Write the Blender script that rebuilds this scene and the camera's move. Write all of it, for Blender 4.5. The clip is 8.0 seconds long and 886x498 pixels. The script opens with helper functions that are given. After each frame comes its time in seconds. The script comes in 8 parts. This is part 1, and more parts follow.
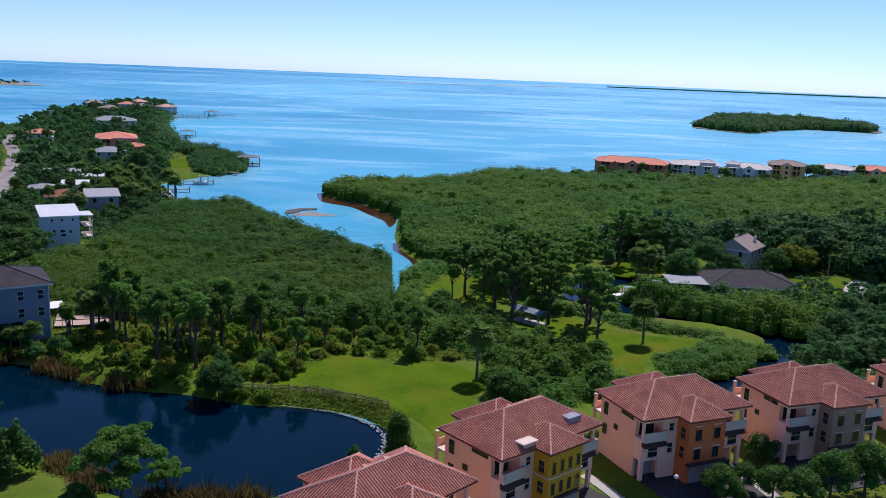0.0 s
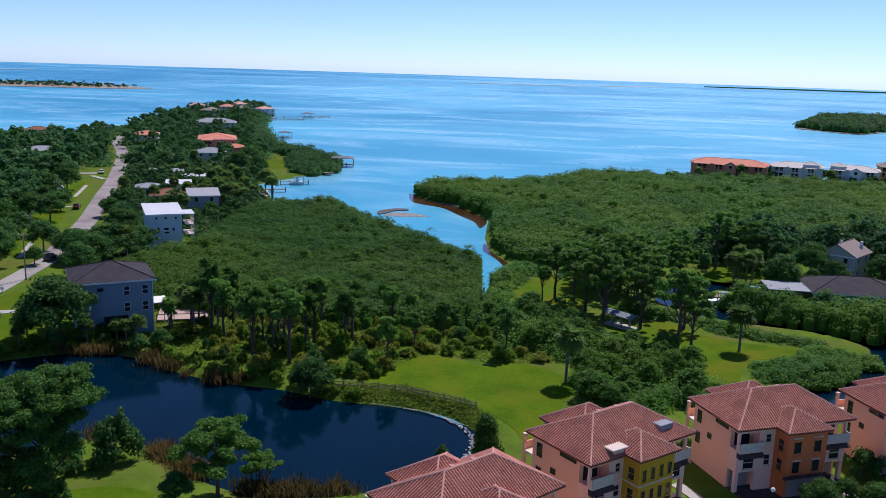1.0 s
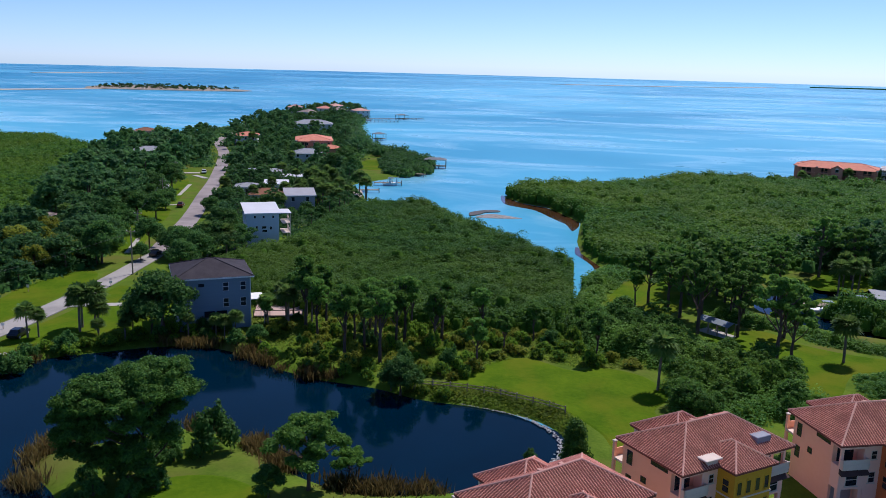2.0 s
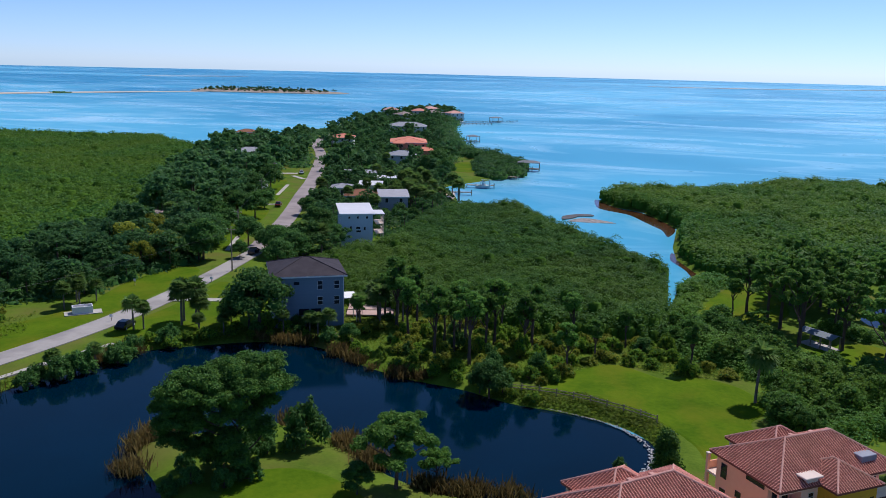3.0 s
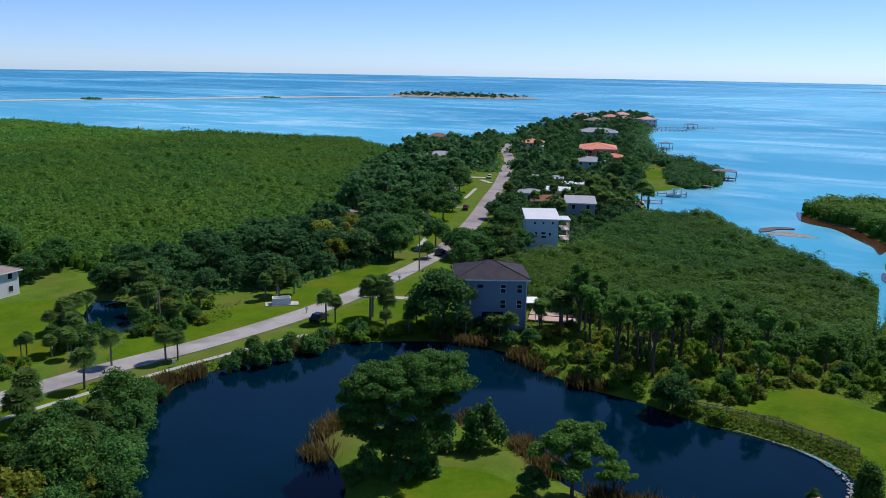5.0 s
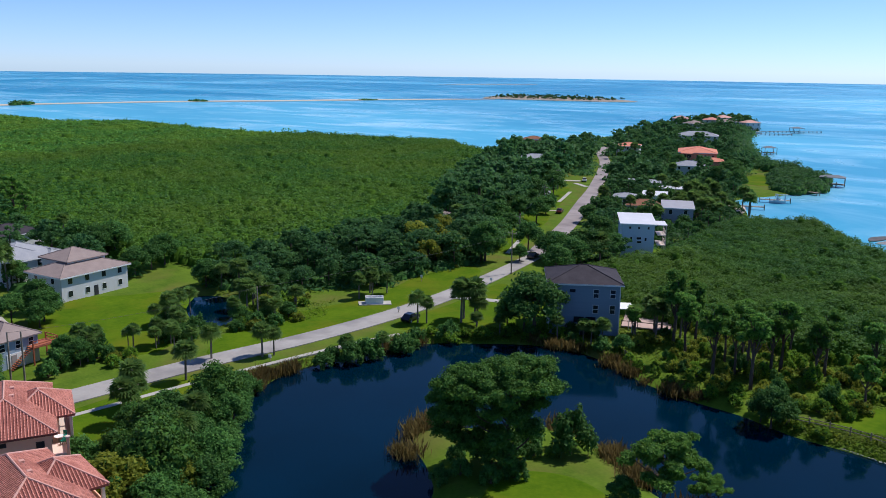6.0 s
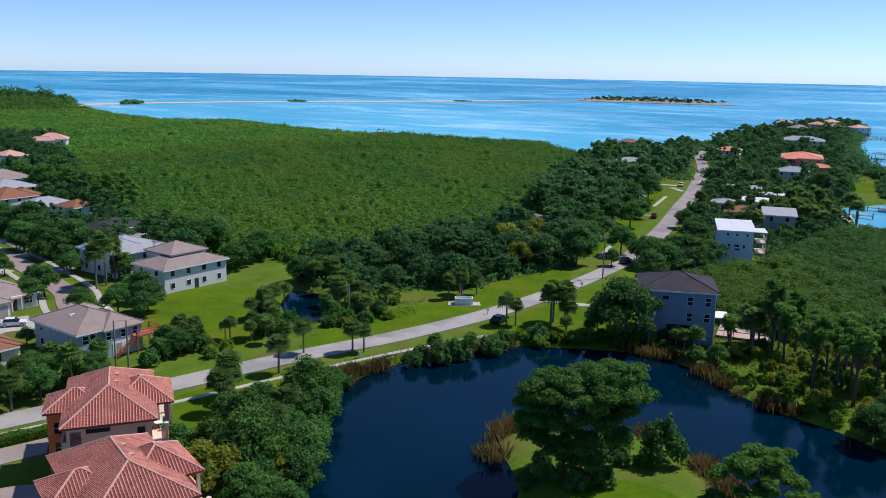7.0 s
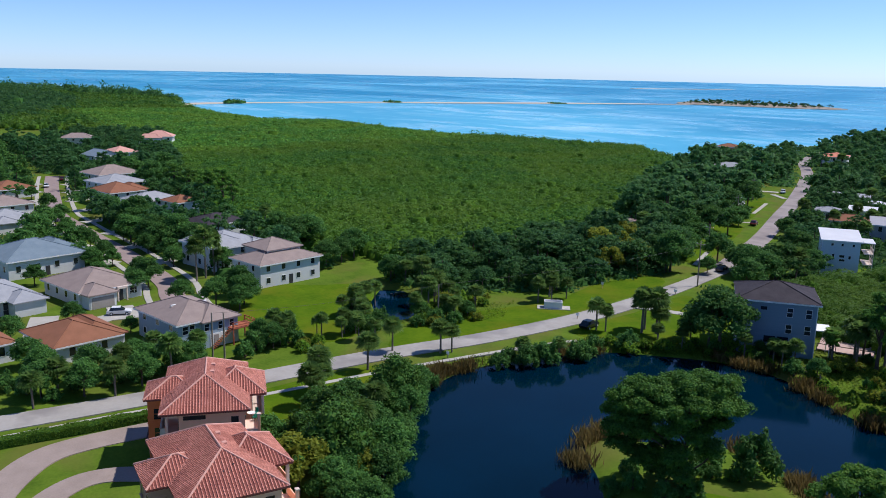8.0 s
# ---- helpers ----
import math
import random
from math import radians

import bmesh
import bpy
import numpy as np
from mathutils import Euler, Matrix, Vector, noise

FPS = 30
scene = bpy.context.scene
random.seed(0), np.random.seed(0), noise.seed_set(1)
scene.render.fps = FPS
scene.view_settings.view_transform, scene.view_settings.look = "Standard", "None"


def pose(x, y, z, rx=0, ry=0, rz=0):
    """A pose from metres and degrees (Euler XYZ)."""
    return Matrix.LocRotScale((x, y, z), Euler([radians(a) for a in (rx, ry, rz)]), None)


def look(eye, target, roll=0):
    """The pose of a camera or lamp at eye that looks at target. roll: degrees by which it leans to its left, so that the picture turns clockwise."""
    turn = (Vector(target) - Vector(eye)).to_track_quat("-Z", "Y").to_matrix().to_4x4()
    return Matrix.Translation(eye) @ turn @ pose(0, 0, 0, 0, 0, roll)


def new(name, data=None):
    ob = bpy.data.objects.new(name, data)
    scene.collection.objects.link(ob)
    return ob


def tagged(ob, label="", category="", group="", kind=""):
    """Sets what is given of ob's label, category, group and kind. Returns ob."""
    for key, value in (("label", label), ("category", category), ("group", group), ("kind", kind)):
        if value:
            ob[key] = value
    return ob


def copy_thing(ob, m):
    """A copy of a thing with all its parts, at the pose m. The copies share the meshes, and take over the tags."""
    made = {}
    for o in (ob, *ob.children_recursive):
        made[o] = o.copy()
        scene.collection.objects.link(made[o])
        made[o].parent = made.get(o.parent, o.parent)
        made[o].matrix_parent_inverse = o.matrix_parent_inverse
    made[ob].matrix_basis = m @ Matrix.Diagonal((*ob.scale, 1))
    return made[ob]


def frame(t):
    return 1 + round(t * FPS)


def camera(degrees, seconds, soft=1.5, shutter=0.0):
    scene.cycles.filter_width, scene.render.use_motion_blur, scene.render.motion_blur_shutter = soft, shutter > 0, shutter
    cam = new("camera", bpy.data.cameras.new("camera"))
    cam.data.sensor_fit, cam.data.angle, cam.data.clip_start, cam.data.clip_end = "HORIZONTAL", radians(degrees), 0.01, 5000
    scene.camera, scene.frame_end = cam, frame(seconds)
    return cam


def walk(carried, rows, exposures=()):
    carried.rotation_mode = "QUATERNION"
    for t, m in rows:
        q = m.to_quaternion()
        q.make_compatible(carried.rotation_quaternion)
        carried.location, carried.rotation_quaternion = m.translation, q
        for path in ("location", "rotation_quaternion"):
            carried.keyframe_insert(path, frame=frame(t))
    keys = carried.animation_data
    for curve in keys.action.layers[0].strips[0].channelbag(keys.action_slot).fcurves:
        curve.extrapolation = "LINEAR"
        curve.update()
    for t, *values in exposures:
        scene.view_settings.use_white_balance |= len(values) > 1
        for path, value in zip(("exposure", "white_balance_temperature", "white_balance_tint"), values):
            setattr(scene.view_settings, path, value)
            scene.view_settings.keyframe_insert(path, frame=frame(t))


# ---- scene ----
# The drone hovers 48 m up and turns to its left.
cam = camera(54.56, 8.0, soft=0.55)
EYE = 48.0
ROWS = [  # seconds, yaw, pitch, roll in degrees
    (0.0, 0.0, -11.85, 2.387), (0.5, 3.065, -11.952, 2.108), (1.0, 6.141, -11.993, 1.885), (1.5, 9.228, -12.035, 1.69),
    (3.0, 18.574, -12.041, 1.353), (3.5, 21.661, -12.009, 1.365), (4.0, 24.773, -12.004, 1.345), (4.5, 27.939, -11.982, 1.184),
    (6.0, 37.399, -11.89, 0.876), (6.5, 40.505, -11.889, 0.919), (7.0, 43.566, -11.89, 1.013), (7.5, 46.64, -11.888, 1.105),
    (8.0, 49.718, -11.906, 1.246),
]
walk(cam, [(t, pose(0, 0, EYE, 90 + pitch, 0, yaw) @ pose(0, 0, 0, 0, 0, roll)) for t, yaw, pitch, roll in ROWS],
     exposures=[(0.0, 0.04, 5250, 23), (3.0, -0.03, 5250, 20), (4.5, -0.05, 5250, 18), (6.0, 0.1, 5250, 17), (8.0, 0.13, 5250, 17)])

# ---- daylight: clear sky, high sun ahead and to the right ----
SUN_AZ, SUN_EL = 22.0, 56.0  # clockwise from +y; above the horizon
sky_world = bpy.data.worlds.new("sky")
scene.world = sky_world
sky_world.use_nodes = True
wn = sky_world.node_tree.nodes
sky = wn.new("ShaderNodeTexSky")
sky.sky_type = "NISHITA"
sky.sun_disc = False
sky.sun_elevation, sky.sun_rotation = radians(SUN_EL), radians(SUN_AZ)
sky.altitude, sky.air_density, sky.dust_density, sky.ozone_density = 0, 0.62, 0.14, 4.0
wn["Background"].inputs["Strength"].default_value = 0.113
sky_world.node_tree.links.new(sky.outputs[0], wn["Background"].inputs["Color"])
sun = new("sun", bpy.data.lights.new("sun", "SUN"))
sun.data.energy, sun.data.angle, sun.data.color = 4.5, radians(0.55), (1.0, 0.85, 0.62)
a, e = radians(SUN_AZ), radians(SUN_EL)
sun.matrix_world = look(Vector((math.sin(a) * math.cos(e), math.cos(a) * math.cos(e), math.sin(e))) * 300, (0, 0, 0))
# ---- materials ----
import itertools

def nodes_of(name):
    m = bpy.data.materials.new(name)
    m.use_nodes = True
    return m, m.node_tree.nodes, m.node_tree.links


def surf(name, c1, c2, scale=1.0, rough=0.8, bump=0.3, bscale=12.0, spec=0.3, metal=0.0, rnd=0.0, c3=None, c3scale=0.1, stretch=(1, 1, 1)):
    """Two scales of noise between c1 and c2, a third tone in broad patches, fine relief, and a tone that differs from object to object."""
    m, n, l = nodes_of(name)
    p = n["Principled BSDF"]
    geo = n.new("ShaderNodeNewGeometry")
    mp = n.new("ShaderNodeMapping")
    mp.inputs["Scale"].default_value = stretch
    l.new(geo.outputs["Position"], mp.inputs[0])
    t1, t2, t3 = (n.new("ShaderNodeTexNoise") for _ in range(3))
    for t, s, d in ((t1, scale, 5), (t2, scale * 9, 3), (t3, bscale, 4)):
        t.inputs["Scale"].default_value, t.inputs["Detail"].default_value = s, d
        l.new(mp.outputs[0], t.inputs["Vector"])
    add = n.new("ShaderNodeMath")
    add.operation = "MULTIPLY_ADD"
    add.inputs[1].default_value, add.inputs[2].default_value = 0.5, 0.0
    l.new(t2.outputs["Fac"], add.inputs[0])
    add2 = n.new("ShaderNodeMath")
    add2.operation = "MULTIPLY_ADD"
    add2.inputs[1].default_value = 0.9
    l.new(t1.outputs["Fac"], add2.inputs[0])
    l.new(add.outputs[0], add2.inputs[2])
    rg = n.new("ShaderNodeMapRange")
    rg.inputs["From Min"].default_value, rg.inputs["From Max"].default_value = 0.45, 0.95
    l.new(add2.outputs[0], rg.inputs["Value"])
    mx = n.new("ShaderNodeMix")
    mx.data_type = "RGBA"
    mx.inputs["A"].default_value, mx.inputs["B"].default_value = (*c1, 1), (*c2, 1)
    l.new(rg.outputs[0], mx.inputs["Factor"])
    col = mx.outputs["Result"]
    if c3:
        t4 = n.new("ShaderNodeTexNoise")
        t4.inputs["Scale"].default_value, t4.inputs["Detail"].default_value = c3scale, 4
        l.new(mp.outputs[0], t4.inputs["Vector"])
        r4 = n.new("ShaderNodeMapRange")
        r4.inputs["From Min"].default_value, r4.inputs["From Max"].default_value = 0.48, 0.66
        l.new(t4.outputs["Fac"], r4.inputs["Value"])
        mx2 = n.new("ShaderNodeMix")
        mx2.data_type = "RGBA"
        mx2.inputs["B"].default_value = (*c3, 1)
        l.new(col, mx2.inputs["A"])
        l.new(r4.outputs[0], mx2.inputs["Factor"])
        col = mx2.outputs["Result"]
    if rnd:
        oi = n.new("ShaderNodeObjectInfo")
        hs = n.new("ShaderNodeHueSaturation")
        rr = n.new("ShaderNodeMapRange")
        rr.inputs["To Min"].default_value, rr.inputs["To Max"].default_value = 1 - rnd, 1 + rnd
        l.new(oi.outputs["Random"], rr.inputs["Value"])
        l.new(rr.outputs[0], hs.inputs["Value"])
        l.new(col, hs.inputs["Color"])
        col = hs.outputs[0]
    l.new(col, p.inputs["Base Color"])
    p.inputs["Roughness"].default_value, p.inputs["Metallic"].default_value = rough, metal
    p.inputs["Specular IOR Level"].default_value = spec
    if bump:
        b = n.new("ShaderNodeBump")
        b.inputs["Strength"].default_value, b.inputs["Distance"].default_value = bump, 0.05
        l.new(t3.outputs["Fac"], b.inputs["Height"])
        l.new(b.outputs[0], p.inputs["Normal"])
    return m


def leaf(name, c1, c2, patch=None, patch_scale=0.03, rnd=0.25, glow=0.4, broad=None):
    """Leaves: each one its own tone, broad patches of another green, sun shining through."""
    m, n, l = nodes_of(name)
    p = n["Principled BSDF"]
    geo, oi = n.new("ShaderNodeNewGeometry"), n.new("ShaderNodeObjectInfo")
    mx = n.new("ShaderNodeMix")
    mx.data_type = "RGBA"
    mx.inputs["A"].default_value, mx.inputs["B"].default_value = (*c1, 1), (*c2, 1)
    l.new(geo.outputs["Random Per Island"], mx.inputs["Factor"])
    col = mx.outputs["Result"]
    for patch, patch_scale in ((patch, patch_scale), (broad, 0.021)):
        if not patch:
            continue
        t = n.new("ShaderNodeTexNoise")
        t.inputs["Scale"].default_value, t.inputs["Detail"].default_value = patch_scale, 6
        l.new(geo.outputs["Position"], t.inputs["Vector"])
        r = n.new("ShaderNodeMapRange")
        r.inputs["From Min"].default_value, r.inputs["From Max"].default_value = 0.42, 0.62
        r.inputs["To Max"].default_value = 0.62
        l.new(t.outputs["Fac"], r.inputs["Value"])
        mx2 = n.new("ShaderNodeMix")
        mx2.data_type = "RGBA"
        mx2.inputs["B"].default_value = (*patch, 1)
        l.new(col, mx2.inputs["A"])
        l.new(r.outputs[0], mx2.inputs["Factor"])
        col = mx2.outputs["Result"]
    hs = n.new("ShaderNodeHueSaturation")
    rr = n.new("ShaderNodeMapRange")
    rr.inputs["To Min"].default_value, rr.inputs["To Max"].default_value = 1 - rnd, 1 + rnd
    l.new(oi.outputs["Random"], rr.inputs["Value"])
    l.new(rr.outputs[0], hs.inputs["Value"])
    l.new(col, hs.inputs["Color"])
    l.new(hs.outputs[0], p.inputs["Base Color"])
    p.inputs["Roughness"].default_value, p.inputs["Specular IOR Level"].default_value = 0.6, 0.1
    tr = n.new("ShaderNodeBsdfTranslucent")
    through_leaf = n.new("ShaderNodeHueSaturation")  # light that has passed a leaf is brighter and yellower
    through_leaf.inputs["Value"].default_value, through_leaf.inputs["Hue"].default_value = 1.7, 0.49
    l.new(hs.outputs[0], through_leaf.inputs["Color"])
    l.new(through_leaf.outputs[0], tr.inputs["Color"])
    mix = n.new("ShaderNodeMixShader")
    mix.inputs[0].default_value = glow
    l.new(p.outputs[0], mix.inputs[1])
    l.new(tr.outputs[0], mix.inputs[2])
    l.new(mix.outputs[0], n["Material Output"].inputs["Surface"])
    return m


def water(name, c1, c2, rough, wave, wscale, patch_scale, stretch=(1, 1, 1), spec=0.5, lo=0.38, hi=0.64):
    m, n, l = nodes_of(name)
    p = n["Principled BSDF"]
    geo, mp = n.new("ShaderNodeNewGeometry"), n.new("ShaderNodeMapping")
    mp.inputs["Scale"].default_value = stretch
    mp.inputs["Rotation"].default_value = (0, 0, radians(12))
    l.new(geo.outputs["Position"], mp.inputs[0])
    t1, t2 = n.new("ShaderNodeTexNoise"), n.new("ShaderNodeTexNoise")
    for t, s, dt in ((t1, patch_scale, 3.5), (t2, wscale, 4)):
        t.inputs["Scale"].default_value, t.inputs["Detail"].default_value = s, dt
        l.new(mp.outputs[0], t.inputs["Vector"])
    r = n.new("ShaderNodeMapRange")
    r.inputs["From Min"].default_value, r.inputs["From Max"].default_value = lo, hi
    l.new(t1.outputs["Fac"], r.inputs["Value"])
    mx = n.new("ShaderNodeMix")
    mx.data_type = "RGBA"
    mx.inputs["A"].default_value, mx.inputs["B"].default_value = (*c1, 1), (*c2, 1)
    l.new(r.outputs[0], mx.inputs["Factor"])
    l.new(mx.outputs["Result"], p.inputs["Base Color"])
    rr = n.new("ShaderNodeMapRange")
    rr.inputs["To Min"].default_value, rr.inputs["To Max"].default_value = rough * 0.75, rough * 1.25
    l.new(r.outputs[0], rr.inputs["Value"])
    l.new(rr.outputs[0], p.inputs["Roughness"])
    p.inputs["IOR"].default_value, p.inputs["Specular IOR Level"].default_value = 1.33, spec
    b = n.new("ShaderNodeBump")
    b.inputs["Strength"].default_value, b.inputs["Distance"].default_value = wave, 0.1
    l.new(t2.outputs["Fac"], b.inputs["Height"])
    l.new(b.outputs[0], p.inputs["Normal"])
    return m


def bay_surface(name, deep, mid, pale):
    """Shallow bay water: broad deeper and paler reaches, wind streaks of some tens of metres with their glitter in the
    base colour, small waves.
    """
    m, n, l = nodes_of(name)
    p = n["Principled BSDF"]
    geo = n.new("ShaderNodeNewGeometry")

    def field(scale, stretch, turn, detail, rough, lo, hi, twist=0.0):
        mp = n.new("ShaderNodeMapping")
        mp.inputs["Scale"].default_value, mp.inputs["Rotation"].default_value = (stretch, 1, 1), (0, 0, radians(turn))
        l.new(geo.outputs["Position"], mp.inputs[0])
        t = n.new("ShaderNodeTexNoise")
        for k, v in (("Scale", scale), ("Detail", detail), ("Roughness", rough), ("Distortion", twist)):
            t.inputs[k].default_value = v
        l.new(mp.outputs[0], t.inputs["Vector"])
        r = n.new("ShaderNodeMapRange")
        r.inputs["From Min"].default_value, r.inputs["From Max"].default_value = lo, hi
        l.new(t.outputs["Fac"], r.inputs["Value"])
        return r.outputs[0]

    reach = field(0.0022, 0.7, 20, 3, 0.5, 0.36, 0.66, 0.6)
    streak = field(0.016, 0.45, -14, 6, 0.62, 0.47, 0.72, 1.2)
    fine = field(0.07, 0.5, 10, 4, 0.6, 0.4, 0.75, 0.6)

    def mixed(fac, a, b):
        x = n.new("ShaderNodeMix")
        x.data_type = "RGBA"
        for sock, v in (("A", a), ("B", b)):
            if isinstance(v, tuple):
                x.inputs[sock].default_value = (*v, 1)
            else:
                l.new(v, x.inputs[sock])
        l.new(fac, x.inputs["Factor"])
        return x.outputs["Result"]

    def times(a, b, k=1.0):
        x = n.new("ShaderNodeMath")
        x.operation = "MULTIPLY"
        l.new(a, x.inputs[0])
        l.new(b, x.inputs[1])
        y = n.new("ShaderNodeMath")
        y.operation = "MULTIPLY"
        y.inputs[1].default_value = k
        l.new(x.outputs[0], y.inputs[0])
        return y.outputs[0]

    sx, shoal, total = n.new("ShaderNodeSeparateXYZ"), n.new("ShaderNodeMapRange"), n.new("ShaderNodeMath")  # shoal: base colour paler towards +x, the brighter water of the sun's side
    l.new(geo.outputs["Position"], sx.inputs[0])
    for k, v in (("From Min", -1100), ("From Max", -150), ("To Min", -0.3), ("To Max", 0.3)):
        shoal.inputs[k].default_value = v
    l.new(sx.outputs["X"], shoal.inputs["Value"])
    total.operation, total.use_clamp = "ADD", True
    l.new(reach, total.inputs[0])
    l.new(shoal.outputs[0], total.inputs[1])
    reach = total.outputs[0]
    col = mixed(reach, deep, mid)
    # the streaks' glitter and sky reflection are mixed in as pale base colour
    col = mixed(times(streak, reach, 0.9), col, pale)
    col = mixed(times(fine, streak, 0.55), col, pale)
    l.new(col, p.inputs["Base Color"])
    rr = n.new("ShaderNodeMapRange")
    rr.inputs["To Min"].default_value, rr.inputs["To Max"].default_value = 0.34, 0.2
    l.new(streak, rr.inputs["Value"])
    l.new(rr.outputs[0], p.inputs["Roughness"])
    p.inputs["IOR"].default_value, p.inputs["Specular IOR Level"].default_value = 1.33, 0.3
    wv = n.new("ShaderNodeTexNoise")
    wv.inputs["Scale"].default_value, wv.inputs["Detail"].default_value = 0.25, 4
    l.new(geo.outputs["Position"], wv.inputs["Vector"])
    b = n.new("ShaderNodeBump")
    b.inputs["Strength"].default_value, b.inputs["Distance"].default_value = 0.02, 0.1
    l.new(wv.outputs["Fac"], b.inputs["Height"])
    l.new(b.outputs[0], p.inputs["Normal"])
    return m


SEA = bay_surface("bay_water", (0.006, 0.205, 0.365), (0.12, 0.47, 0.65), (0.46, 0.72, 0.8))
POND = water("pond_water", (0.0002, 0.0085, 0.019), (0.0004, 0.0115, 0.027), 0.085, 0.05, 0.8, 0.05, spec=0.18)
CREEKWATER = water("creek_water", (0.001, 0.01, 0.026), (0.003, 0.014, 0.034), 0.1, 0.05, 0.8, 0.05, spec=0.3)
GRASS = surf("rough_grass", (0.062, 0.112, 0.008), (0.12, 0.185, 0.014), 0.25, 0.95, 1.0, 1.6, 0.05, c3=(0.12, 0.13, 0.025), c3scale=0.08)
LAWN = surf("mown_lawn", (0.05, 0.106, 0.002), (0.1, 0.162, 0.003), 0.16, 0.95, 0.9, 3.0, 0.03, c3=(0.115, 0.142, 0.006), c3scale=0.09)
ASPHALT = surf("road_asphalt", (0.31, 0.295, 0.27), (0.38, 0.36, 0.33), 0.25, 0.85, 0.2, 15, 0.2, c3=(0.24, 0.225, 0.215), c3scale=0.15)
BRICKPAVE = surf("brick_pavers", (0.26, 0.21, 0.18), (0.33, 0.27, 0.235), 0.5, 0.85, 0.3, 15, 0.2)
STREETPAVE = surf("worn_brick_street", (0.25, 0.195, 0.18), (0.31, 0.245, 0.225), 0.5, 0.85, 0.3, 15, 0.2)
# forecourt paving: the townhouses' cast shade is put into this dark colour
SHADEPAVE = surf("shade_toned_court_paving", (0.045, 0.043, 0.045), (0.07, 0.067, 0.068), 0.4, 0.85, 0.2, 15, 0.2)
ISLETSAND = surf("damp_sand", (0.27, 0.23, 0.18), (0.36, 0.31, 0.25), 0.05, 0.9, 0.3, 2, 0.1)
CONCRETE = surf("concrete", (0.35, 0.335, 0.295), (0.45, 0.43, 0.385), 0.4, 0.85, 0.15, 12, 0.25)
SAND = surf("sand", (0.5, 0.42, 0.33), (0.58, 0.5, 0.41), 0.05, 0.9, 0.3, 2, 0.1)
MUD = surf("wet_mud", (0.05, 0.04, 0.03), (0.12, 0.1, 0.08), 0.3, 0.6, 0.5, 2, 0.3)
BARK = surf("bark", (0.065, 0.048, 0.038), (0.125, 0.095, 0.075), 1.5, 0.9, 0.8, 6, 0.1, rnd=0.25, stretch=(3, 3, 0.5))
PALMBARK = surf("palm_bark", (0.13, 0.11, 0.09), (0.22, 0.19, 0.16), 1.5, 0.9, 0.8, 6, 0.1, rnd=0.2, stretch=(1, 1, 4))
MANGROVE = leaf("mangrove_leaves", (0.034, 0.112, 0.018), (0.122, 0.262, 0.034), (0.036, 0.112, 0.024), 0.05, broad=(0.128, 0.21, 0.02), glow=0.34)
# hearts under the mangrove leaves: the canopy's inner shade as a darker green
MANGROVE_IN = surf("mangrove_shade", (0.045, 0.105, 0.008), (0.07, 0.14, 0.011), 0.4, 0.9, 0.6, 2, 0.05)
WOODLEAF = leaf("wood_leaves", (0.018, 0.066, 0.026), (0.068, 0.165, 0.048), (0.07, 0.15, 0.03), 0.1, broad=(0.06, 0.13, 0.04))
OAKLEAF = leaf("oak_leaves", (0.042, 0.116, 0.026), (0.09, 0.19, 0.034), glow=0.3)
PINELEAF = leaf("pine_needles", (0.064, 0.162, 0.026), (0.135, 0.255, 0.036))
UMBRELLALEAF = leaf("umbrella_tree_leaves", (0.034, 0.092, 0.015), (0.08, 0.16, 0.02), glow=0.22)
SHRUBLEAF = leaf("shrub_leaves", (0.09, 0.19, 0.014), (0.17, 0.275, 0.02), glow=0.46)
HEDGELEAF = leaf("hedge_leaves", (0.055, 0.125, 0.012), (0.11, 0.195, 0.016))
LIMELEAF = leaf("yellow_green_leaves", (0.14, 0.175, 0.015), (0.23, 0.26, 0.025))
PALMLEAF = leaf("palm_fronds", (0.06, 0.13, 0.028), (0.125, 0.2, 0.042))
TUFT = leaf("rough_grass_blades", (0.085, 0.15, 0.01), (0.18, 0.23, 0.022), (0.11, 0.185, 0.012), 0.25, glow=0.55)
REED = leaf("dry_reeds", (0.085, 0.062, 0.022), (0.15, 0.125, 0.036))
# hearts of crowns and hedges: their inner shade is put into a darker green
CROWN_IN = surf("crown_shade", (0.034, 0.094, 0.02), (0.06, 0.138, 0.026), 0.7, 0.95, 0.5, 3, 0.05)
TILE = surf("red_roof_tile", (0.17, 0.055, 0.042), (0.26, 0.09, 0.068), 0.6, 0.8, 0.3, 6, 0.2, rnd=0.06)
RIB = surf("barrel_tile_rows", (0.5, 0.19, 0.13), (0.68, 0.31, 0.235), 1.6, 0.75, 0.3, 6, 0.25, rnd=0.1, c3=(0.42, 0.16, 0.12), c3scale=0.5)
TILECAP = surf("ridge_tile", (0.5, 0.26, 0.2), (0.62, 0.36, 0.29), 1.5, 0.75, 0.3, 6, 0.25)
PEACH = surf("peach_stucco", (0.91, 0.5, 0.32), (0.95, 0.55, 0.37), 0.25, 0.85, 0.15, 20, 0.2)
PALEPINK = surf("pale_pink_stucco", (0.91, 0.56, 0.42), (0.95, 0.61, 0.47), 0.25, 0.85, 0.15, 20, 0.2)
TERRACOTTA = surf("terracotta_stucco", (0.64, 0.17, 0.05), (0.7, 0.2, 0.07), 0.3, 0.85, 0.15, 20, 0.2)
MUSTARD = surf("mustard_stucco", (0.6, 0.32, 0.02), (0.66, 0.37, 0.03), 0.3, 0.85, 0.15, 20, 0.2)
GREYBROWN = surf("taupe_stucco", (0.42, 0.25, 0.17), (0.47, 0.29, 0.2), 0.3, 0.85, 0.15, 20, 0.2)
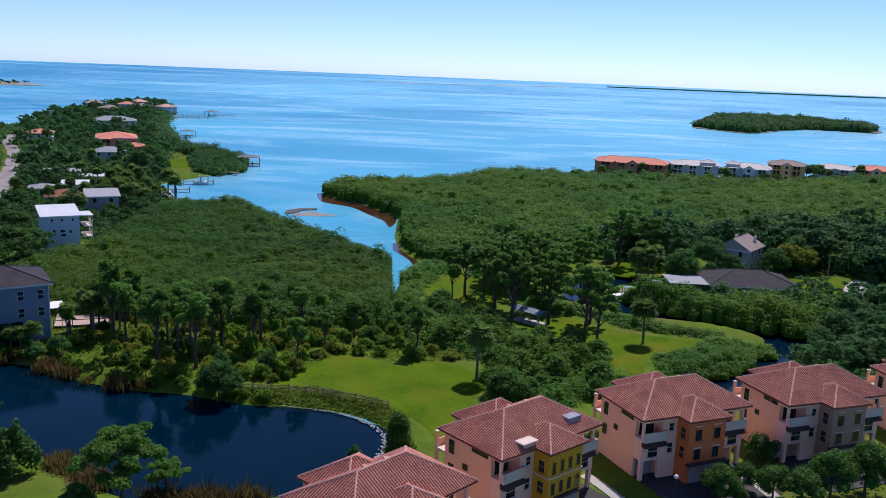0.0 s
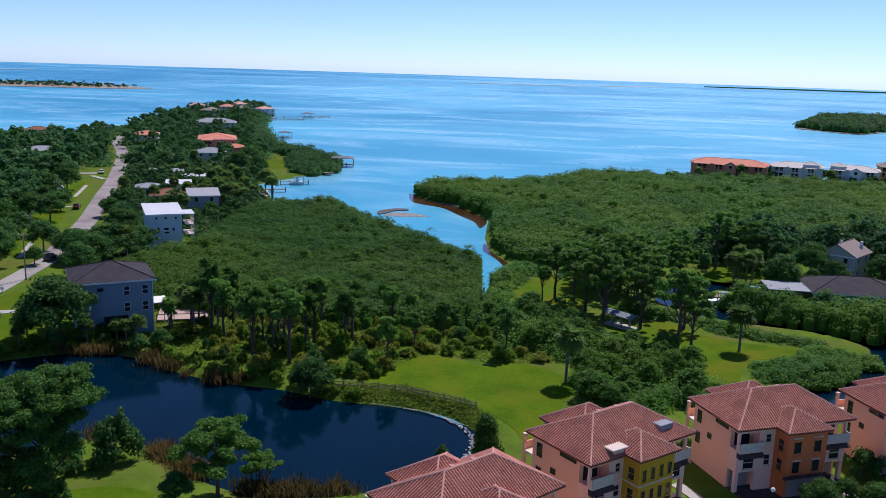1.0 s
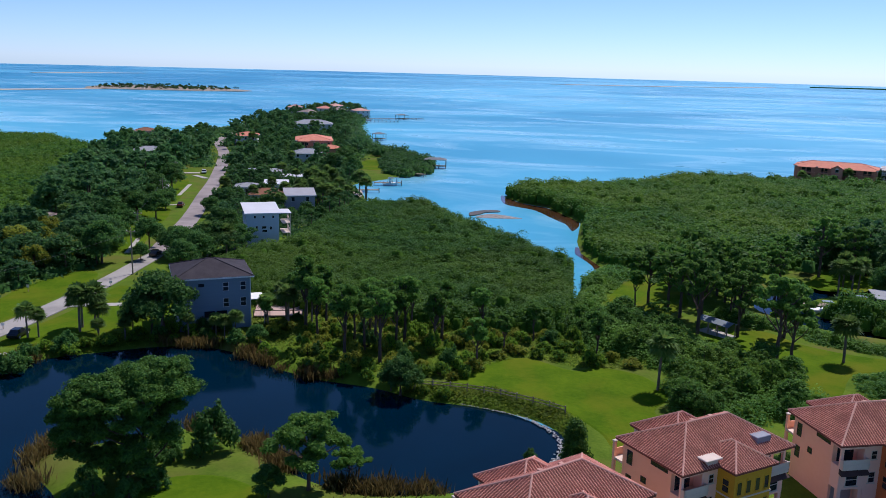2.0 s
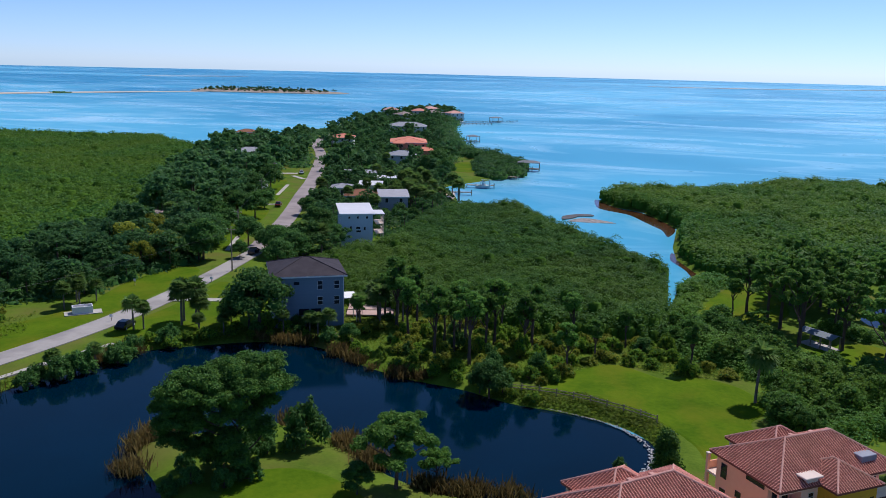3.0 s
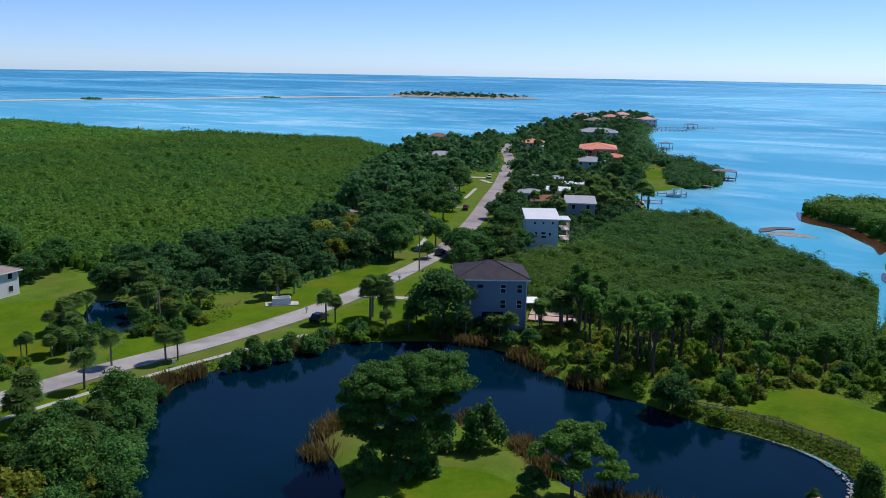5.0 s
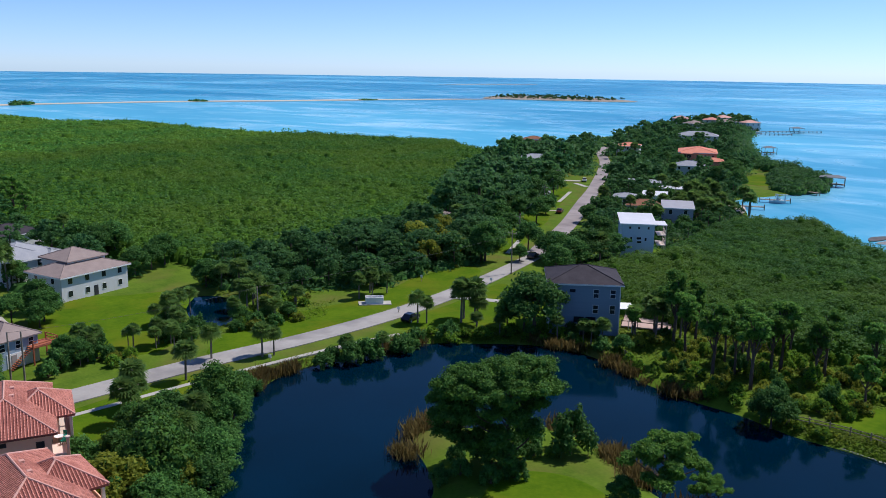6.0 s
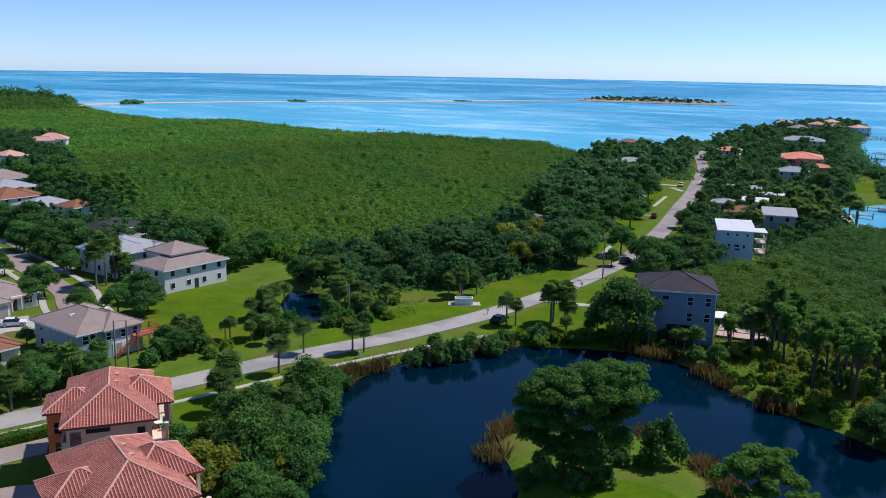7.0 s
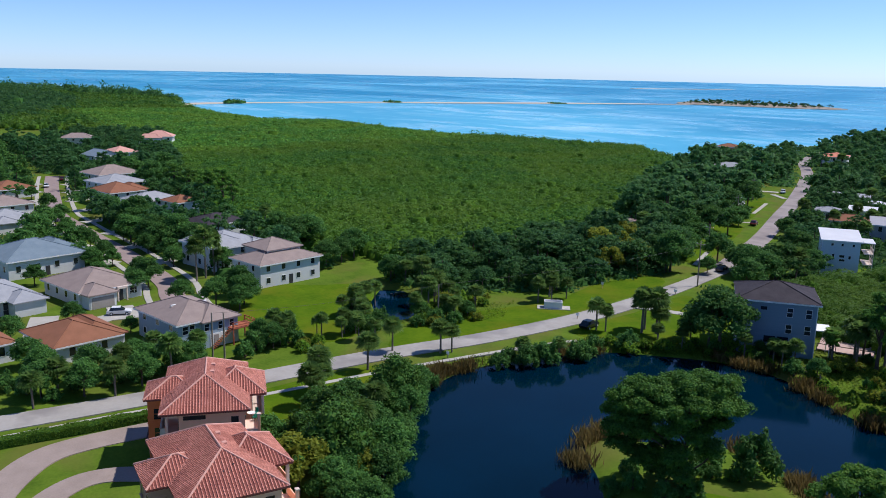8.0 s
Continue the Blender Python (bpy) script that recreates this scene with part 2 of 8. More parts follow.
WHITE = surf("white_paint", (0.72, 0.72, 0.7), (0.8, 0.8, 0.78), 0.4, 0.6, 0.05, 20, 0.3)
CREAM = surf("cream_trim", (0.62, 0.51, 0.42), (0.7, 0.58, 0.49), 0.4, 0.6, 0.05, 20, 0.3)
DARKROOF = surf("dark_shingles", (0.03, 0.026, 0.032), (0.055, 0.048, 0.055), 0.6, 0.85, 0.4, 8, 0.2)
BLUEWALL = surf("blue_grey_siding", (0.195, 0.265, 0.33), (0.23, 0.3, 0.365), 0.3, 0.7, 0.3, 3, 0.25, stretch=(0.05, 0.05, 6))
GLASS = surf("dark_window_glass", (0.012, 0.016, 0.022), (0.022, 0.028, 0.036), 0.3, 0.06, 0.0, 1, 0.6)
METALROOF = surf("white_metal_roof", (0.6, 0.6, 0.6), (0.7, 0.7, 0.7), 0.3, 0.45, 0.1, 6, 0.4)
TIMBER = surf("weathered_timber", (0.2, 0.16, 0.12), (0.32, 0.27, 0.21), 0.8, 0.85, 0.4, 6, 0.15)
REDWOOD = surf("red_stained_timber", (0.3, 0.09, 0.045), (0.38, 0.13, 0.07), 0.8, 0.8, 0.3, 6, 0.2)
ROCK = surf("limestone_rock", (0.38, 0.37, 0.35), (0.55, 0.53, 0.5), 0.8, 0.9, 0.5, 3, 0.2, rnd=0.25)
IRON = surf("dark_metal", (0.03, 0.03, 0.035), (0.05, 0.05, 0.055), 1, 0.5, 0.05, 9, 0.4)
AWNING = surf("brown_tile_awning", (0.07, 0.04, 0.035), (0.11, 0.065, 0.055), 1.0, 0.8, 0.3, 8, 0.2)
DOORWOOD = surf("garage_door_panel", (0.33, 0.26, 0.24), (0.38, 0.3, 0.28), 0.5, 0.6, 0.1, 8, 0.3)
# ---- mesh helpers ----
rng = np.random.default_rng(7)


def mesh_of(name, verts, faces, material, smooth=False):
    me = bpy.data.meshes.new(name)
    me.from_pydata([tuple(v) for v in verts], [], [tuple(f) for f in faces])
    for m in (material if isinstance(material, (list, tuple)) else [material]):
        me.materials.append(m)
    if smooth:
        me.polygons.foreach_set("use_smooth", [True] * len(me.polygons))
    me.update()
    return me


def mesh_np(name, verts, faces, material, smooth=False):
    """A mesh from arrays of equal-sided faces."""
    verts, faces = np.asarray(verts, np.float32), np.asarray(faces, np.int32)
    k = faces.shape[1]
    me = bpy.data.meshes.new(name)
    me.vertices.add(len(verts))
    me.vertices.foreach_set("co", verts.ravel())
    me.loops.add(faces.size)
    me.loops.foreach_set("vertex_index", faces.ravel())
    me.polygons.add(len(faces))
    me.polygons.foreach_set("loop_start", np.arange(0, faces.size, k, dtype=np.int32))
    me.polygons.foreach_set("loop_total", np.full(len(faces), k, np.int32))
    if smooth:
        me.polygons.foreach_set("use_smooth", np.ones(len(faces), bool))
    me.materials.append(material)
    me.update(calc_edges=True)
    me.validate()
    return me


def part(name, bm, material, parent, label="", m=None):
    """Links a bmesh (or a mesh) as ONE mesh object under a thing or under a part."""
    if isinstance(bm, bmesh.types.BMesh):
        me = bpy.data.meshes.new(name)
        bm.to_mesh(me)
        bm.free()
        me.materials.append(material)
    else:
        me = bm
    ob = new(name, me)
    if parent:
        ob.parent = parent
    if m is not None:
        ob.matrix_basis = m
    return tagged(ob, label)


def thing(name, m, label, category, group="", kind=""):
    ob = new(name)
    ob.empty_display_size = 0.5
    ob.matrix_basis = m
    return tagged(ob, label, category, group, kind)


def box(bm, x0, x1, y0, y1, z0, z1):
    v = [bm.verts.new((x, y, z)) for z in (z0, z1) for x, y in ((x0, y0), (x1, y0), (x1, y1), (x0, y1))]
    for f in ((3, 2, 1, 0), (4, 5, 6, 7), (0, 1, 5, 4), (1, 2, 6, 5), (2, 3, 7, 6), (3, 0, 4, 7)):
        bm.faces.new([v[i] for i in f])
    return v


def boxes(*bs, bevel=0.0):
    bm = bmesh.new()
    for b in bs:
        box(bm, *b)
    if bevel:
        bmesh.ops.bevel(bm, geom=bm.edges[:], offset=bevel, segments=1, affect="EDGES")
    return bm


def prism(bm, pts, z0, z1):
    lo, hi = [bm.verts.new((x, y, z0)) for x, y in pts], [bm.verts.new((x, y, z1)) for x, y in pts]
    n = len(pts)
    bm.faces.new(hi)
    bm.faces.new(lo[::-1])
    for i in range(n):
        bm.faces.new((lo[i], lo[(i + 1) % n], hi[(i + 1) % n], hi[i]))


def bar(bm, p, q, r0, r1=None, sides=6):
    """A tapered round bar from p to q."""
    p, q, r1 = Vector(p), Vector(q), r0 if r1 is None else r1
    d = (q - p).normalized()
    u = d.orthogonal().normalized()
    w = d.cross(u)
    rings = []
    for c, r in ((p, r0), (q, r1)):
        rings.append([bm.verts.new(c + (u * math.cos(k * math.tau / sides) + w * math.sin(k * math.tau / sides)) * r) for k in range(sides)])
    for k in range(sides):
        bm.faces.new((rings[0][k], rings[0][(k + 1) % sides], rings[1][(k + 1) % sides], rings[1][k]))
    bm.faces.new(rings[0][::-1])
    bm.faces.new(rings[1])


def smooth_line(pts, steps=8):
    """Catmull-Rom through the points."""
    p = np.array([pts[0]] + list(pts) + [pts[-1]], float)
    out = []
    for i in range(1, len(p) - 2):
        for s in np.linspace(0, 1, steps, endpoint=False):
            a, b, c, d = p[i - 1:i + 3]
            out.append(0.5 * (2 * b + (c - a) * s + (2 * a - 5 * b + 4 * c - d) * s * s + (3 * b - a - 3 * c + d) * s ** 3))
    return np.array(out + [p[-2]])


def smooth_loop(pts, steps=5):
    n = len(pts)
    p = np.array(pts, float)
    out = []
    for i in range(n):
        a, b, c, d = p[i - 1], p[i], p[(i + 1) % n], p[(i + 2) % n]
        for s in np.linspace(0, 1, steps, endpoint=False):
            out.append(0.5 * (2 * b + (c - a) * s + (2 * a - 5 * b + 4 * c - d) * s * s + (3 * b - a - 3 * c + d) * s ** 3))
    return np.array(out)


def inside(poly, x, y):
    """Which points lie in the polygon."""
    poly = np.asarray(poly, float)
    res = np.zeros(np.shape(x), bool)
    j = len(poly) - 1
    for i in range(len(poly)):
        (xi, yi), (xj, yj) = poly[i], poly[j]
        if yi != yj:
            res ^= ((yi > y) != (yj > y)) & (x < (xj - xi) * (y - yi) / (yj - yi) + xi)
        j = i
    return res


def edge_dist(poly, x, y):
    """Distance to the polygon's outline, positive inside."""
    poly = np.asarray(poly, float)
    best = np.full(np.shape(x), 1e9)
    for i in range(len(poly)):
        (ax, ay), (bx, by) = poly[i - 1], poly[i]
        dx, dy = bx - ax, by - ay
        s = np.clip(((x - ax) * dx + (y - ay) * dy) / max(dx * dx + dy * dy, 1e-9), 0, 1)
        best = np.minimum(best, np.hypot(x - ax - s * dx, y - ay - s * dy))
    return np.where(inside(poly, x, y), best, -best)


def scatter(poly, pitch, seed, jitter=0.42):
    """Points of a shaken grid in the polygon, with their distance from its edge."""
    g = np.random.default_rng(seed)
    p = np.asarray(poly, float)
    (x0, y0), (x1, y1) = p.min(0), p.max(0)
    xs, ys = np.meshgrid(np.arange(x0, x1, pitch), np.arange(y0, y1, pitch * 0.87))
    xs = xs + (np.arange(xs.shape[0]) % 2)[:, None] * pitch / 2
    xs, ys = xs.ravel(), ys.ravel()
    xs, ys = xs + g.uniform(-jitter, jitter, len(xs)) * pitch, ys + g.uniform(-jitter, jitter, len(xs)) * pitch
    d = edge_dist(p, xs, ys)
    k = d > 0
    return xs[k], ys[k], d[k]


def ribbon(name, pts, width, z, material, label, category, steps=8, thick=0.25, parent=None):
    line = smooth_line(pts, steps)
    d = np.gradient(line, axis=0)
    n = np.stack([-d[:, 1], d[:, 0]], 1) / np.hypot(d[:, 0], d[:, 1])[:, None]
    w = np.broadcast_to(np.asarray(width, float), (len(line),))[:, None] / 2
    lf, rt = line + n * w, line - n * w
    k = len(line)
    v = [(*p, z) for p in lf] + [(*p, z) for p in rt] + [(*p, z - thick) for p in lf] + [(*p, z - thick) for p in rt]
    f = []
    for i in range(k - 1):
        f += [(i, k + i, k + i + 1, i + 1), (i, i + 1, 2 * k + i + 1, 2 * k + i), (k + i + 1, k + i, 3 * k + i, 3 * k + i + 1)]
    f += [(0, 2 * k, 3 * k, k), (k - 1, 2 * k - 1, 4 * k - 1, 3 * k - 1)]
    return tagged(new(name, mesh_of(name, v, f, material)), label, category, kind="structure")


LAWNS = []


def sheet(name, pts, z, material, label, category, thick=0.2, steps=4, kind="structure"):
    if name == "lawn":
        LAWNS.append(pts)
    bm = bmesh.new()
    ring = smooth_loop(pts, steps) if steps > 1 else np.array(pts, float)
    if name == "lawn":  # the turf's rim slopes down into the rough ground
        d = np.roll(ring, -1, 0) - np.roll(ring, 1, 0)
        nn = np.stack([d[:, 1], -d[:, 0]], 1) / (np.hypot(d[:, 0], d[:, 1])[:, None] + 1e-9)
        if np.sum(ring[:, 0] * np.roll(ring[:, 1], -1) - np.roll(ring[:, 0], -1) * ring[:, 1]) < 0:
            nn = -nn
        hi, lo = [bm.verts.new((*p, z)) for p in ring], [bm.verts.new((*p, z - 0.3)) for p in ring + nn * 1.3]
        bm.faces.new(hi)
        for i in range(len(hi)):
            bm.faces.new((hi[i - 1], lo[i - 1], lo[i], hi[i]))
    else:
        prism(bm, [tuple(p) for p in ring], z - thick, z)
    bmesh.ops.triangulate(bm, faces=[f for f in bm.faces if len(f.verts) > 4])
    return tagged(part(name, bm, material, None), label, category, kind=kind)


# ---- water ----
ang = np.linspace(0, math.tau, 97)[:-1]
sea_v, sea_f = [(0, 0, 0)], []
for k, r in enumerate((60, 150, 400, 900, 2000, 4950)):
    sea_v += [(r * math.cos(q), r * math.sin(q), 0) for q in ang]
for i in range(96):
    sea_f.append((0, 1 + i, 1 + (i + 1) % 96))
    for k in range(5):
        a0, b0 = 1 + k * 96, 1 + (k + 1) * 96
        sea_f.append((a0 + i, b0 + i, b0 + (i + 1) % 96, a0 + (i + 1) % 96))
tagged(new("bay_water", mesh_of("bay_water", sea_v, sea_f, SEA)), "calm blue bay water, wind-streak glitter mixed into its colour, to the horizon", "water", kind="structure")

# ---- land: one sheet with its shores, ponds and creeks ----
COAST = [(-1600, -350), (750, -350), (750, 640), (400, 520), (235, 455), (170, 434), (110, 424), (72, 414), (44, 400), (24, 397), (2, 369), (-20, 348), (-42, 336),
         (-47, 319), (-38, 306), (-28, 299), (-20, 283), (-15, 272), (-14, 242), (-12, 226), (-6, 211), (-9, 196), (-10, 178), (-10.5, 165), (-13.5, 165),
         (-13.5, 178), (-14, 205), (-22, 214), (-36, 230), (-50, 251), (-66, 277), (-78, 276), (-92, 290), (-98, 305), (-110, 322), (-108, 336), (-98, 358), (-92, 380), (-96, 410),
         (-116, 436), (-142, 455), (-168, 508), (-204, 610), (-240, 728), (-266, 830), (-292, 862), (-332, 812), (-318, 700), (-296, 605), (-282, 520), (-274, 450),
         (-278, 418), (-262, 396), (-289, 410), (-300, 412), (-326, 440), (-355, 434), (-389, 424), (-452, 396), (-520, 388), (-608, 401), (-659, 352), (-728, 358),
         (-830, 375), (-890, 385), (-955, 408), (-1010, 440), (-1160, 455), (-1300, 410), (-1600, 330)]
POND_EDGE = smooth_loop([(-6, 106), (-9, 111), (-14, 113.5), (-20, 114.5), (-28, 115), (-36, 117.5), (-45, 118.5), (-54, 121.5), (-62, 126), (-70, 127.5), (-77, 125), (-84, 120),
                         (-90, 115), (-94, 109), (-96.5, 102), (-98, 92), (-97, 83), (-90, 70), (-82, 60), (-73, 52), (-66, 44), (-56, 44), (-54, 58), (-55, 70), (-60, 76), (-66, 80.5), (-68, 85),
                         (-63, 90), (-56, 96.5), (-48, 96.5), (-43, 93), (-36, 88), (-28, 86), (-20, 88), (-12, 92), (-7, 98)])
CREEK2 = smooth_loop([(46, 120), (43, 131), (46, 138), (55, 146), (62, 158), (54, 166), (42, 169), (32, 176), (27, 186), (36, 204), (56, 210), (58, 205), (44, 198), (38, 190), (38, 182), (46, 176), (60, 170), (72, 164), (70, 155), (62, 145), (55, 134), (52, 122)])
SMALLPOND = smooth_loop([(-134, 94), (-142, 99), (-148, 106), (-144, 111), (-136, 108), (-128, 101), (-127, 96)])


CLEAR = []  # (x, y, r): where no wild tree stands


def land_height(x, y):
    d = edge_dist(COAST, x, y)
    for hole in (POND_EDGE, CREEK2, SMALLPOND):
        d = np.minimum(d, -edge_dist(hole, x, y))
    return np.clip(d * 0.4, -1.2, 1.0)


gx = np.concatenate([np.linspace(-1600, -272, 90), np.arange(-260, 122, 2.0), np.linspace(132, 750, 46)])
gy = np.concatenate([np.linspace(-350, 12, 22), np.arange(24, 342, 2.0), np.linspace(350, 900, 62)])
GX, GY = np.meshgrid(gx, gy)
GZ = land_height(GX.ravel(), GY.ravel()).reshape(GX.shape)
GZ = GZ + np.where(GZ > 0.9, 0.025 * (np.sin(GX * 0.21 + GY * 0.13) * np.sin(GY * 0.17 - GX * 0.07) - 1), 0)
idx = np.arange(GX.size).reshape(GX.shape)
gf = np.stack([idx[:-1, :-1], idx[:-1, 1:], idx[1:, 1:], idx[1:, :-1]], -1).reshape(-1, 4)
keep = GZ.ravel()[gf].max(1) > -1.19
gf = gf[keep]
tagged(new("ground", mesh_np("ground", np.stack([GX, GY, GZ], -1).reshape(-1, 3), gf, GRASS, True)), "rough green and straw-coloured grass on low coastal land", "ground", kind="structure")
# dark still water of the pond, a hair above the bay's level
for nm, edge, lab in (("pond_water", [(-3, 107), (-3, 100), (-9, 90), (-20, 84), (-50, 60), (-52, 42), (-68, 41), (-80, 54), (-100, 78), (-101, 100), (-92, 118), (-78, 129), (-64, 130), (-44, 122), (-24, 119)], "dark still pond water reflecting the sky"),
                      ("small_pond_water", [(-124, 92), (-152, 92), (-152, 114), (-124, 114)], "small dark pond among palms"),
                      ("creek_water", [(24, 118), (76, 118), (76, 213), (24, 213)], "dark tidal creek water between mangroves")):
    sheet(nm, edge, 0.03, CREEKWATER if nm == "creek_water" else POND, lab, "water", 0.02, 1)

# brownish water at the bank; the mangrove roots' reflection is painted into its brown
ROOTREFLECT = water("brown_root_reflection", (0.05, 0.022, 0.01), (0.075, 0.035, 0.016), 0.12, 0.05, 0.8, 0.1)
ribbon("shallow_water", [(-48, 322), (-41, 304), (-30, 295), (-22.5, 281), (-17.5, 270), (-16.5, 258)], np.interp(np.arange(31), [0, 6, 22, 30], [0.6, 7, 6, 0.5]), 0.035, ROOTREFLECT, "brownish water under mangroves with the roots' reflection painted brown", "water", 6, 0.02)
ribbon("shallow_water", [(-13.6, 234), (-11.6, 225), (-7.6, 215), (-6.5, 206)], np.interp(np.arange(19), [0, 6, 12, 18], [0.5, 3.4, 3.0, 0.5]), 0.035, ROOTREFLECT, "brownish water under mangroves with the roots' reflection painted brown", "water", 6, 0.02)

# ---- roads and paving ----
ROAD = [(-126, -30), (-121, 5), (-117.5, 25), (-115.5, 38), (-113.2, 55), (-110.5, 80), (-107, 100), (-105.2, 120), (-105.6, 138), (-108, 160), (-112, 184), (-128, 230), (-147, 276), (-166, 322), (-203, 402), (-238, 466), (-258, 530), (-270, 610)]
NEARROAD, FARROAD = ROAD[:11], ROAD[10:]
ribbon("road", NEARROAD, np.interp(np.arange((len(NEARROAD) - 1) * 8 + 1), [0, 60, 80], [5.5, 5.2, 4.4]), 1.12, ASPHALT, "pale sun-bleached asphalt lane winding past a pond", "road")
ribbon("road_far", FARROAD, 5.6, 1.115, surf("worn_lane", (0.27, 0.235, 0.225), (0.34, 0.3, 0.285), 0.25, 0.85, 0.2, 15, 0.2, c3=(0.22, 0.19, 0.185), c3scale=0.12), "worn pinkish grey lane between the point houses", "road")
ribbon("pavement", [(-119.5, -20), (-114.8, 8), (-112.6, 26), (-110.4, 42), (-106.6, 54), (-103.8, 75), (-101.3, 90), (-98.5, 104), (-96, 113)], 1.0, 1.1, CONCRETE, "narrow concrete footpath beside the road", "pavement")
STREET = [(-140, 62), (-164, 67.5), (-178, 71.5), (-210, 74.5), (-236, 75.5), (-262, 77), (-278, 78.4), (-313, 87), (-350, 97.3), (-372, 104)]
ribbon("road_side", STREET, 5.2, 1.11, STREETPAVE, "reddish brick-paved side street between houses", "road")
for k, off in enumerate((4.9, -5.6)):
    ln = smooth_line(STREET, 3)
    dd = np.gradient(ln, axis=0)
    nn = np.stack([-dd[:, 1], dd[:, 0]], 1) / np.hypot(dd[:, 0], dd[:, 1])[:, None]
    ribbon("pavement_side", [tuple(p) for p in (ln + nn * off)[2:]], 1.3, 1.1, CONCRETE, "pale concrete footpath along the side street", "pavement", 2)
sheet("lawn", [(-25, 120), (-23, 124), (-20, 131), (-15, 135), (-7, 131), (-3, 134), (4, 131.5), (7, 124), (5, 118), (7.5, 113), (8, 108), (3, 102), (0.5, 104), (-1.8, 109), (-8, 115.5), (-18, 119.5)], 1.05, LAWN, "smooth mown bright green lawn by the pond", "lawn")
sheet("lawn", [(15, 150), (19, 160), (26, 163), (31, 157), (39, 153), (50, 151), (44, 146), (37, 143), (33, 133), (31, 128), (28, 132), (28, 141), (20, 146)], 1.05, LAWN, "mown green clearing between mangrove hedges", "lawn")
sheet("lawn", [(-3, 174), (-1, 188), (3, 198), (9, 197), (13, 182), (9, 170), (3, 168)], 1.05, LAWN, "mown green clearing among pines", "lawn")
sheet("lawn", [(42, 204), (48, 222), (56, 218), (52, 204)], 1.05, LAWN, "small mown lawn beside a creek dock", "lawn")
sheet("lawn", [(84, 190), (84, 205), (94, 212), (99, 200), (93, 186)], 1.05, LAWN, "sunlit lawn beside a house", "lawn")
sheet("lawn", [(-164, 83), (-156, 97), (-150, 107), (-140, 98), (-129, 91), (-121, 80), (-128, 72), (-144, 71)], 1.06, LAWN, "open mown field beside a house", "lawn")
sheet("lawn", [(-50, 60), (-49, 70), (-51, 78), (-49.5, 81.5), (-45, 83.5), (-40, 82.5), (-34, 79), (-26, 74.5), (-24, 66), (-36, 58)], 1.05, LAWN, "mown grassy point in the pond", "lawn")
sheet("lawn", [(-108, 62), (-106, 80), (-101, 80), (-99, 70), (-94, 64), (-88, 58), (-86, 50), (-96, 46), (-106, 44)], 1.045, LAWN, "grass verge between road and pond", "lawn")
sheet("lawn", [(-101, 118), (-101, 136), (-103, 156), (-94, 150), (-84, 146), (-80, 134), (-84, 126), (-94, 117)], 1.045, LAWN, "grassy bank between road and pond", "lawn")
sheet("lawn", [(-112, 84), (-110, 100), (-109, 122), (-109.5, 140), (-112, 160), (-118, 165), (-121, 150), (-117, 130), (-120, 112), (-121, 96)], 1.045, LAWN, "grass verge along the road", "lawn")
sheet("lawn", [(-120, 188), (-132, 220), (-143, 245), (-149, 242), (-143, 214), (-128, 190)], 1.045, LAWN, "roadside lawn with driveways", "lawn")
sheet("lawn", [(-150, 262), (-170, 306), (-174.5, 304), (-156, 260)], 1.045, LAWN, "roadside lawn before shaded houses", "lawn")
for a0, b0, w in (((-144, 254), (-148.5, 250.5), 1.6), ((-154.5, 271), (-164.5, 297), 1.3), ((-167, 315), (-176, 322), 2.2), ((-178, 330), (-188, 325), 3.5), ((-104.5, 139.5), (-92, 144.5), 2.2), ((-119.5, 184), (-126.5, 200.5), 1.2)):
    ribbon("driveway", [a0, b0], w, 1.12, CONCRETE, "pale concrete driveway", "driveway", 2)

# ---- sandbars and far shores ----
sheet("sandbar", [(-948, 405), (-975, 484), (-955, 668), (-905, 800), (-858, 960), (-790, 1150), (-800, 1170), (-885, 1000), (-935, 830), (-985, 670), (-1002, 484), (-985, 420)], 0.5, SAND, "low pale sandbar across the bay", "sandbar", 0.8, 3)
sheet("sandbar", [(-824, 1180), (-700, 1200), (-618, 1240), (-600, 1262), (-612, 1305), (-740, 1385), (-880, 1350)], 0.5, ISLETSAND, "sandy islet fringed with beach", "island", 0.8, 3)
sheet("mud_bank", [(-51, 273), (-52, 279), (-48, 285), (-43.5, 286), (-43, 283.5), (-47, 281), (-48.5, 276)], 0.25, MUD, "dark exposed mud bank at the creek mouth", "mud bank", 0.4, 3)
sheet("oyster_shoal", [(-49, 271), (-47, 277), (-43, 279), (-36, 275.5), (-34, 273.5), (-39, 272), (-44, 271)], 0.06, surf("oyster_shells", (0.12, 0.1, 0.085), (0.4, 0.38, 0.35), 0.9, 0.8, 0.6, 3, 0.2), "patchy grey oyster shoal at the creek mouth", "shoal", 0.3, 3)
sheet("beach", [(-107, 313), (-102, 300), (-98, 291), (-95.5, 292), (-96.5, 300), (-101, 310)], 1.04, SAND, "small pale sandy landing by the water", "beach", 0.4, 3)
sheet("island_ground", [(250, 890), (258, 850), (284, 812), (337, 880), (381, 925), (415, 920), (448, 906), (478, 965), (473, 1060), (447, 1125), (406, 1134), (330, 1085)], 0.4, MUD, "low mangrove island shore", "island", 0.6, 3)
sheet("far_shore", [(700, 3600), (1250, 3620), (1900, 3720), (2600, 3800), (2600, 3900), (1800, 3850), (1250, 3760), (720, 3640)], 3.6, CROWN_IN, "dark wooded far shore on the horizon", "far shore", 10, 3)
sheet("far_sandbar", [(-230, 2690), (100, 2840), (440, 3240), (440, 3290), (80, 2900), (-230, 2730)], 0.8, SAND, "pale far sandbar on the horizon", "sandbar", 1.5, 3)
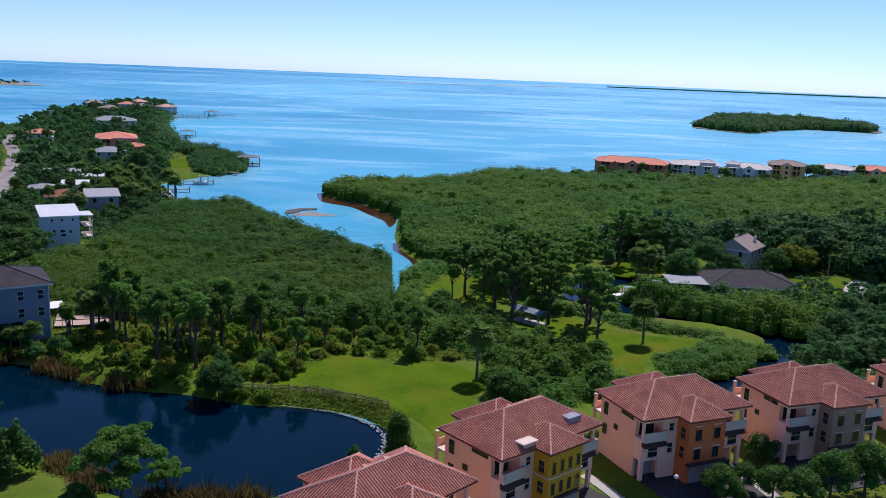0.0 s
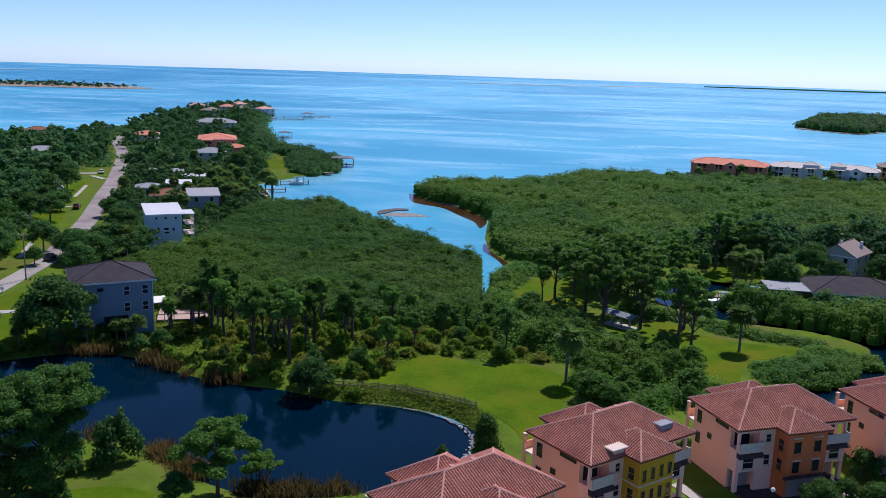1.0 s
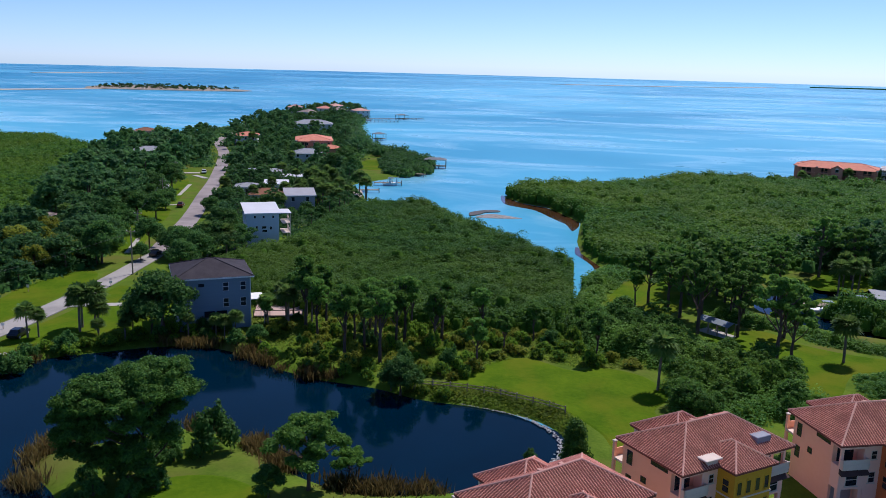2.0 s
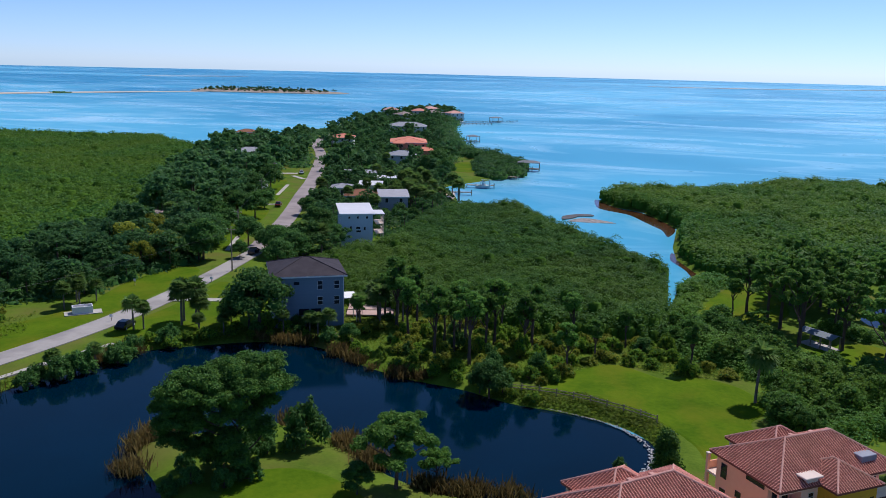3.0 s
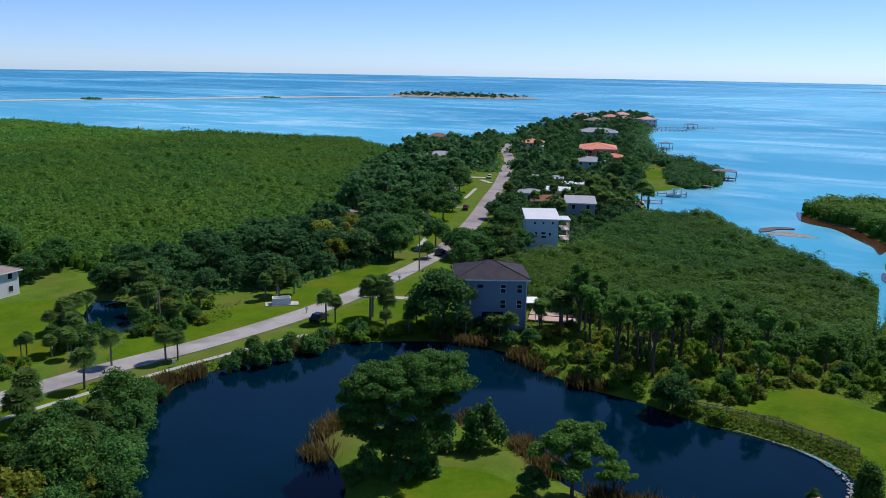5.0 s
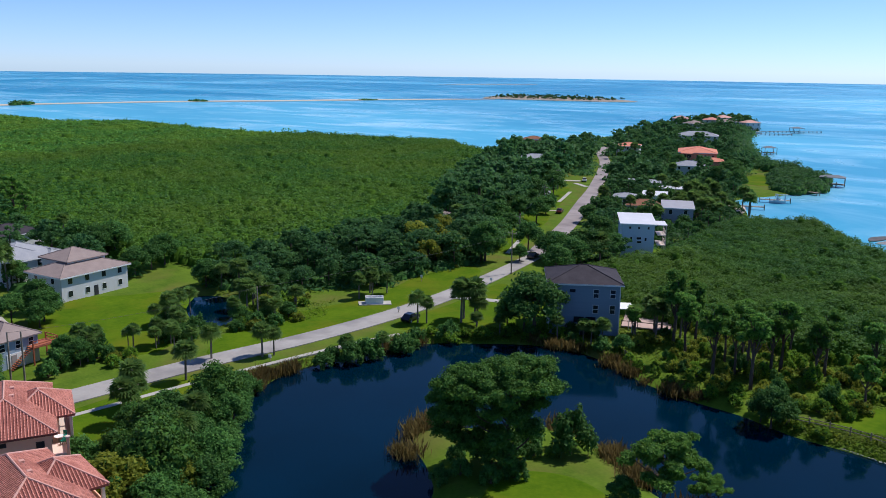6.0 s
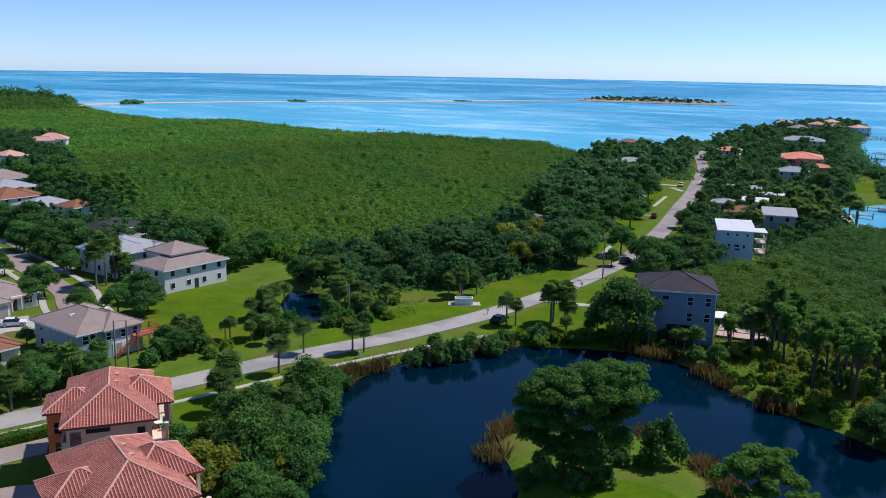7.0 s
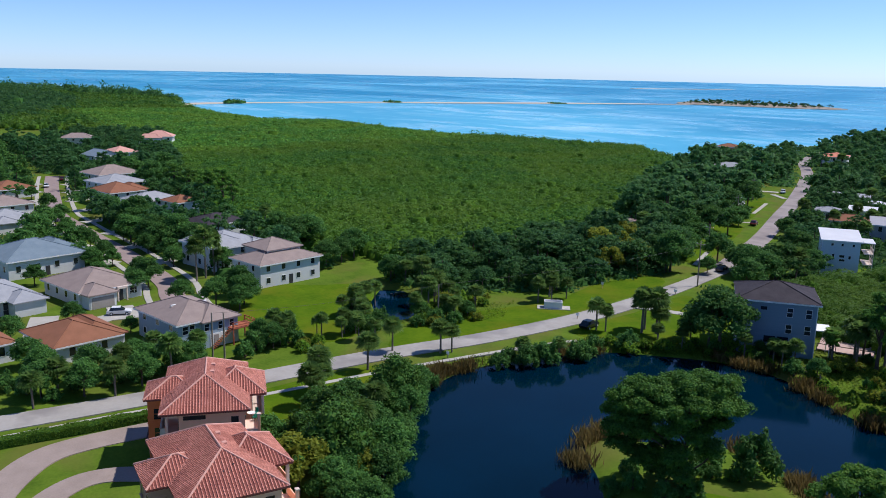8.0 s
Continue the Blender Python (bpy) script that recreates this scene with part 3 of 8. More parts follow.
sheet("far_sandbar", [(-1580, 2100), (-1500, 2420), (-1530, 2430), (-1620, 2120)], 0.8, SAND, "pale far sandbar on the horizon", "sandbar", 1.5, 3)
# ---- houses ----
def slope_frame(pts):
    p = [Vector(q) for q in pts]
    n = (p[1] - p[0]).cross(p[2] - p[0]).normalized()
    if n.z < 0:
        n = -n
    down = Vector((n.x, n.y, 0)).normalized()
    down = (down - n * down.dot(n)).normalized()
    return n, down, n.cross(down).normalized()


def barrel(bm, m, length, r=0.064):
    """One barrel tile: narrow and low at its upper end, wide and lifted at its lower one."""
    prof = ((-1.15, 0.0), (-0.62, 0.8), (0.62, 0.8), (1.15, 0.0))
    up = [bm.verts.new(m @ Vector((a * r * 0.82, 0, b * r * 0.85))) for a, b in prof]
    lo = [bm.verts.new(m @ Vector((a * r, length, b * r + 0.045))) for a, b in prof]
    for k in range(3):
        bm.faces.new((up[k], up[k + 1], lo[k + 1], lo[k]))
    bm.faces.new((lo[0], lo[1], lo[2], lo[3]))


TILE_MESH = []


def tile_ribs(bm, pts, pitch=0.32, course=0.42):
    """Rows of barrel tiles that run down one roof slope; the places of whole tiles are handed back."""
    n, down, side = slope_frame(pts)
    p = [Vector(q) for q in pts]
    s = [q.dot(side) for q in p]
    whole = []
    k = math.ceil(min(s) / pitch)
    while k * pitch < max(s):
        c = k * pitch
        cuts = []
        for i in range(len(p)):
            a, b = p[i - 1], p[i]
            sa, sb = a.dot(side) - c, b.dot(side) - c
            if (sa < 0) != (sb < 0):
                cuts.append(a + (b - a) * (sa / (sa - sb)))
        if len(cuts) == 2 and (cuts[0] - cuts[1]).length > 0.25:
            a, b = sorted(cuts, key=lambda q: -q.z)
            long = (b - a).length
            d = 0.0
            while d < long - 0.1:
                e = long - d if long - d < course * 1.3 else course
                o = a + (b - a).normalized() * d
                m = Matrix(((side.x, down.x, n.x, o.x), (side.y, down.y, n.y, o.y), (side.z, down.z, n.z, o.z), (0, 0, 0, 1)))
                if e == course:
                    whole.append(m)
                else:
                    barrel(bm, m, e + 0.02)
                d += e
        k += 1
    return whole


def hip(x0, x1, y0, y1, z, rise, over=0.6):
    """Slopes of a hip roof over a rectangle: lists of corner points."""
    x0, x1, y0, y1 = x0 - over, x1 + over, y0 - over, y1 + over
    w, d = x1 - x0, y1 - y0
    t = z + rise
    A, B, C, D = (x0, y0, z), (x1, y0, z), (x1, y1, z), (x0, y1, z)
    if w >= d:
        R, S = (x0 + d / 2, (y0 + y1) / 2, t), (x1 - d / 2, (y0 + y1) / 2, t)
        return [[A, B, S, R], [B, C, S], [C, D, R, S], [D, A, R]], [(A, R), (B, S), (C, S), (D, R), (R, S)]
    R, S = ((x0 + x1) / 2, y0 + w / 2, t), ((x0 + x1) / 2, y1 - w / 2, t)
    return [[A, B, R], [B, C, S, R], [C, D, S], [D, A, R, S]], [(A, R), (B, R), (C, S), (D, S), (R, S)]


def gable(x0, x1, y0, y1, z, rise, over=0.5, along="x"):
    x0, x1, y0, y1 = x0 - over, x1 + over, y0 - over, y1 + over
    t = z + rise
    A, B, C, D = (x0, y0, z), (x1, y0, z), (x1, y1, z), (x0, y1, z)
    if along == "x":
        R, S = (x0, (y0 + y1) / 2, t), (x1, (y0 + y1) / 2, t)
        return [[A, B, S, R], [C, D, R, S]], [(R, S)]
    R, S = ((x0 + x1) / 2, y0, t), ((x0 + x1) / 2, y1, t)
    return [[B, C, S, R], [D, A, R, S]], [(R, S)]


def roof_mesh(slopes, thick=0.22):
    """Slopes with their thickness, closed below."""
    bm = bmesh.new()
    for s in slopes:
        hi, lo = [bm.verts.new(q) for q in s], [bm.verts.new((q[0], q[1], q[2] - thick)) for q in s]
        bm.faces.new(hi)
        bm.faces.new(lo[::-1])
        for i in range(len(s)):
            bm.faces.new((hi[i - 1], lo[i - 1], lo[i], hi[i]))
    bmesh.ops.recalc_face_normals(bm, faces=bm.faces[:])
    return bm


def ridge_caps(lines, r=0.11):
    bm = bmesh.new()
    for a, b in lines:
        bar(bm, Vector(a) + Vector((0, 0, 0.03)), Vector(b) + Vector((0, 0, 0.03)), r, r, 6)
    return bm


def window(parent, side, u, z, w, h, off, frame_mat=None, arched=False, name="window", sill=True, bars=True, hood=None):
    """A window on a wall. side: 0 front (-y), 1 right (+x), 2 back (+y), 3 left (-x); u along the wall, off its distance from the middle."""
    rot = {0: 0, 1: 90, 2: 180, 3: 270}[side]
    m = pose(0, 0, 0, 0, 0, rot) @ pose(u, -off, z)
    fm = frame_mat or CREAM
    f = 0.05
    bm = bmesh.new()
    ring = []
    for y in (-0.07, 0.03):
        ring.append([bm.verts.new((px, y, pz)) for px, pz in ((-w / 2 - f, -f), (w / 2 + f, -f), (w / 2 + f, h + f), (-w / 2 - f, h + f))])
        ring.append([bm.verts.new((px, y, pz)) for px, pz in ((-w / 2, 0), (w / 2, 0), (w / 2, h), (-w / 2, h))])
    for k in range(4):
        n1 = (k + 1) % 4
        bm.faces.new((ring[0][k], ring[0][n1], ring[1][n1], ring[1][k]))
        bm.faces.new((ring[2][n1], ring[2][k], ring[3][k], ring[3][n1]))
        bm.faces.new((ring[0][n1], ring[0][k], ring[2][k], ring[2][n1]))
        bm.faces.new((ring[1][k], ring[1][n1], ring[3][n1], ring[3][k]))
    if arched:
        for k in range(6):
            a0, a1 = math.pi * k / 6, math.pi * (k + 1) / 6
            prism_pts = [(math.cos(a0) * (w / 2 + f), math.sin(a0) * w * 0.35), (math.cos(a1) * (w / 2 + f), math.sin(a1) * w * 0.35), (0, 0)]
            v = [bm.verts.new((x, y, h + f + zz)) for y in (-0.075, 0.03) for x, zz in prism_pts]
            bm.faces.new(v[:3]), bm.faces.new(v[5:2:-1]), bm.faces.new((v[0], v[3], v[4], v[1]))
    ob = part(name, bm, fm, parent, m=m)
    if hood:
        part("hood", boxes((-w / 2 - 0.16, w / 2 + 0.16, -0.13, 0.02, h + f + (w * 0.36 if arched else 0.02), h + f + 0.14 + (w * 0.36 if arched else 0.02)), bevel=0.03), hood, ob)
    part("pane", boxes((-w / 2, w / 2, -0.03, 0.02, 0, h)), GLASS, ob, "dark glass pane")
    if h > 0.8 and bars:
        part("glazing_bar", boxes((-w / 2, w / 2, -0.05, -0.02, h * 0.48, h * 0.54)), fm, ob)
    if sill:
        part("sill", boxes((-w / 2 - 0.15, w / 2 + 0.15, -0.16, 0.02, -f - 0.08, -f)), fm, ob)
    return ob


def balcony(parent, side, u, z, w, d, off, mat_slab, solid=False):
    m = pose(0, 0, 0, 0, 0, {0: 0, 1: 90, 2: 180, 3: 270}[side]) @ pose(u, -off, z)
    slab = part("balcony", boxes((-w / 2, w / 2, -d, 0, -0.2, 0)), mat_slab, parent, m=m)
    bm = bmesh.new()
    if solid:
        for b in ((-w / 2, w / 2, -d, -d + 0.12, 0, 0.95), (-w / 2, -w / 2 + 0.12, -d, 0, 0, 0.95), (w / 2 - 0.12, w / 2, -d, 0, 0, 0.95)):
            box(bm, *b)
        for z0 in (0.3, 0.92):
            box(bm, -w / 2 - 0.05, w / 2 + 0.05, -d - 0.05, -d - 0.001, z0, z0 + 0.1)
    else:
        for z0, z1 in ((0.08, 0.16), (0.9, 1.0)):
            for b in ((-w / 2, w / 2, -d, -d + 0.08, z0, z1), (-w / 2, -w / 2 + 0.08, -d, 0, z0, z1), (w / 2 - 0.08, w / 2, -d, 0, z0, z1)):
                box(bm, *b)
        k = int(w / 0.22)
        for i in range(k + 1):
            x = -w / 2 + 0.04 + (w - 0.08) * i / k
            box(bm, x - 0.035, x + 0.035, -d + 0.005, -d + 0.075, 0.16, 0.9)
        k = max(2, int(d / 0.22))
        for i in range(k):
            y = -d + 0.1 + (d - 0.1) * i / k
            for x in (-w / 2 + 0.04, w / 2 - 0.04):
                box(bm, x - 0.033, x + 0.033, y - 0.035, y + 0.035, 0.16, 0.9)
    part("balustrade", bm, CREAM, slab, "cream balustrade")
    return slab


def awning(parent, u, z, w, off, d=0.9):
    bm = bmesh.new()
    v = [bm.verts.new(q) for q in ((-w / 2, 0, 0.55), (w / 2, 0, 0.55), (w / 2 + 0.1, -d, 0), (-w / 2 - 0.1, -d, 0), (-w / 2, 0, -0.06), (w / 2, 0, -0.06), (w / 2 + 0.1, -d, -0.06), (-w / 2 - 0.1, -d, -0.06))]
    for f in ((0, 1, 2, 3), (7, 6, 5, 4), (3, 2, 6, 7), (0, 3, 7, 4), (2, 1, 5, 6), (1, 0, 4, 5)):
        bm.faces.new([v[i] for i in f])
    return part("awning", bm, AWNING, parent, "brown tiled awning", pose(u, -off, z))


GREYROOF_BOX = surf("grey_blue_metal_box", (0.2, 0.21, 0.25), (0.27, 0.28, 0.32), 0.5, 0.5, 0.1, 6, 0.4)


def townhouse(x, y, ang, accent, accent_name, name="townhouse"):
    """Three storeys over garages, hip roof in red tile, a coloured bay in the middle of the front and loggias at its ends."""
    t = thing(name, pose(x, y, 1.0, 0, 0, ang), f"three-storey peach stucco townhouse with {accent_name} bay, red tile roof", "house", "townhouses")
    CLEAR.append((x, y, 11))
    W, D, E = 7.5, 4.45, 8.0  # half width, half depth, eave
    L = 3.1  # width of an end loggia

    def tiled(nm, under, x0, x1, y0, y1, z, rise, over):
        sl, ln = hip(x0, x1, y0, y1, z, rise, over)
        r = part(nm, roof_mesh(sl), TILE, under, "red barrel-tile hip roof")
        rb = bmesh.new()
        whole = []
        for q in sl:
            whole += tile_ribs(rb, q)
        mine = under if under is not t else r
        # the slopes turned to the drone above the origin show their tiles singly
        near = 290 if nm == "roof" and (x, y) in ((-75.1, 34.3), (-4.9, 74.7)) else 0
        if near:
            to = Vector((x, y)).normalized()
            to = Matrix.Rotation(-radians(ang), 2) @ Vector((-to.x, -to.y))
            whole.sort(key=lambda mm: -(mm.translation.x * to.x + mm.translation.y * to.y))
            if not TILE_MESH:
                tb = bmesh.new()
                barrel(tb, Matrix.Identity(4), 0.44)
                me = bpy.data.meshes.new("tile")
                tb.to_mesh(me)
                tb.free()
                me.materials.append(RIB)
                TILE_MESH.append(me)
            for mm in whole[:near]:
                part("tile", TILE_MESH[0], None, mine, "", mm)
        for mm in whole[near:]:
            barrel(rb, mm, 0.44)
        rows = part("tiling", rb, RIB, mine)
        tagged(rows, kind="stuff")
        for a, b in ln:
            part("ridge", ridge_caps([(a, b)]), TILECAP, under if under is not t else r)
        return r

    roof = tiled("roof", t, -W, W, -D, D, E, 2.75, 0.62)
    front = part("front_bay", boxes((-2.6, 2.7, -D - 2.3, -D + 1.0, 0, E - 0.15), bevel=0.02), accent, t, f"{accent_name} stucco bay")
    tiled("bay_roof", front, -2.6, 2.7, -D - 2.3, -D + 3.6, E + 0.01, 1.65, 0.42)
    rear = part("rear_bay", boxes((-4.0, 3.0, D - 1.0, D + 0.9, 0, E - 0.15), bevel=0.02), PEACH, t)
    tiled("bay_roof", rear, -4.0, 3.0, D - 4.2, D + 2.2, E + 0.02, 2.15, 0.42)
    # covered rear balconies under the rear bay's roof
    for z in (2.5, 5.2):
        sl = part("rear_balcony", boxes((-4.0, 3.0, D + 0.9, D + 2.3, z - 0.2, z)), CREAM, t)
        part("parapet", boxes((-4.0, 3.0, D + 2.18, D + 2.3, z, z + 0.95)), PEACH, sl)
    for px in (-3.85, -0.5, 2.85):
        part("post", boxes((px - 0.16, px + 0.16, D + 2.0, D + 2.32, 0, E - 0.15), bevel=0.02), CREAM, t)
    for px in (-2.3, 1.2):
        for z in (2.5, 5.2):
            part("balcony_door", boxes((px - 1.1, px + 1.1, D + 0.88, D + 0.94, z, z + 2.1)), GLASS, t, "dark sliding door")
    part("wall", boxes((-W + L, W - L, -D, D, 0, E - 0.12)), PALEPINK, t)
    for s in (-1, 1):
        x0, x1 = sorted((s * W, s * (W - L)))
        mid = s * (W - L / 2)
        part("end_wall", boxes((x0, x1, -D + 1.5, D - 0.001, 0, E - 0.121)), PEACH, t, "peach stucco end wall")
        ex = sorted((s * W, s * (W - 0.2)))
        part("end_bay", boxes((x0 + 0.003, x1 - 0.003, -D + 0.003, -D + 1.5, 2.5, 5.2)), PALEPINK, t)
        part("lintel", boxes((x0 + 0.002, x1 - 0.002, -D + 0.002, -D + 1.5, E - 0.75, E - 0.122)), PALEPINK, t)
        for px in (s * (W - 0.16), s * (W - L + 0.16)):
            part("post", boxes((px - 0.15, px + 0.15, -D + 0.01, -D + 0.31, 5.2, E - 0.75)), PALEPINK, t)
        for px in (s * (W - 0.25), s * (W - L + 0.25)):
            part("column", boxes((px - 0.24, px + 0.24, -D + 0.02, -D + 0.5, 0, 2.5), bevel=0.03), PALEPINK, t)
        balcony(t, 0, mid, 5.25, L + 0.15, 0.55, D, CREAM, solid=True)
        part("balcony_door", boxes((mid - 1.0, mid + 1.0, -D + 1.44, -D + 1.52, 5.22, 7.2)), GLASS, t, "dark balcony door")
        awning(t, mid, 4.5, L + 0.2, D, 0.75)
        window(t, 0, mid, 2.95, 1.35, 1.4, D)
        part("garage_door", boxes((mid - 1.25, mid + 1.25, -D + 1.43, -D + 1.52, 0, 2.2)), DOORWOOD, t, "brown garage door in shade")
        sd = 3 if s < 0 else 1
        window(t, sd, -s * 1.2, 7.0, 2.4, 0.4, W, AWNING, sill=False)
        window(t, sd, -s * -1.0, 4.4, 0.7, 0.6, W, AWNING, sill=False)
        window(t, sd, s * 3.3, 5.5, 0.75, 1.5, W, AWNING, sill=False)
        window(t, sd, s * 3.3, 2.9, 0.75, 1.3, W, AWNING, sill=False)
        # open corner terrace behind
        ter = part("terrace", boxes((x0, x1 - 0.4 if s < 0 else x1, D, D + 1.7, 5.0, 5.25)), CREAM, t)
        part("terrace_wall", boxes((x0, x1 - 0.4 if s < 0 else x1, D + 1.58, D + 1.7, 5.25, 6.1)), PEACH, ter)
        xs = s * (W - 0.16)
        part("terrace_post", boxes((xs - 0.17, xs + 0.17, D + 1.4, D + 1.74, 0, 7.0), bevel=0.02), PEACH, t)
        part("post_cap", boxes((xs - 0.23, xs + 0.23, D + 1.34, D + 1.8, 7.0, 7.15), bevel=0.03), CREAM, t)
        window(t, 0, s * 3.5, 6.0, 0.6, 0.9, D, CREAM)
        window(t, 0, s * 3.5, 3.2, 0.7, 1.2, D, CREAM)
    for z, h, ar in ((5.35, 1.35, True), (2.95, 1.35, False)):
        for u in ((-1.3, 1.4) if accent is not MUSTARD else (-1.9, -0.6, 0.7, 2.0)):
            window(t, 0, u, z, 0.95 if accent is not MUSTARD else 0.6, h, D + 2.3, accent, ar, bars=False, hood=CREAM if accent is not MUSTARD else None)
        window(t, 3, D + 1.2, z, 0.8, h, 2.6, accent, ar)
        window(t, 1, -D - 1.2, z, 0.8, h, 2.7, accent, ar)
    part("band", boxes((-2.68, 2.78, -D - 2.38, -D - 0.1, 4.85, 5.0)), CREAM if accent is MUSTARD else accent, t)
    part("entry_canopy", boxes((-2.9, 3.0, -D - 2.75, -D - 2.28, 2.35, 2.62), bevel=0.05), AWNING, t, "brown canopy over the garage")
    part("garage_door", boxes((-2.2, 2.3, -D - 2.36, -D - 2.29, 0, 2.2)), DOORWOOD, t, "brown garage door in shade")
    if accent is MUSTARD:
        part("vent_cowl", boxes((-4.9, -2.6, -D - 0.55, -D + 0.9, E + 0.62, E + 0.82), bevel=0.05), CREAM, t, "pale stucco roof cowl")
        part("cowl_body", boxes((-4.5, -3.0, -D - 0.3, -D + 1.0, E - 0.2, E + 0.62), bevel=0.08), CREAM, t)
        part("skylight", boxes((3.5, 5.6, -3.9, -2.5, E + 0.5, E + 1.3), bevel=0.05), GREYROOF_BOX, t, "grey metal roof box")
    for vx, vy, vz in ((1.2, 0.75, 2.4), (-1.4, 0.8, 2.4)):
        part("roof_vent", boxes((vx - 0.25, vx + 0.25, vy - 0.25, vy + 0.25, E + vz - 0.2, E + vz + 0.15), bevel=0.04), TILECAP, t, "small pale pink roof vent")
    for vx, vy, vz in ((-4.6, 0.3, 1.6), (4.9, 0.6, 1.5), (5.4, -0.5, 1.2)):
        bmv = bmesh.new()
        bar(bmv, (vx, vy, E + vz - 0.3), (vx, vy, E + vz + 0.35), 0.08, 0.08, 6)
        part("vent_pipe", bmv, IRON, t, "dark vent pipe")
    return t


def house(name, x, y, ang, w, d, eave, rise, wall_mat, roof_mat, label, roof="hip", storeys=1, base=1.0, wing=None, garage=False, trim=None, group="", sides=(0, 1, 2, 3), upper=None):
    """A detached house: walls, roof, rows of windows, door, perhaps a wing and a garage."""
    t = thing(name, pose(x, y, base, 0, 0, ang), label, "house", group)
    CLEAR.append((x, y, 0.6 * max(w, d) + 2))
    # a second clearing towards the drone, which keeps far houses in sight
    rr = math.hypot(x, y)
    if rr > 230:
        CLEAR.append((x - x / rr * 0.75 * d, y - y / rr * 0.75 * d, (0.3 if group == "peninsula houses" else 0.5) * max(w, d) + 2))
    W, D = w / 2, d / 2
    part("wall", boxes((-W, W, -D, D, -0.3, eave - 0.1)), wall_mat, t)
    if roof == "hip":
        sl, ln = hip(-W, W, -D, D, eave, rise)
    elif roof == "flat":
        sl, ln = [[(-W - 0.5, -D - 0.5, eave), (W + 0.5, -D - 0.5, eave), (W + 0.5, D + 0.5, eave + rise), (-W - 0.5, D + 0.5, eave + rise)]], []
    else:
        sl, ln = gable(-W, W, -D, D, eave, rise, along=roof)
        bm = bmesh.new()
        if roof == "x":
            tri = [[(s * (W - 0.01), -D, eave - 0.2), (s * (W - 0.01), D, eave - 0.2), (s * (W - 0.01), 0, eave + rise * 0.93)] for s in (-1, 1)]
        else:
            tri = [[(-W, s * (D - 0.01), eave - 0.2), (W, s * (D - 0.01), eave - 0.2), (0, s * (D - 0.01), eave + rise * 0.93)] for s in (-1, 1)]
        for q in tri:
            bm.faces.new([bm.verts.new(p) for p in q])
        part("gable_end", bm, wall_mat, t)
    r = part("roof", roof_mesh(sl), roof_mat, t)
    if ln:
        part("ridge", ridge_caps(ln, 0.09), roof_mat, r)
    part("fascia", boxes((-W - 0.6, W + 0.6, -D - 0.62, -D - 0.58, eave - 0.3, eave - 0.03), (-W - 0.6, W + 0.6, D + 0.58, D + 0.62, eave - 0.3, eave - 0.03 + (rise if roof == "flat" else 0)), (-W - 0.62, -W - 0.58, -D - 0.6, D + 0.6, eave - 0.3, eave - 0.03), (W + 0.58, W + 0.62, -D - 0.6, D + 0.6, eave - 0.3, eave - 0.03)) if roof == "hip" else boxes((-W - 0.5, W + 0.5, -D - 0.52, -D - 0.47, eave - 0.3, eave - 0.02)), trim or WHITE, t)
    hh = eave / storeys
    for sd in sides:
        L, off = (w, D) if sd in (0, 2) else (d, W)
        k = max(1, int(L / 3.6))
        for s in range(storeys):
            for i in range(k):
                u = (i + 0.5) / k * L - L / 2
                if s == 0 and sd == 0 and garage and u > 0:
                    continue
                window(t, sd, u, s * hh + hh * 0.36, 1.0, min(1.4, hh * 0.45), off, trim or WHITE, sill=False, bars=False)
    part("door", boxes((-0.5, 0.5, -D - 0.05, -D + 0.02, 0, 2.1)), IRON, t, "dark front door")
    if garage:
        part("garage_door", boxes((W * 0.25, W * 0.25 + 4.8, -D - 0.06, -D + 0.02, 0, 2.3)), WHITE, t, "pale garage door")
    for nm, blk in (("wing", wing), ("upper_storey", upper)):
        if not blk:
            continue
        wx0, wx1, wy0, wy1, we, wr = blk
        part(nm, boxes((wx0, wx1, wy0, wy1, -0.3, we - 0.1)), wall_mat, t)
        sl, ln = hip(wx0, wx1, wy0, wy1, we, wr, 0.5)
        r2 = part(nm + "_roof", roof_mesh(sl), roof_mat, t)
        part("ridge", ridge_caps(ln, 0.09), roof_mat, r2)
    return t


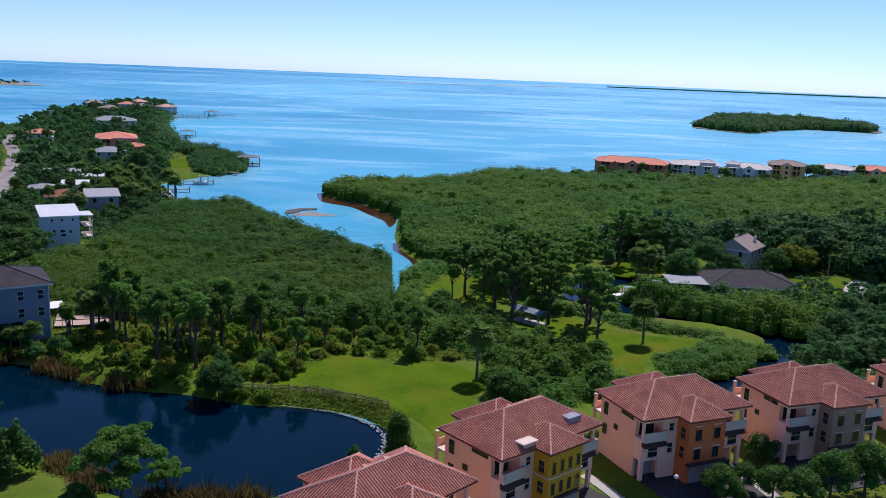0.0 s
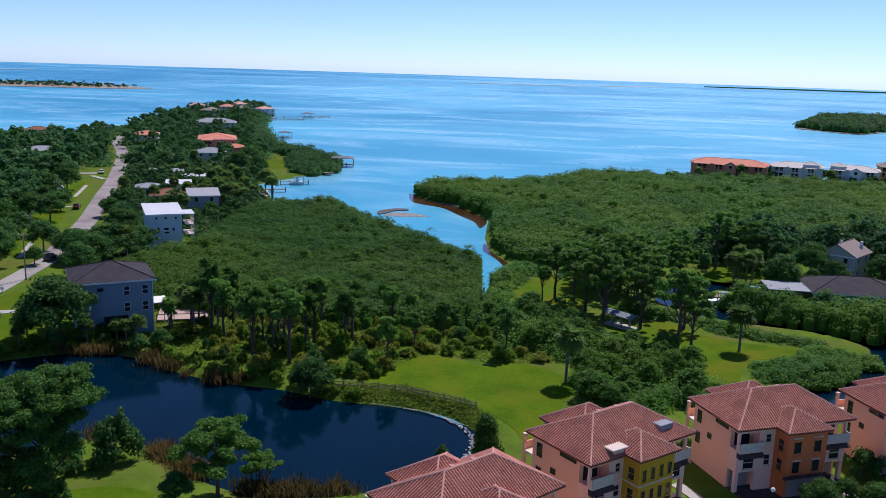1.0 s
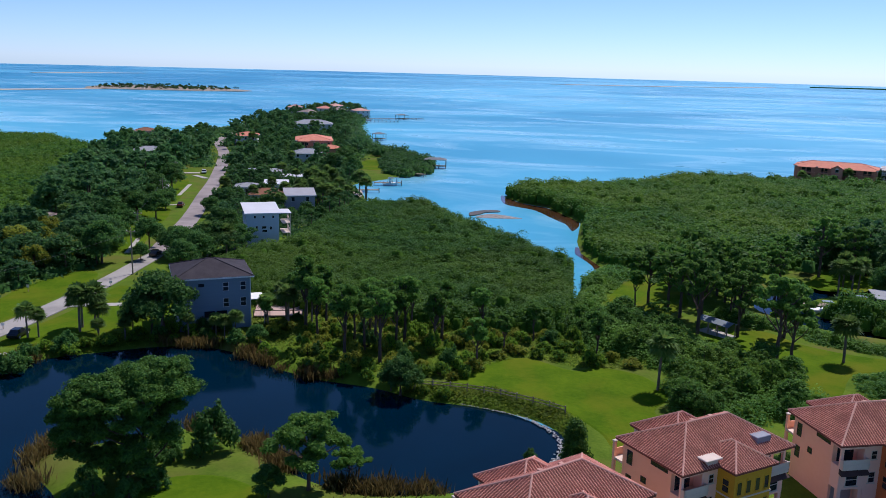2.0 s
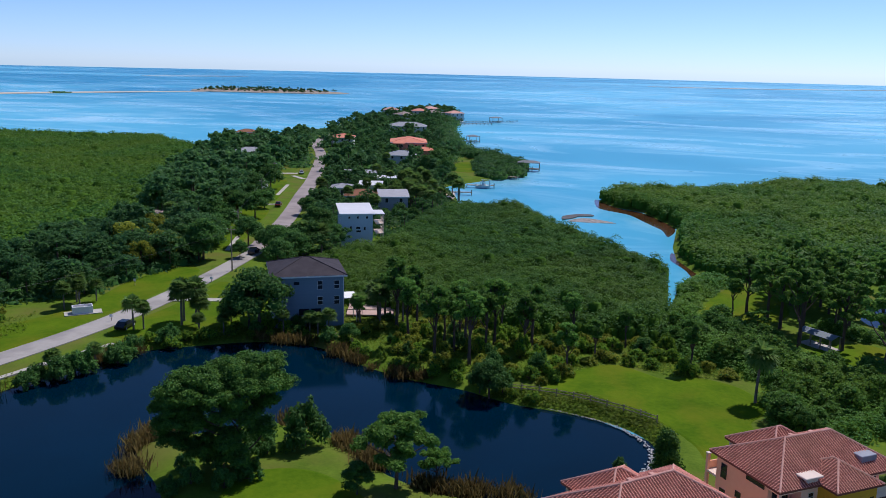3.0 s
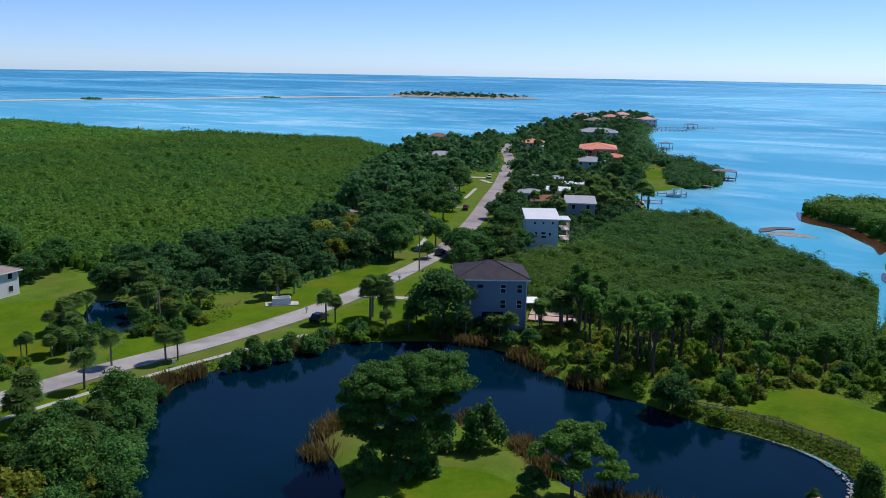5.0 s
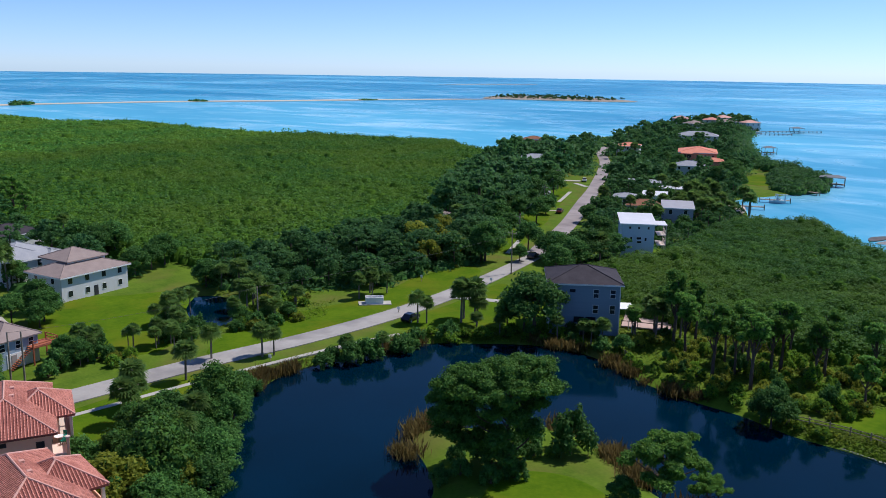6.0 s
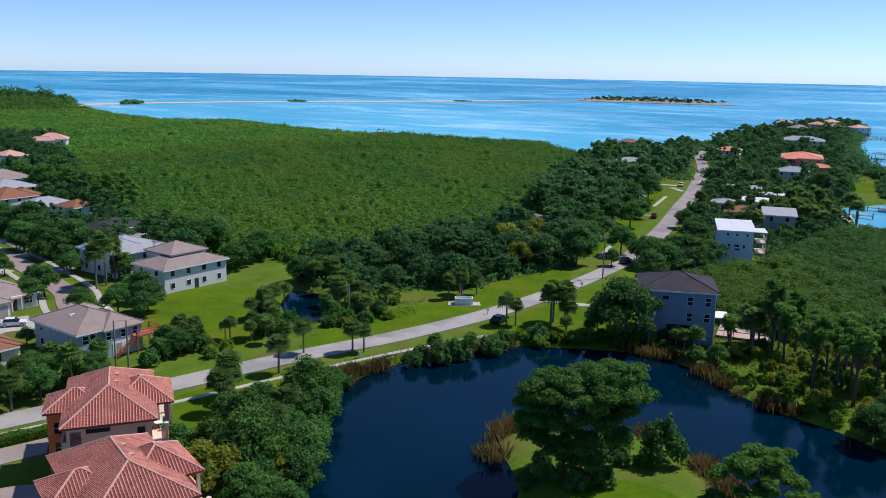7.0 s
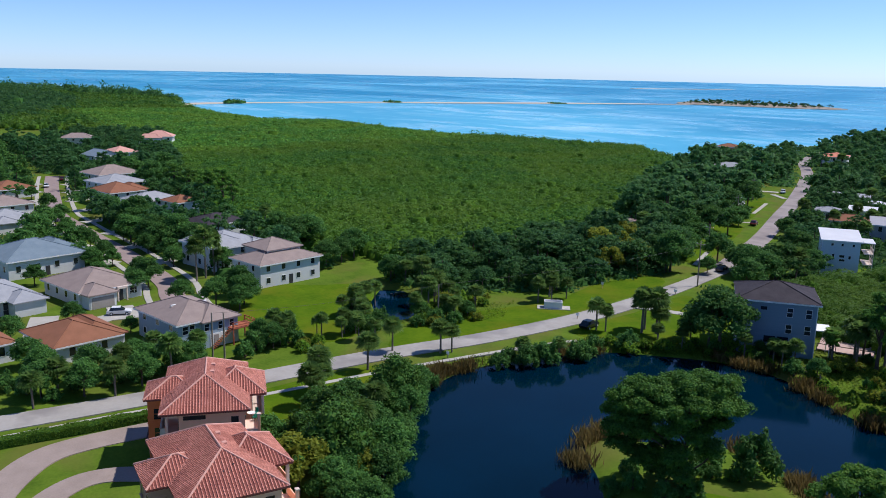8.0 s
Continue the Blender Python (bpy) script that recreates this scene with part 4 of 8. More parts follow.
def loggias(t, w, d, eave, storeys, mat, bays, roof_mat, gable_at=None):
    """Covered balconies in the front of a bay house: slabs on columns, rails, dark doors, a gabled bay."""
    W, D, hh = w / 2, d / 2, eave / storeys
    for k, (u, bw) in enumerate(bays):
        for s in range(storeys):
            z = s * hh
            part("balcony_door", boxes((u - bw * 0.27, u + bw * 0.27, -D - 0.06, -D + 0.02, z + 0.1, z + hh * 0.74)), GLASS, t, "dark recessed doors")
            if s:
                sl = part("balcony", boxes((u - bw / 2, u + bw / 2, -D - 1.8, -D, z - 0.12, z + 0.1)), mat, t)
                part("railing", boxes((u - bw / 2, u + bw / 2, -D - 1.8, -D - 1.72, z + 0.85, z + 0.98), (u - bw / 2, u + bw / 2, -D - 1.78, -D - 1.74, z + 0.4, z + 0.46)), mat, sl)
        for e in (-1, 0, 1):
            px = u + e * (bw / 2 - 0.18)
            part("column", boxes((px - 0.16, px + 0.16, -D - 1.78, -D - 1.46, -0.2, eave - 0.3), bevel=0.03), mat, t)
        part("balcony_roof", roof_mesh([[(u - bw / 2 - 0.2, -D - 2.1, eave - 0.35), (u + bw / 2 + 0.2, -D - 2.1, eave - 0.35), (u + bw / 2 + 0.2, -D + 0.3, eave + 0.25), (u - bw / 2 - 0.2, -D + 0.3, eave + 0.25)]], 0.15), roof_mat, t)
    if gable_at is not None:
        g = part("gable_bay", boxes((gable_at - 2.4, gable_at + 2.4, -D - 2.6, -D + 0.5, -0.2, eave - 0.4)), mat, t)
        sl, ln = gable(gable_at - 2.4, gable_at + 2.4, -D - 2.6, -D + 3.0, eave - 0.4, 1.6, 0.4, along="y")
        part("gable_roof", roof_mesh(sl), roof_mat, g)
        bm = bmesh.new()
        bm.faces.new([bm.verts.new(q) for q in ((gable_at - 2.4, -D - 2.59, eave - 0.5), (gable_at + 2.4, -D - 2.59, eave - 0.5), (gable_at, -D - 2.59, eave + 1.0))])
        part("gable_end", bm, mat, g)
        for s in range(storeys):
            window(t, 0, gable_at, s * hh + 0.8, 1.3, hh * 0.5, D + 2.6, WHITE, arched=s == storeys - 1, sill=False, bars=False)


def apron(x, y, ang):
    c, s = math.cos(radians(ang)), math.sin(radians(ang))
    pts = [(x + c * u - s * v, y + s * u + c * v) for u, v in ((-7.4, -3.2), (7.4, -3.2), (7.0, -12.5), (-7.0, -12.5))]
    return sheet("driveway", pts, 1.07, SHADEPAVE, "forecourt before the garages, darkened as if in the houses' shade", "driveway", 0.12, 1)


for q in ((29.5, 101.4, 23.2), (9.7, 90.8, 41.2), (49.4, 107.8, 20.3)):
    apron(*q)
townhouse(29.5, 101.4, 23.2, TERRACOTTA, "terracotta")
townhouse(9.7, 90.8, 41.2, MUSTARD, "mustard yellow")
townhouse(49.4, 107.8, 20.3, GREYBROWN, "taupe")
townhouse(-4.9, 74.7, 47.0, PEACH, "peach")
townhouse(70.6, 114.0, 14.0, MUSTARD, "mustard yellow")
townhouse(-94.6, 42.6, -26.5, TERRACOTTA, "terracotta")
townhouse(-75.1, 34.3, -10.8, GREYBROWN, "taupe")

GREYBROWN2 = surf("taupe_siding", (0.3, 0.27, 0.25), (0.36, 0.33, 0.3), 0.3, 0.8, 0.1, 10, 0.2)
TAN = surf("tan_shingles", (0.24, 0.19, 0.17), (0.31, 0.25, 0.22), 0.6, 0.85, 0.4, 8, 0.2)
GREYROOF = surf("grey_shingles", (0.27, 0.28, 0.3), (0.35, 0.36, 0.38), 0.6, 0.85, 0.4, 8, 0.2)
BLUEROOF = surf("blue_grey_shingles", (0.14, 0.19, 0.23), (0.19, 0.24, 0.28), 0.6, 0.85, 0.4, 8, 0.2)
SALMON = surf("salmon_tile", (0.55, 0.2, 0.12), (0.65, 0.26, 0.17), 0.6, 0.8, 0.4, 8, 0.2)
RUST = surf("rust_tile", (0.21, 0.095, 0.05), (0.27, 0.12, 0.066), 0.6, 0.8, 0.4, 8, 0.2)
PALEWALL = surf("pale_stucco", (0.56, 0.57, 0.56), (0.63, 0.64, 0.63), 0.3, 0.85, 0.15, 15, 0.2)
ORANGEWALL = surf("orange_stucco", (0.6, 0.25, 0.16), (0.68, 0.31, 0.2), 0.3, 0.85, 0.15, 15, 0.2)

bh = house("blue_house", -73.6, 139.2, 33, 12.6, 11.5, 9.6, 2.2, BLUEWALL, DARKROOF, "three-storey blue-grey house with dark hip roof beside a pond", storeys=3, sides=())
for u, z in ((2.0, 7.0), (5.0, 7.0), (2.0, 4.1), (5.0, 4.1)):
    window(bh, 0, u, z, 0.9, 1.5, 5.75, WHITE, sill=False)
window(bh, 0, -2.2, 7.9, 1.0, 0.6, 5.75, BLUEWALL, sill=False)
for u in (-0.9, 1.2):
    part("garage_opening", boxes((u - 0.9, u + 0.9, -5.82, -5.7, 2.3, 3.4)), GLASS, bh, "dark recessed window")
for sd, us in ((1, (-3.5, 0, 3.5)), (3, (-3, 3))):
    for u in us:
        for z in (1.2, 4.1, 7.0):
            window(bh, sd, u, z, 1.0, 1.4, 6.3, WHITE, sill=False, bars=False)
for k in range(12):
    part("stair_step", boxes((-2.0 - 0.28 * (k + 1), -2.0 - 0.28 * k, -6.9, -5.76, 2.5 - 0.21 * k, 2.6 - 0.21 * k)), IRON, bh)
part("corner_board", boxes((6.2, 6.34, -5.79, -5.6, 0, 9.4)), WHITE, bh)
part("corner_board", boxes((-6.34, -6.2, -5.79, -5.6, 0, 9.4)), WHITE, bh)
wh = house("white_house", -94.4, 206.5, 30, 8.2, 12, 9.0, 0.8, surf("white_blue_wall", (0.5, 0.56, 0.6), (0.56, 0.62, 0.66), 0.3, 0.7, 0.1, 10), METALROOF, "tall white house with flat pale metal roof and side balconies", roof="flat", storeys=3, sides=())
for u, z, w, h in ((-2.0, 7.6, 0.5, 0.6), (0.2, 7.6, 0.5, 0.6), (2.6, 7.6, 0.5, 0.6), (-1.6, 4.6, 0.5, 1.0), (0.3, 4.9, 1.1, 0.6), (2.0, 4.6, 0.5, 0.8), (0.4, 4.0, 1.2, 0.5)):
    window(wh, 0, u, z, w, h, 6.0, WHITE, sill=False, bars=False)
for sd in (1, 3):
    for u in (-3.5, 0, 3.5):
        for z in (1.0, 4.0, 6.8):
            window(wh, sd, u, z, 1.1, 1.4, 4.1, WHITE, sill=False, bars=False)
# side street houses
SS = "side street houses"
bl = house("house", -138.2, 58.8, 96, 10.4, 13.5, 4.9, 2.3, surf("light_blue_siding", (0.28, 0.36, 0.44), (0.32, 0.4, 0.48), 0.3, 0.7, 0.2, 5), TAN, "two-storey light blue house with tan hip roof and red deck", storeys=2, group=SS, wing=(-1.0, 5.6, -7.6, 2, 4.7, 1.9))
ph = house("house", -176, 55.5, 99, 13.0, 15, 3.0, 2.7, PALEWALL, TAN, "one-storey pale house with brown roof, garage and arched porch", group=SS, wing=(-6.2, -0.6, -10.5, -4, 2.9, 1.5))
house("house", -177.5, 36.5, 99, 12, 15, 3.0, 2.6, PALEWALL, GREYROOF, "one-storey pale house with light grey roof", group=SS, wing=(0.4, 6.2, -10.5, -4, 2.9, 1.5))
house("house", -143, 41.2, 97, 10.5, 12, 3.0, 2.2, PALEWALL, RUST, "one-storey house with rust-orange tile roof", group=SS, wing=(0, 6.6, -5, 7, 2.9, 1.7))
house("house", -148, 26, 97, 11, 12, 3.2, 2.2, PALEWALL, RUST, "one-storey house with rust-orange tile roof among trees", group=SS)
house("house", -206, 52, 99, 17, 15, 4.2, 3.0, PALEWALL, BLUEROOF, "pale house with large blue-grey hip roof", group=SS, wing=(2, 10.5, -3, 9, 4.0, 2.2))
house("house", -214, 36, 99, 14, 14, 4.2, 3.0, PALEWALL, GREYROOF, "pale house with light grey hip roof", group=SS)
house("house", -166.5, 92.5, 97, 16.0, 10.5, 5.2, 2.0, PALEWALL, TAN, "two-storey beige house with tan roof beside a field", storeys=2, group=SS, upper=(-3.5, 5.5, -1.5, 7.0, 7.2, 1.8))
house("house", -187, 90, 100, 14, 14, 5.6, 2.6, PALEWALL, GREYROOF, "two-storey white house with light grey roof", storeys=2, group=SS, wing=(0.5, 7.5, -9.5, 0, 4.6, 2.0), upper=(-6.5, 0.5, -4.5, 5, 6.4, 1.8))
house("house", -219, 103, 100, 13, 11, 4.6, 2.0, PALEWALL, DARKROOF, "house with dark shingle roof", storeys=2, group=SS)
house("house", -256, 109, 100, 8, 8, 4.8, 1.8, PALEWALL, RUST, "house with rust-red roof among trees", storeys=2, group=SS)
house("house", -268, 104, 100, 14, 10, 4.4, 2.0, PALEWALL, GREYROOF, "house with pale grey roof", storeys=2, group=SS)
house("house", -289, 101, 100, 12, 13, 4.8, 2.6, PALEWALL, RUST, "house with rust-orange roof", storeys=2, group=SS, wing=(3, 10, -2, 7, 4.4, 2))
house("house", -310, 108, 100, 15, 14, 5.0, 2.4, PALEWALL, GREYROOF, "house with grey roof", storeys=2, group=SS)
house("house", -332, 114, 100, 17, 14, 5.4, 2.8, PALEWALL, TAN, "house with broad tan roof", storeys=2, group=SS)
house("house", -404, 135, 100, 13, 12, 4.6, 2.4, PALEWALL, BLUEROOF, "house with blue-grey gabled roof", roof="y", storeys=2, group=SS)
house("house", -416, 148, 100, 12, 12, 4.6, 2.4, PALEWALL, TILECAP, "house with pinkish tile roof", storeys=2, group=SS)
house("house", -472, 190, 60, 15, 12, 6.5, 3.0, WHITE, TILECAP, "large pale house with pinkish tile roof among trees", storeys=2, group=SS, wing=(-10, 2, -9, -3, 6, 2))
house("house", -498, 154, 70, 16, 10, 5.0, 2.4, PALEWALL, TAN, "house with tan roof among trees", storeys=2, group=SS)
house("house", -262, 60, 99, 13, 13, 3.2, 2.4, PALEWALL, GREYROOF, "one-storey house with grey roof", group=SS, wing=(-6, 0, -9, -3, 3, 1.5))
house("house", -290, 66, 99, 13, 13, 3.2, 2.4, PALEWALL, TAN, "one-storey house with tan roof", group=SS)
house("house", -325, 76, 99, 13, 13, 3.2, 2.4, PALEWALL, RUST, "one-storey house with rust roof", group=SS)
# further clearings, most of them between a house and the drone
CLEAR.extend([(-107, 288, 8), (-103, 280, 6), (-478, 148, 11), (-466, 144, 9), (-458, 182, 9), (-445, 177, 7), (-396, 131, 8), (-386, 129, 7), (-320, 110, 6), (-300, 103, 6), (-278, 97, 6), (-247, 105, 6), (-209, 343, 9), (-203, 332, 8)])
# what sets two of them apart
part("ground_floor", boxes((0.2, 5.64, -7.68, -7.55, 0, 2.35)), WHITE, bl, "white-painted ground floor wall")
part("door", boxes((0.9, 1.8, -7.74, -7.66, 0, 2.1)), GREYBROWN2, bl, "grey side door")
for u in (-0.4, 2.2, 4.4):
    window(bl, 0, u, 3.0, 0.8, 1.2, 7.6, WHITE, sill=False)
for u in (-3.9, -2.7):
    window(bl, 0, u, 2.9, 0.95, 1.3, 6.76, WHITE, sill=False)
for vx, vy in ((-2.4, 1.0), (0.5, 0.6), (3.0, 0.2)):
    part("roof_vent", boxes((vx - 0.45, vx + 0.45, vy - 1.5, vy - 1.25, 5.7, 6.45), bevel=0.03), WHITE, bl, "white roof vent")
part("garage_door", boxes((-5.7, -1.1, -10.6, -10.48, 0, 2.25)), GREYBROWN2, ph, "grey panelled garage door")
part("door_frame", boxes((-5.95, -0.85, -10.56, -10.46, 0, 2.5)), WHITE, ph)
part("porch", boxes((0.7, 1.0, -8.6, -8.3, 0, 2.5), (2.6, 2.9, -8.6, -8.3, 0, 2.5), (0.7, 2.9, -8.6, -7.5, 2.5, 3.0), bevel=0.04), CREAM, ph, "white arched entry porch")
part("entry_door", boxes((1.2, 2.4, -7.62, -7.5, 0, 2.3)), IRON, ph, "dark entry door")
window(ph, 0, 4.6, 0.9, 1.6, 1.3, 7.5, WHITE, sill=False)
# peninsula
pv = house("villa", -163, 424, 22, 18, 22, 8.0, 2.2, ORANGEWALL, SALMON, "large orange villa with salmon tile roof", storeys=2, group="peninsula houses", wing=(2, 13, -17, -8, 4.5, 1.6))
loggias(pv, 18, 22, 8.0, 2, ORANGEWALL, ((-5.2, 5.5),), SALMON)
house("house", -151, 384, 20, 13, 10, 5.0, 2.0, PALEWALL, GREYROOF, "house with grey roof", storeys=2, group="peninsula houses")
house("house", -217, 356, 30, 13, 9, 5.6, 1.8, WHITE, GREYROOF, "white two-storey house with grey roof among oaks", storeys=2, group="peninsula houses")
house("house", -121, 270, 25, 11, 8, 3.0, 1.7, PALEWALL, RUST, "low house with reddish tan roof", group="peninsula houses")
house("house", -103.5, 256, 25, 9, 11, 6.0, 0.8, surf("grey_wall", (0.32, 0.32, 0.34), (0.38, 0.38, 0.4), 0.3, 0.8, 0.1, 10), surf("grey_flat_roof", (0.3, 0.3, 0.32), (0.36, 0.36, 0.38), 0.4, 0.7, 0.1, 8), "boxy grey two-storey house with flat roof", roof="flat", storeys=2, group="peninsula houses")
house("house", -147, 327, 20, 13, 6, 3.0, 0.5, PALEWALL, GREYROOF, "low pale house with flat grey roof", roof="flat", group="peninsula houses")
house("house", -131, 318, 20, 11, 5, 2.8, 0.3, PALEWALL, METALROOF, "low white house with flat pale roof", roof="flat", group="peninsula houses")
house("house", -127, 292, 20, 8, 6, 3.4, 0.8, WHITE, METALROOF, "small white house with pale roof", roof="flat", group="peninsula houses")
house("house", -135, 285, 20, 8, 7, 2.8, 1.2, PALEWALL, GREYROOF, "small house with grey roof", group="peninsula houses")
house("house", -164, 270, 30, 10, 8, 3.0, 1.6, PALEWALL, GREYROOF, "low house with grey roof under oaks", group="peninsula houses")
house("house", -160, 205, 30, 9, 7, 3.0, 1.6, PALEWALL, TAN, "low house with tan roof under oaks", group="peninsula houses")
house("house", -213, 450, 20, 12, 14, 6.0, 1.8, WHITE, SALMON, "white house with red roof", storeys=2, group="peninsula houses")
house("house", -276, 450, 20, 12, 10, 6.0, 1.6, ORANGEWALL, RUST, "brown-roofed house among trees", storeys=2, group="peninsula houses")
house("house", -218, 565, 20, 26, 14, 5.5, 2.6, PALEWALL, GREYROOF, "house with broad grey roof", storeys=2, group="peninsula houses")
for k, (hx, hy, rm) in enumerate(((-304, 744, TILECAP), (-275, 742, RIB), (-256, 728, TAN), (-237, 728, TILECAP), (-282, 790, TILECAP), (-266, 680, TAN))):
    house("house", hx, hy, 20 + 9 * k, 13, 11, 6.5, 2.2, PALEWALL, rm, "large house with reddish tile roof at the tip of the point", storeys=2, group="peninsula houses")
POINT_FRONTS = [(o.matrix_basis.translation.x, o.matrix_basis.translation.y) for o in scene.objects if o.get("group") == "peninsula houses"]
# bayside houses beyond the mangroves
OCHRE = surf("ochre_stucco", (0.72, 0.45, 0.2), (0.8, 0.52, 0.25), 0.3, 0.85, 0.1, 10)
BAYWHITE = surf("white_stucco", (0.8, 0.78, 0.74), (0.86, 0.84, 0.8), 0.2, 0.8, 0.1, 10, 0.2)
PALETILE = surf("pale_tile_roof", (0.5, 0.46, 0.42), (0.6, 0.56, 0.52), 0.5, 0.8, 0.4, 8, 0.2)
BAY = "bayside houses"
v = house("villa", 87.5, 407, -16, 33, 13, 8.0, 1.9, ORANGEWALL, SALMON, "long orange three-storey villa with salmon tile roof", storeys=3, group=BAY, sides=(1, 3))
loggias(v, 33, 13, 8.0, 3, ORANGEWALL, ((-11.5, 7), (-4.2, 4.6), (7.0, 5), (12.8, 6)), SALMON, 1.0)
part("garden_wall", boxes((-17.5, 18.5, -11.2, -10.9, -0.3, 1.5)), CREAM, v, "pale garden wall")
v = house("house", 118.5, 411, -17, 22, 12, 7.6, 1.6, BAYWHITE, PALETILE, "white three-storey house with pale tile roof and columned balconies", storeys=3, group=BAY, sides=(1, 3), upper=(3.0, 9.0, -5.8, 1.0, 8.8, 1.4))
loggias(v, 22, 12, 7.6, 3, BAYWHITE, ((-7.4, 6.4), (-0.6, 5.0), (6.0, 4.4)), PALETILE)
v = house("house", 141.5, 404, -18, 20, 12, 7.8, 1.7, BAYWHITE, PALETILE, "white three-storey house with arched balconies facing the mangroves", storeys=3, group=BAY, sides=(1, 3), upper=(-9.5, -4.0, -5.8, 2.0, 9.0, 1.3))
loggias(v, 20, 12, 7.8, 3, BAYWHITE, ((-6.8, 5.4), (6.2, 5.6)), PALETILE, 0.4)
v = house("house", 169, 428, -20, 17, 12, 7.8, 1.8, OCHRE, TAN, "ochre three-storey house with tan roof", storeys=3, group=BAY, sides=(1, 3))
loggias(v, 17, 12, 7.8, 3, OCHRE, ((-4.6, 5.6), (4.6, 5.6)), TAN, 0.0)
v = house("house", 203, 450, -22, 19, 12, 4.8, 1.8, PALEWALL, PALETILE, "low pale house with pale tile roof", storeys=2, group=BAY, sides=(1, 3))
loggias(v, 19, 12, 4.8, 2, PALEWALL, ((-4.5, 6), (4.5, 6)), PALETILE)
v = house("house", 221, 444, -22, 18, 12, 5.4, 1.8, PEACH, SALMON, "peach house with salmon roof and arched porch", storeys=2, group=BAY, sides=(1, 3))
loggias(v, 18, 12, 5.4, 2, PEACH, ((-5.0, 5), (5.4, 4.5)), SALMON, 0.2)
gh = house("house", 75.5, 215, -38, 8.5, 10, 5.9, 2.6, surf("pale_grey_siding", (0.4, 0.38, 0.34), (0.46, 0.44, 0.4), 0.3, 0.8, 0.1, 10), TAN, "grey two-storey gabled house among trees", roof="y", storeys=2)
house("house", 69, 189, -2, 19, 13, 3.2, 2.4, surf("teal_wall", (0.06, 0.25, 0.27), (0.08, 0.3, 0.32), 0.3, 0.8, 0.1, 10), DARKROOF, "low teal house with broad dark grey roof", storeys=1)
for cx, cy in ((-1.5, 1.0), (2.6, 3.2)):
    part("chimney", boxes((cx - 0.3, cx + 0.3, cy - 0.3, cy + 0.3, 6.0, 8.5), bevel=0.03), PALEWALL, gh, "pale square chimney")
part("balcony", boxes((1.2, 4.0, -6.4, -5.0, 2.8, 3.0)), WHITE, gh, "white timber balcony")
for px in (1.3, 3.9):
    part("post", boxes((px - 0.08, px + 0.08, -6.35, -6.2, 0, 3.9)), WHITE, gh)
part("railing", boxes((1.2, 4.0, -6.38, -6.3, 3.8, 3.9), (1.2, 4.0, -6.38, -6.3, 3.3, 3.36)), WHITE, gh)
# ---- things out of doors ----
def fence(pts, step=2.6, label="low weathered timber rail fence along the lawn"):
    line = smooth_line(pts, 12)
    seg = np.concatenate([[0], np.cumsum(np.hypot(*np.diff(line, axis=0).T))])
    n = int(seg[-1] / step)
    pos = [(float(np.interp(k * step, seg, line[:, 0])), float(np.interp(k * step, seg, line[:, 1]))) for k in range(n + 1)]
    t = thing("fence", pose(pos[0][0], pos[0][1], 0.95), label, "fence")
    o = Vector((pos[0][0], pos[0][1], 0))
    for p in pos:
        part("post", boxes((p[0] - o.x - 0.08, p[0] - o.x + 0.08, p[1] - o.y - 0.08, p[1] - o.y + 0.08, -0.2, 1.2), bevel=0.02), TIMBER, t)
    for a, b in zip(pos, pos[1:]):
        for z in (0.5, 0.95):
            bm = bmesh.new()
            bar(bm, (a[0] - o.x, a[1] - o.y, z), (b[0] - o.x, b[1] - o.y, z), 0.06, 0.06, 5)
            part("rail", bm, TIMBER, t)


fence([(-32, 117.6), (-28.7, 117.9), (-22.4, 118.3), (-17.4, 117.6), (-14.0, 116.6), (-9.9, 115.2), (-6.2, 113.4)])
fence([(-66, 130.5), (-63, 130), (-60, 129), (-57, 126.5)], 2.4, "short timber rail fence above the pond bank")


def rock_proto(seed):
    g = np.random.default_rng(seed)
    bm = bmesh.new()
    bmesh.ops.create_icosphere(bm, subdivisions=1, radius=0.45)
    for v in bm.verts:
        v.co = Vector((v.co.x * g.uniform(0.8, 1.35), v.co.y * g.uniform(0.7, 1.2), v.co.z * g.uniform(0.55, 0.9)))
    me = bpy.data.meshes.new("rock")
    bm.to_mesh(me)
    bm.free()
    me.materials.append(ROCK)
    return me


ROCKS = [rock_proto(i) for i in range(5)]
gr = np.random.default_rng(5)
edge = smooth_line([(-22, 114.9), (-17.5, 114.0), (-13.8, 113.0), (-10.4, 111.0), (-8.0, 108.2), (-6.7, 105.6), (-6.6, 102.5), (-7.2, 99)], 10)
seg = np.concatenate([[0], np.cumsum(np.hypot(*np.diff(edge, axis=0).T))])
rip = thing("rock_edging", pose(0, 0, 0), "band of pale limestone rocks along the pond's rim", "rocks")
for k in range(290):
    s = gr.uniform(0, seg[-1])
    w = 0.35 + 0.65 * min(1, s / seg[-1] * 1.6)
    q = (np.interp(s, seg, edge[:, 0]) + gr.normal(0, 0.2 * w), np.interp(s, seg, edge[:, 1]) + gr.normal(0, 0.2 * w))
    part("rock", ROCKS[k % 5], None, rip, m=pose(q[0], q[1], 0.18, 0, 0, gr.uniform(0, 360)) @ Matrix.Diagonal((w * 0.3, w * 0.3, w * 0.28, 1)))


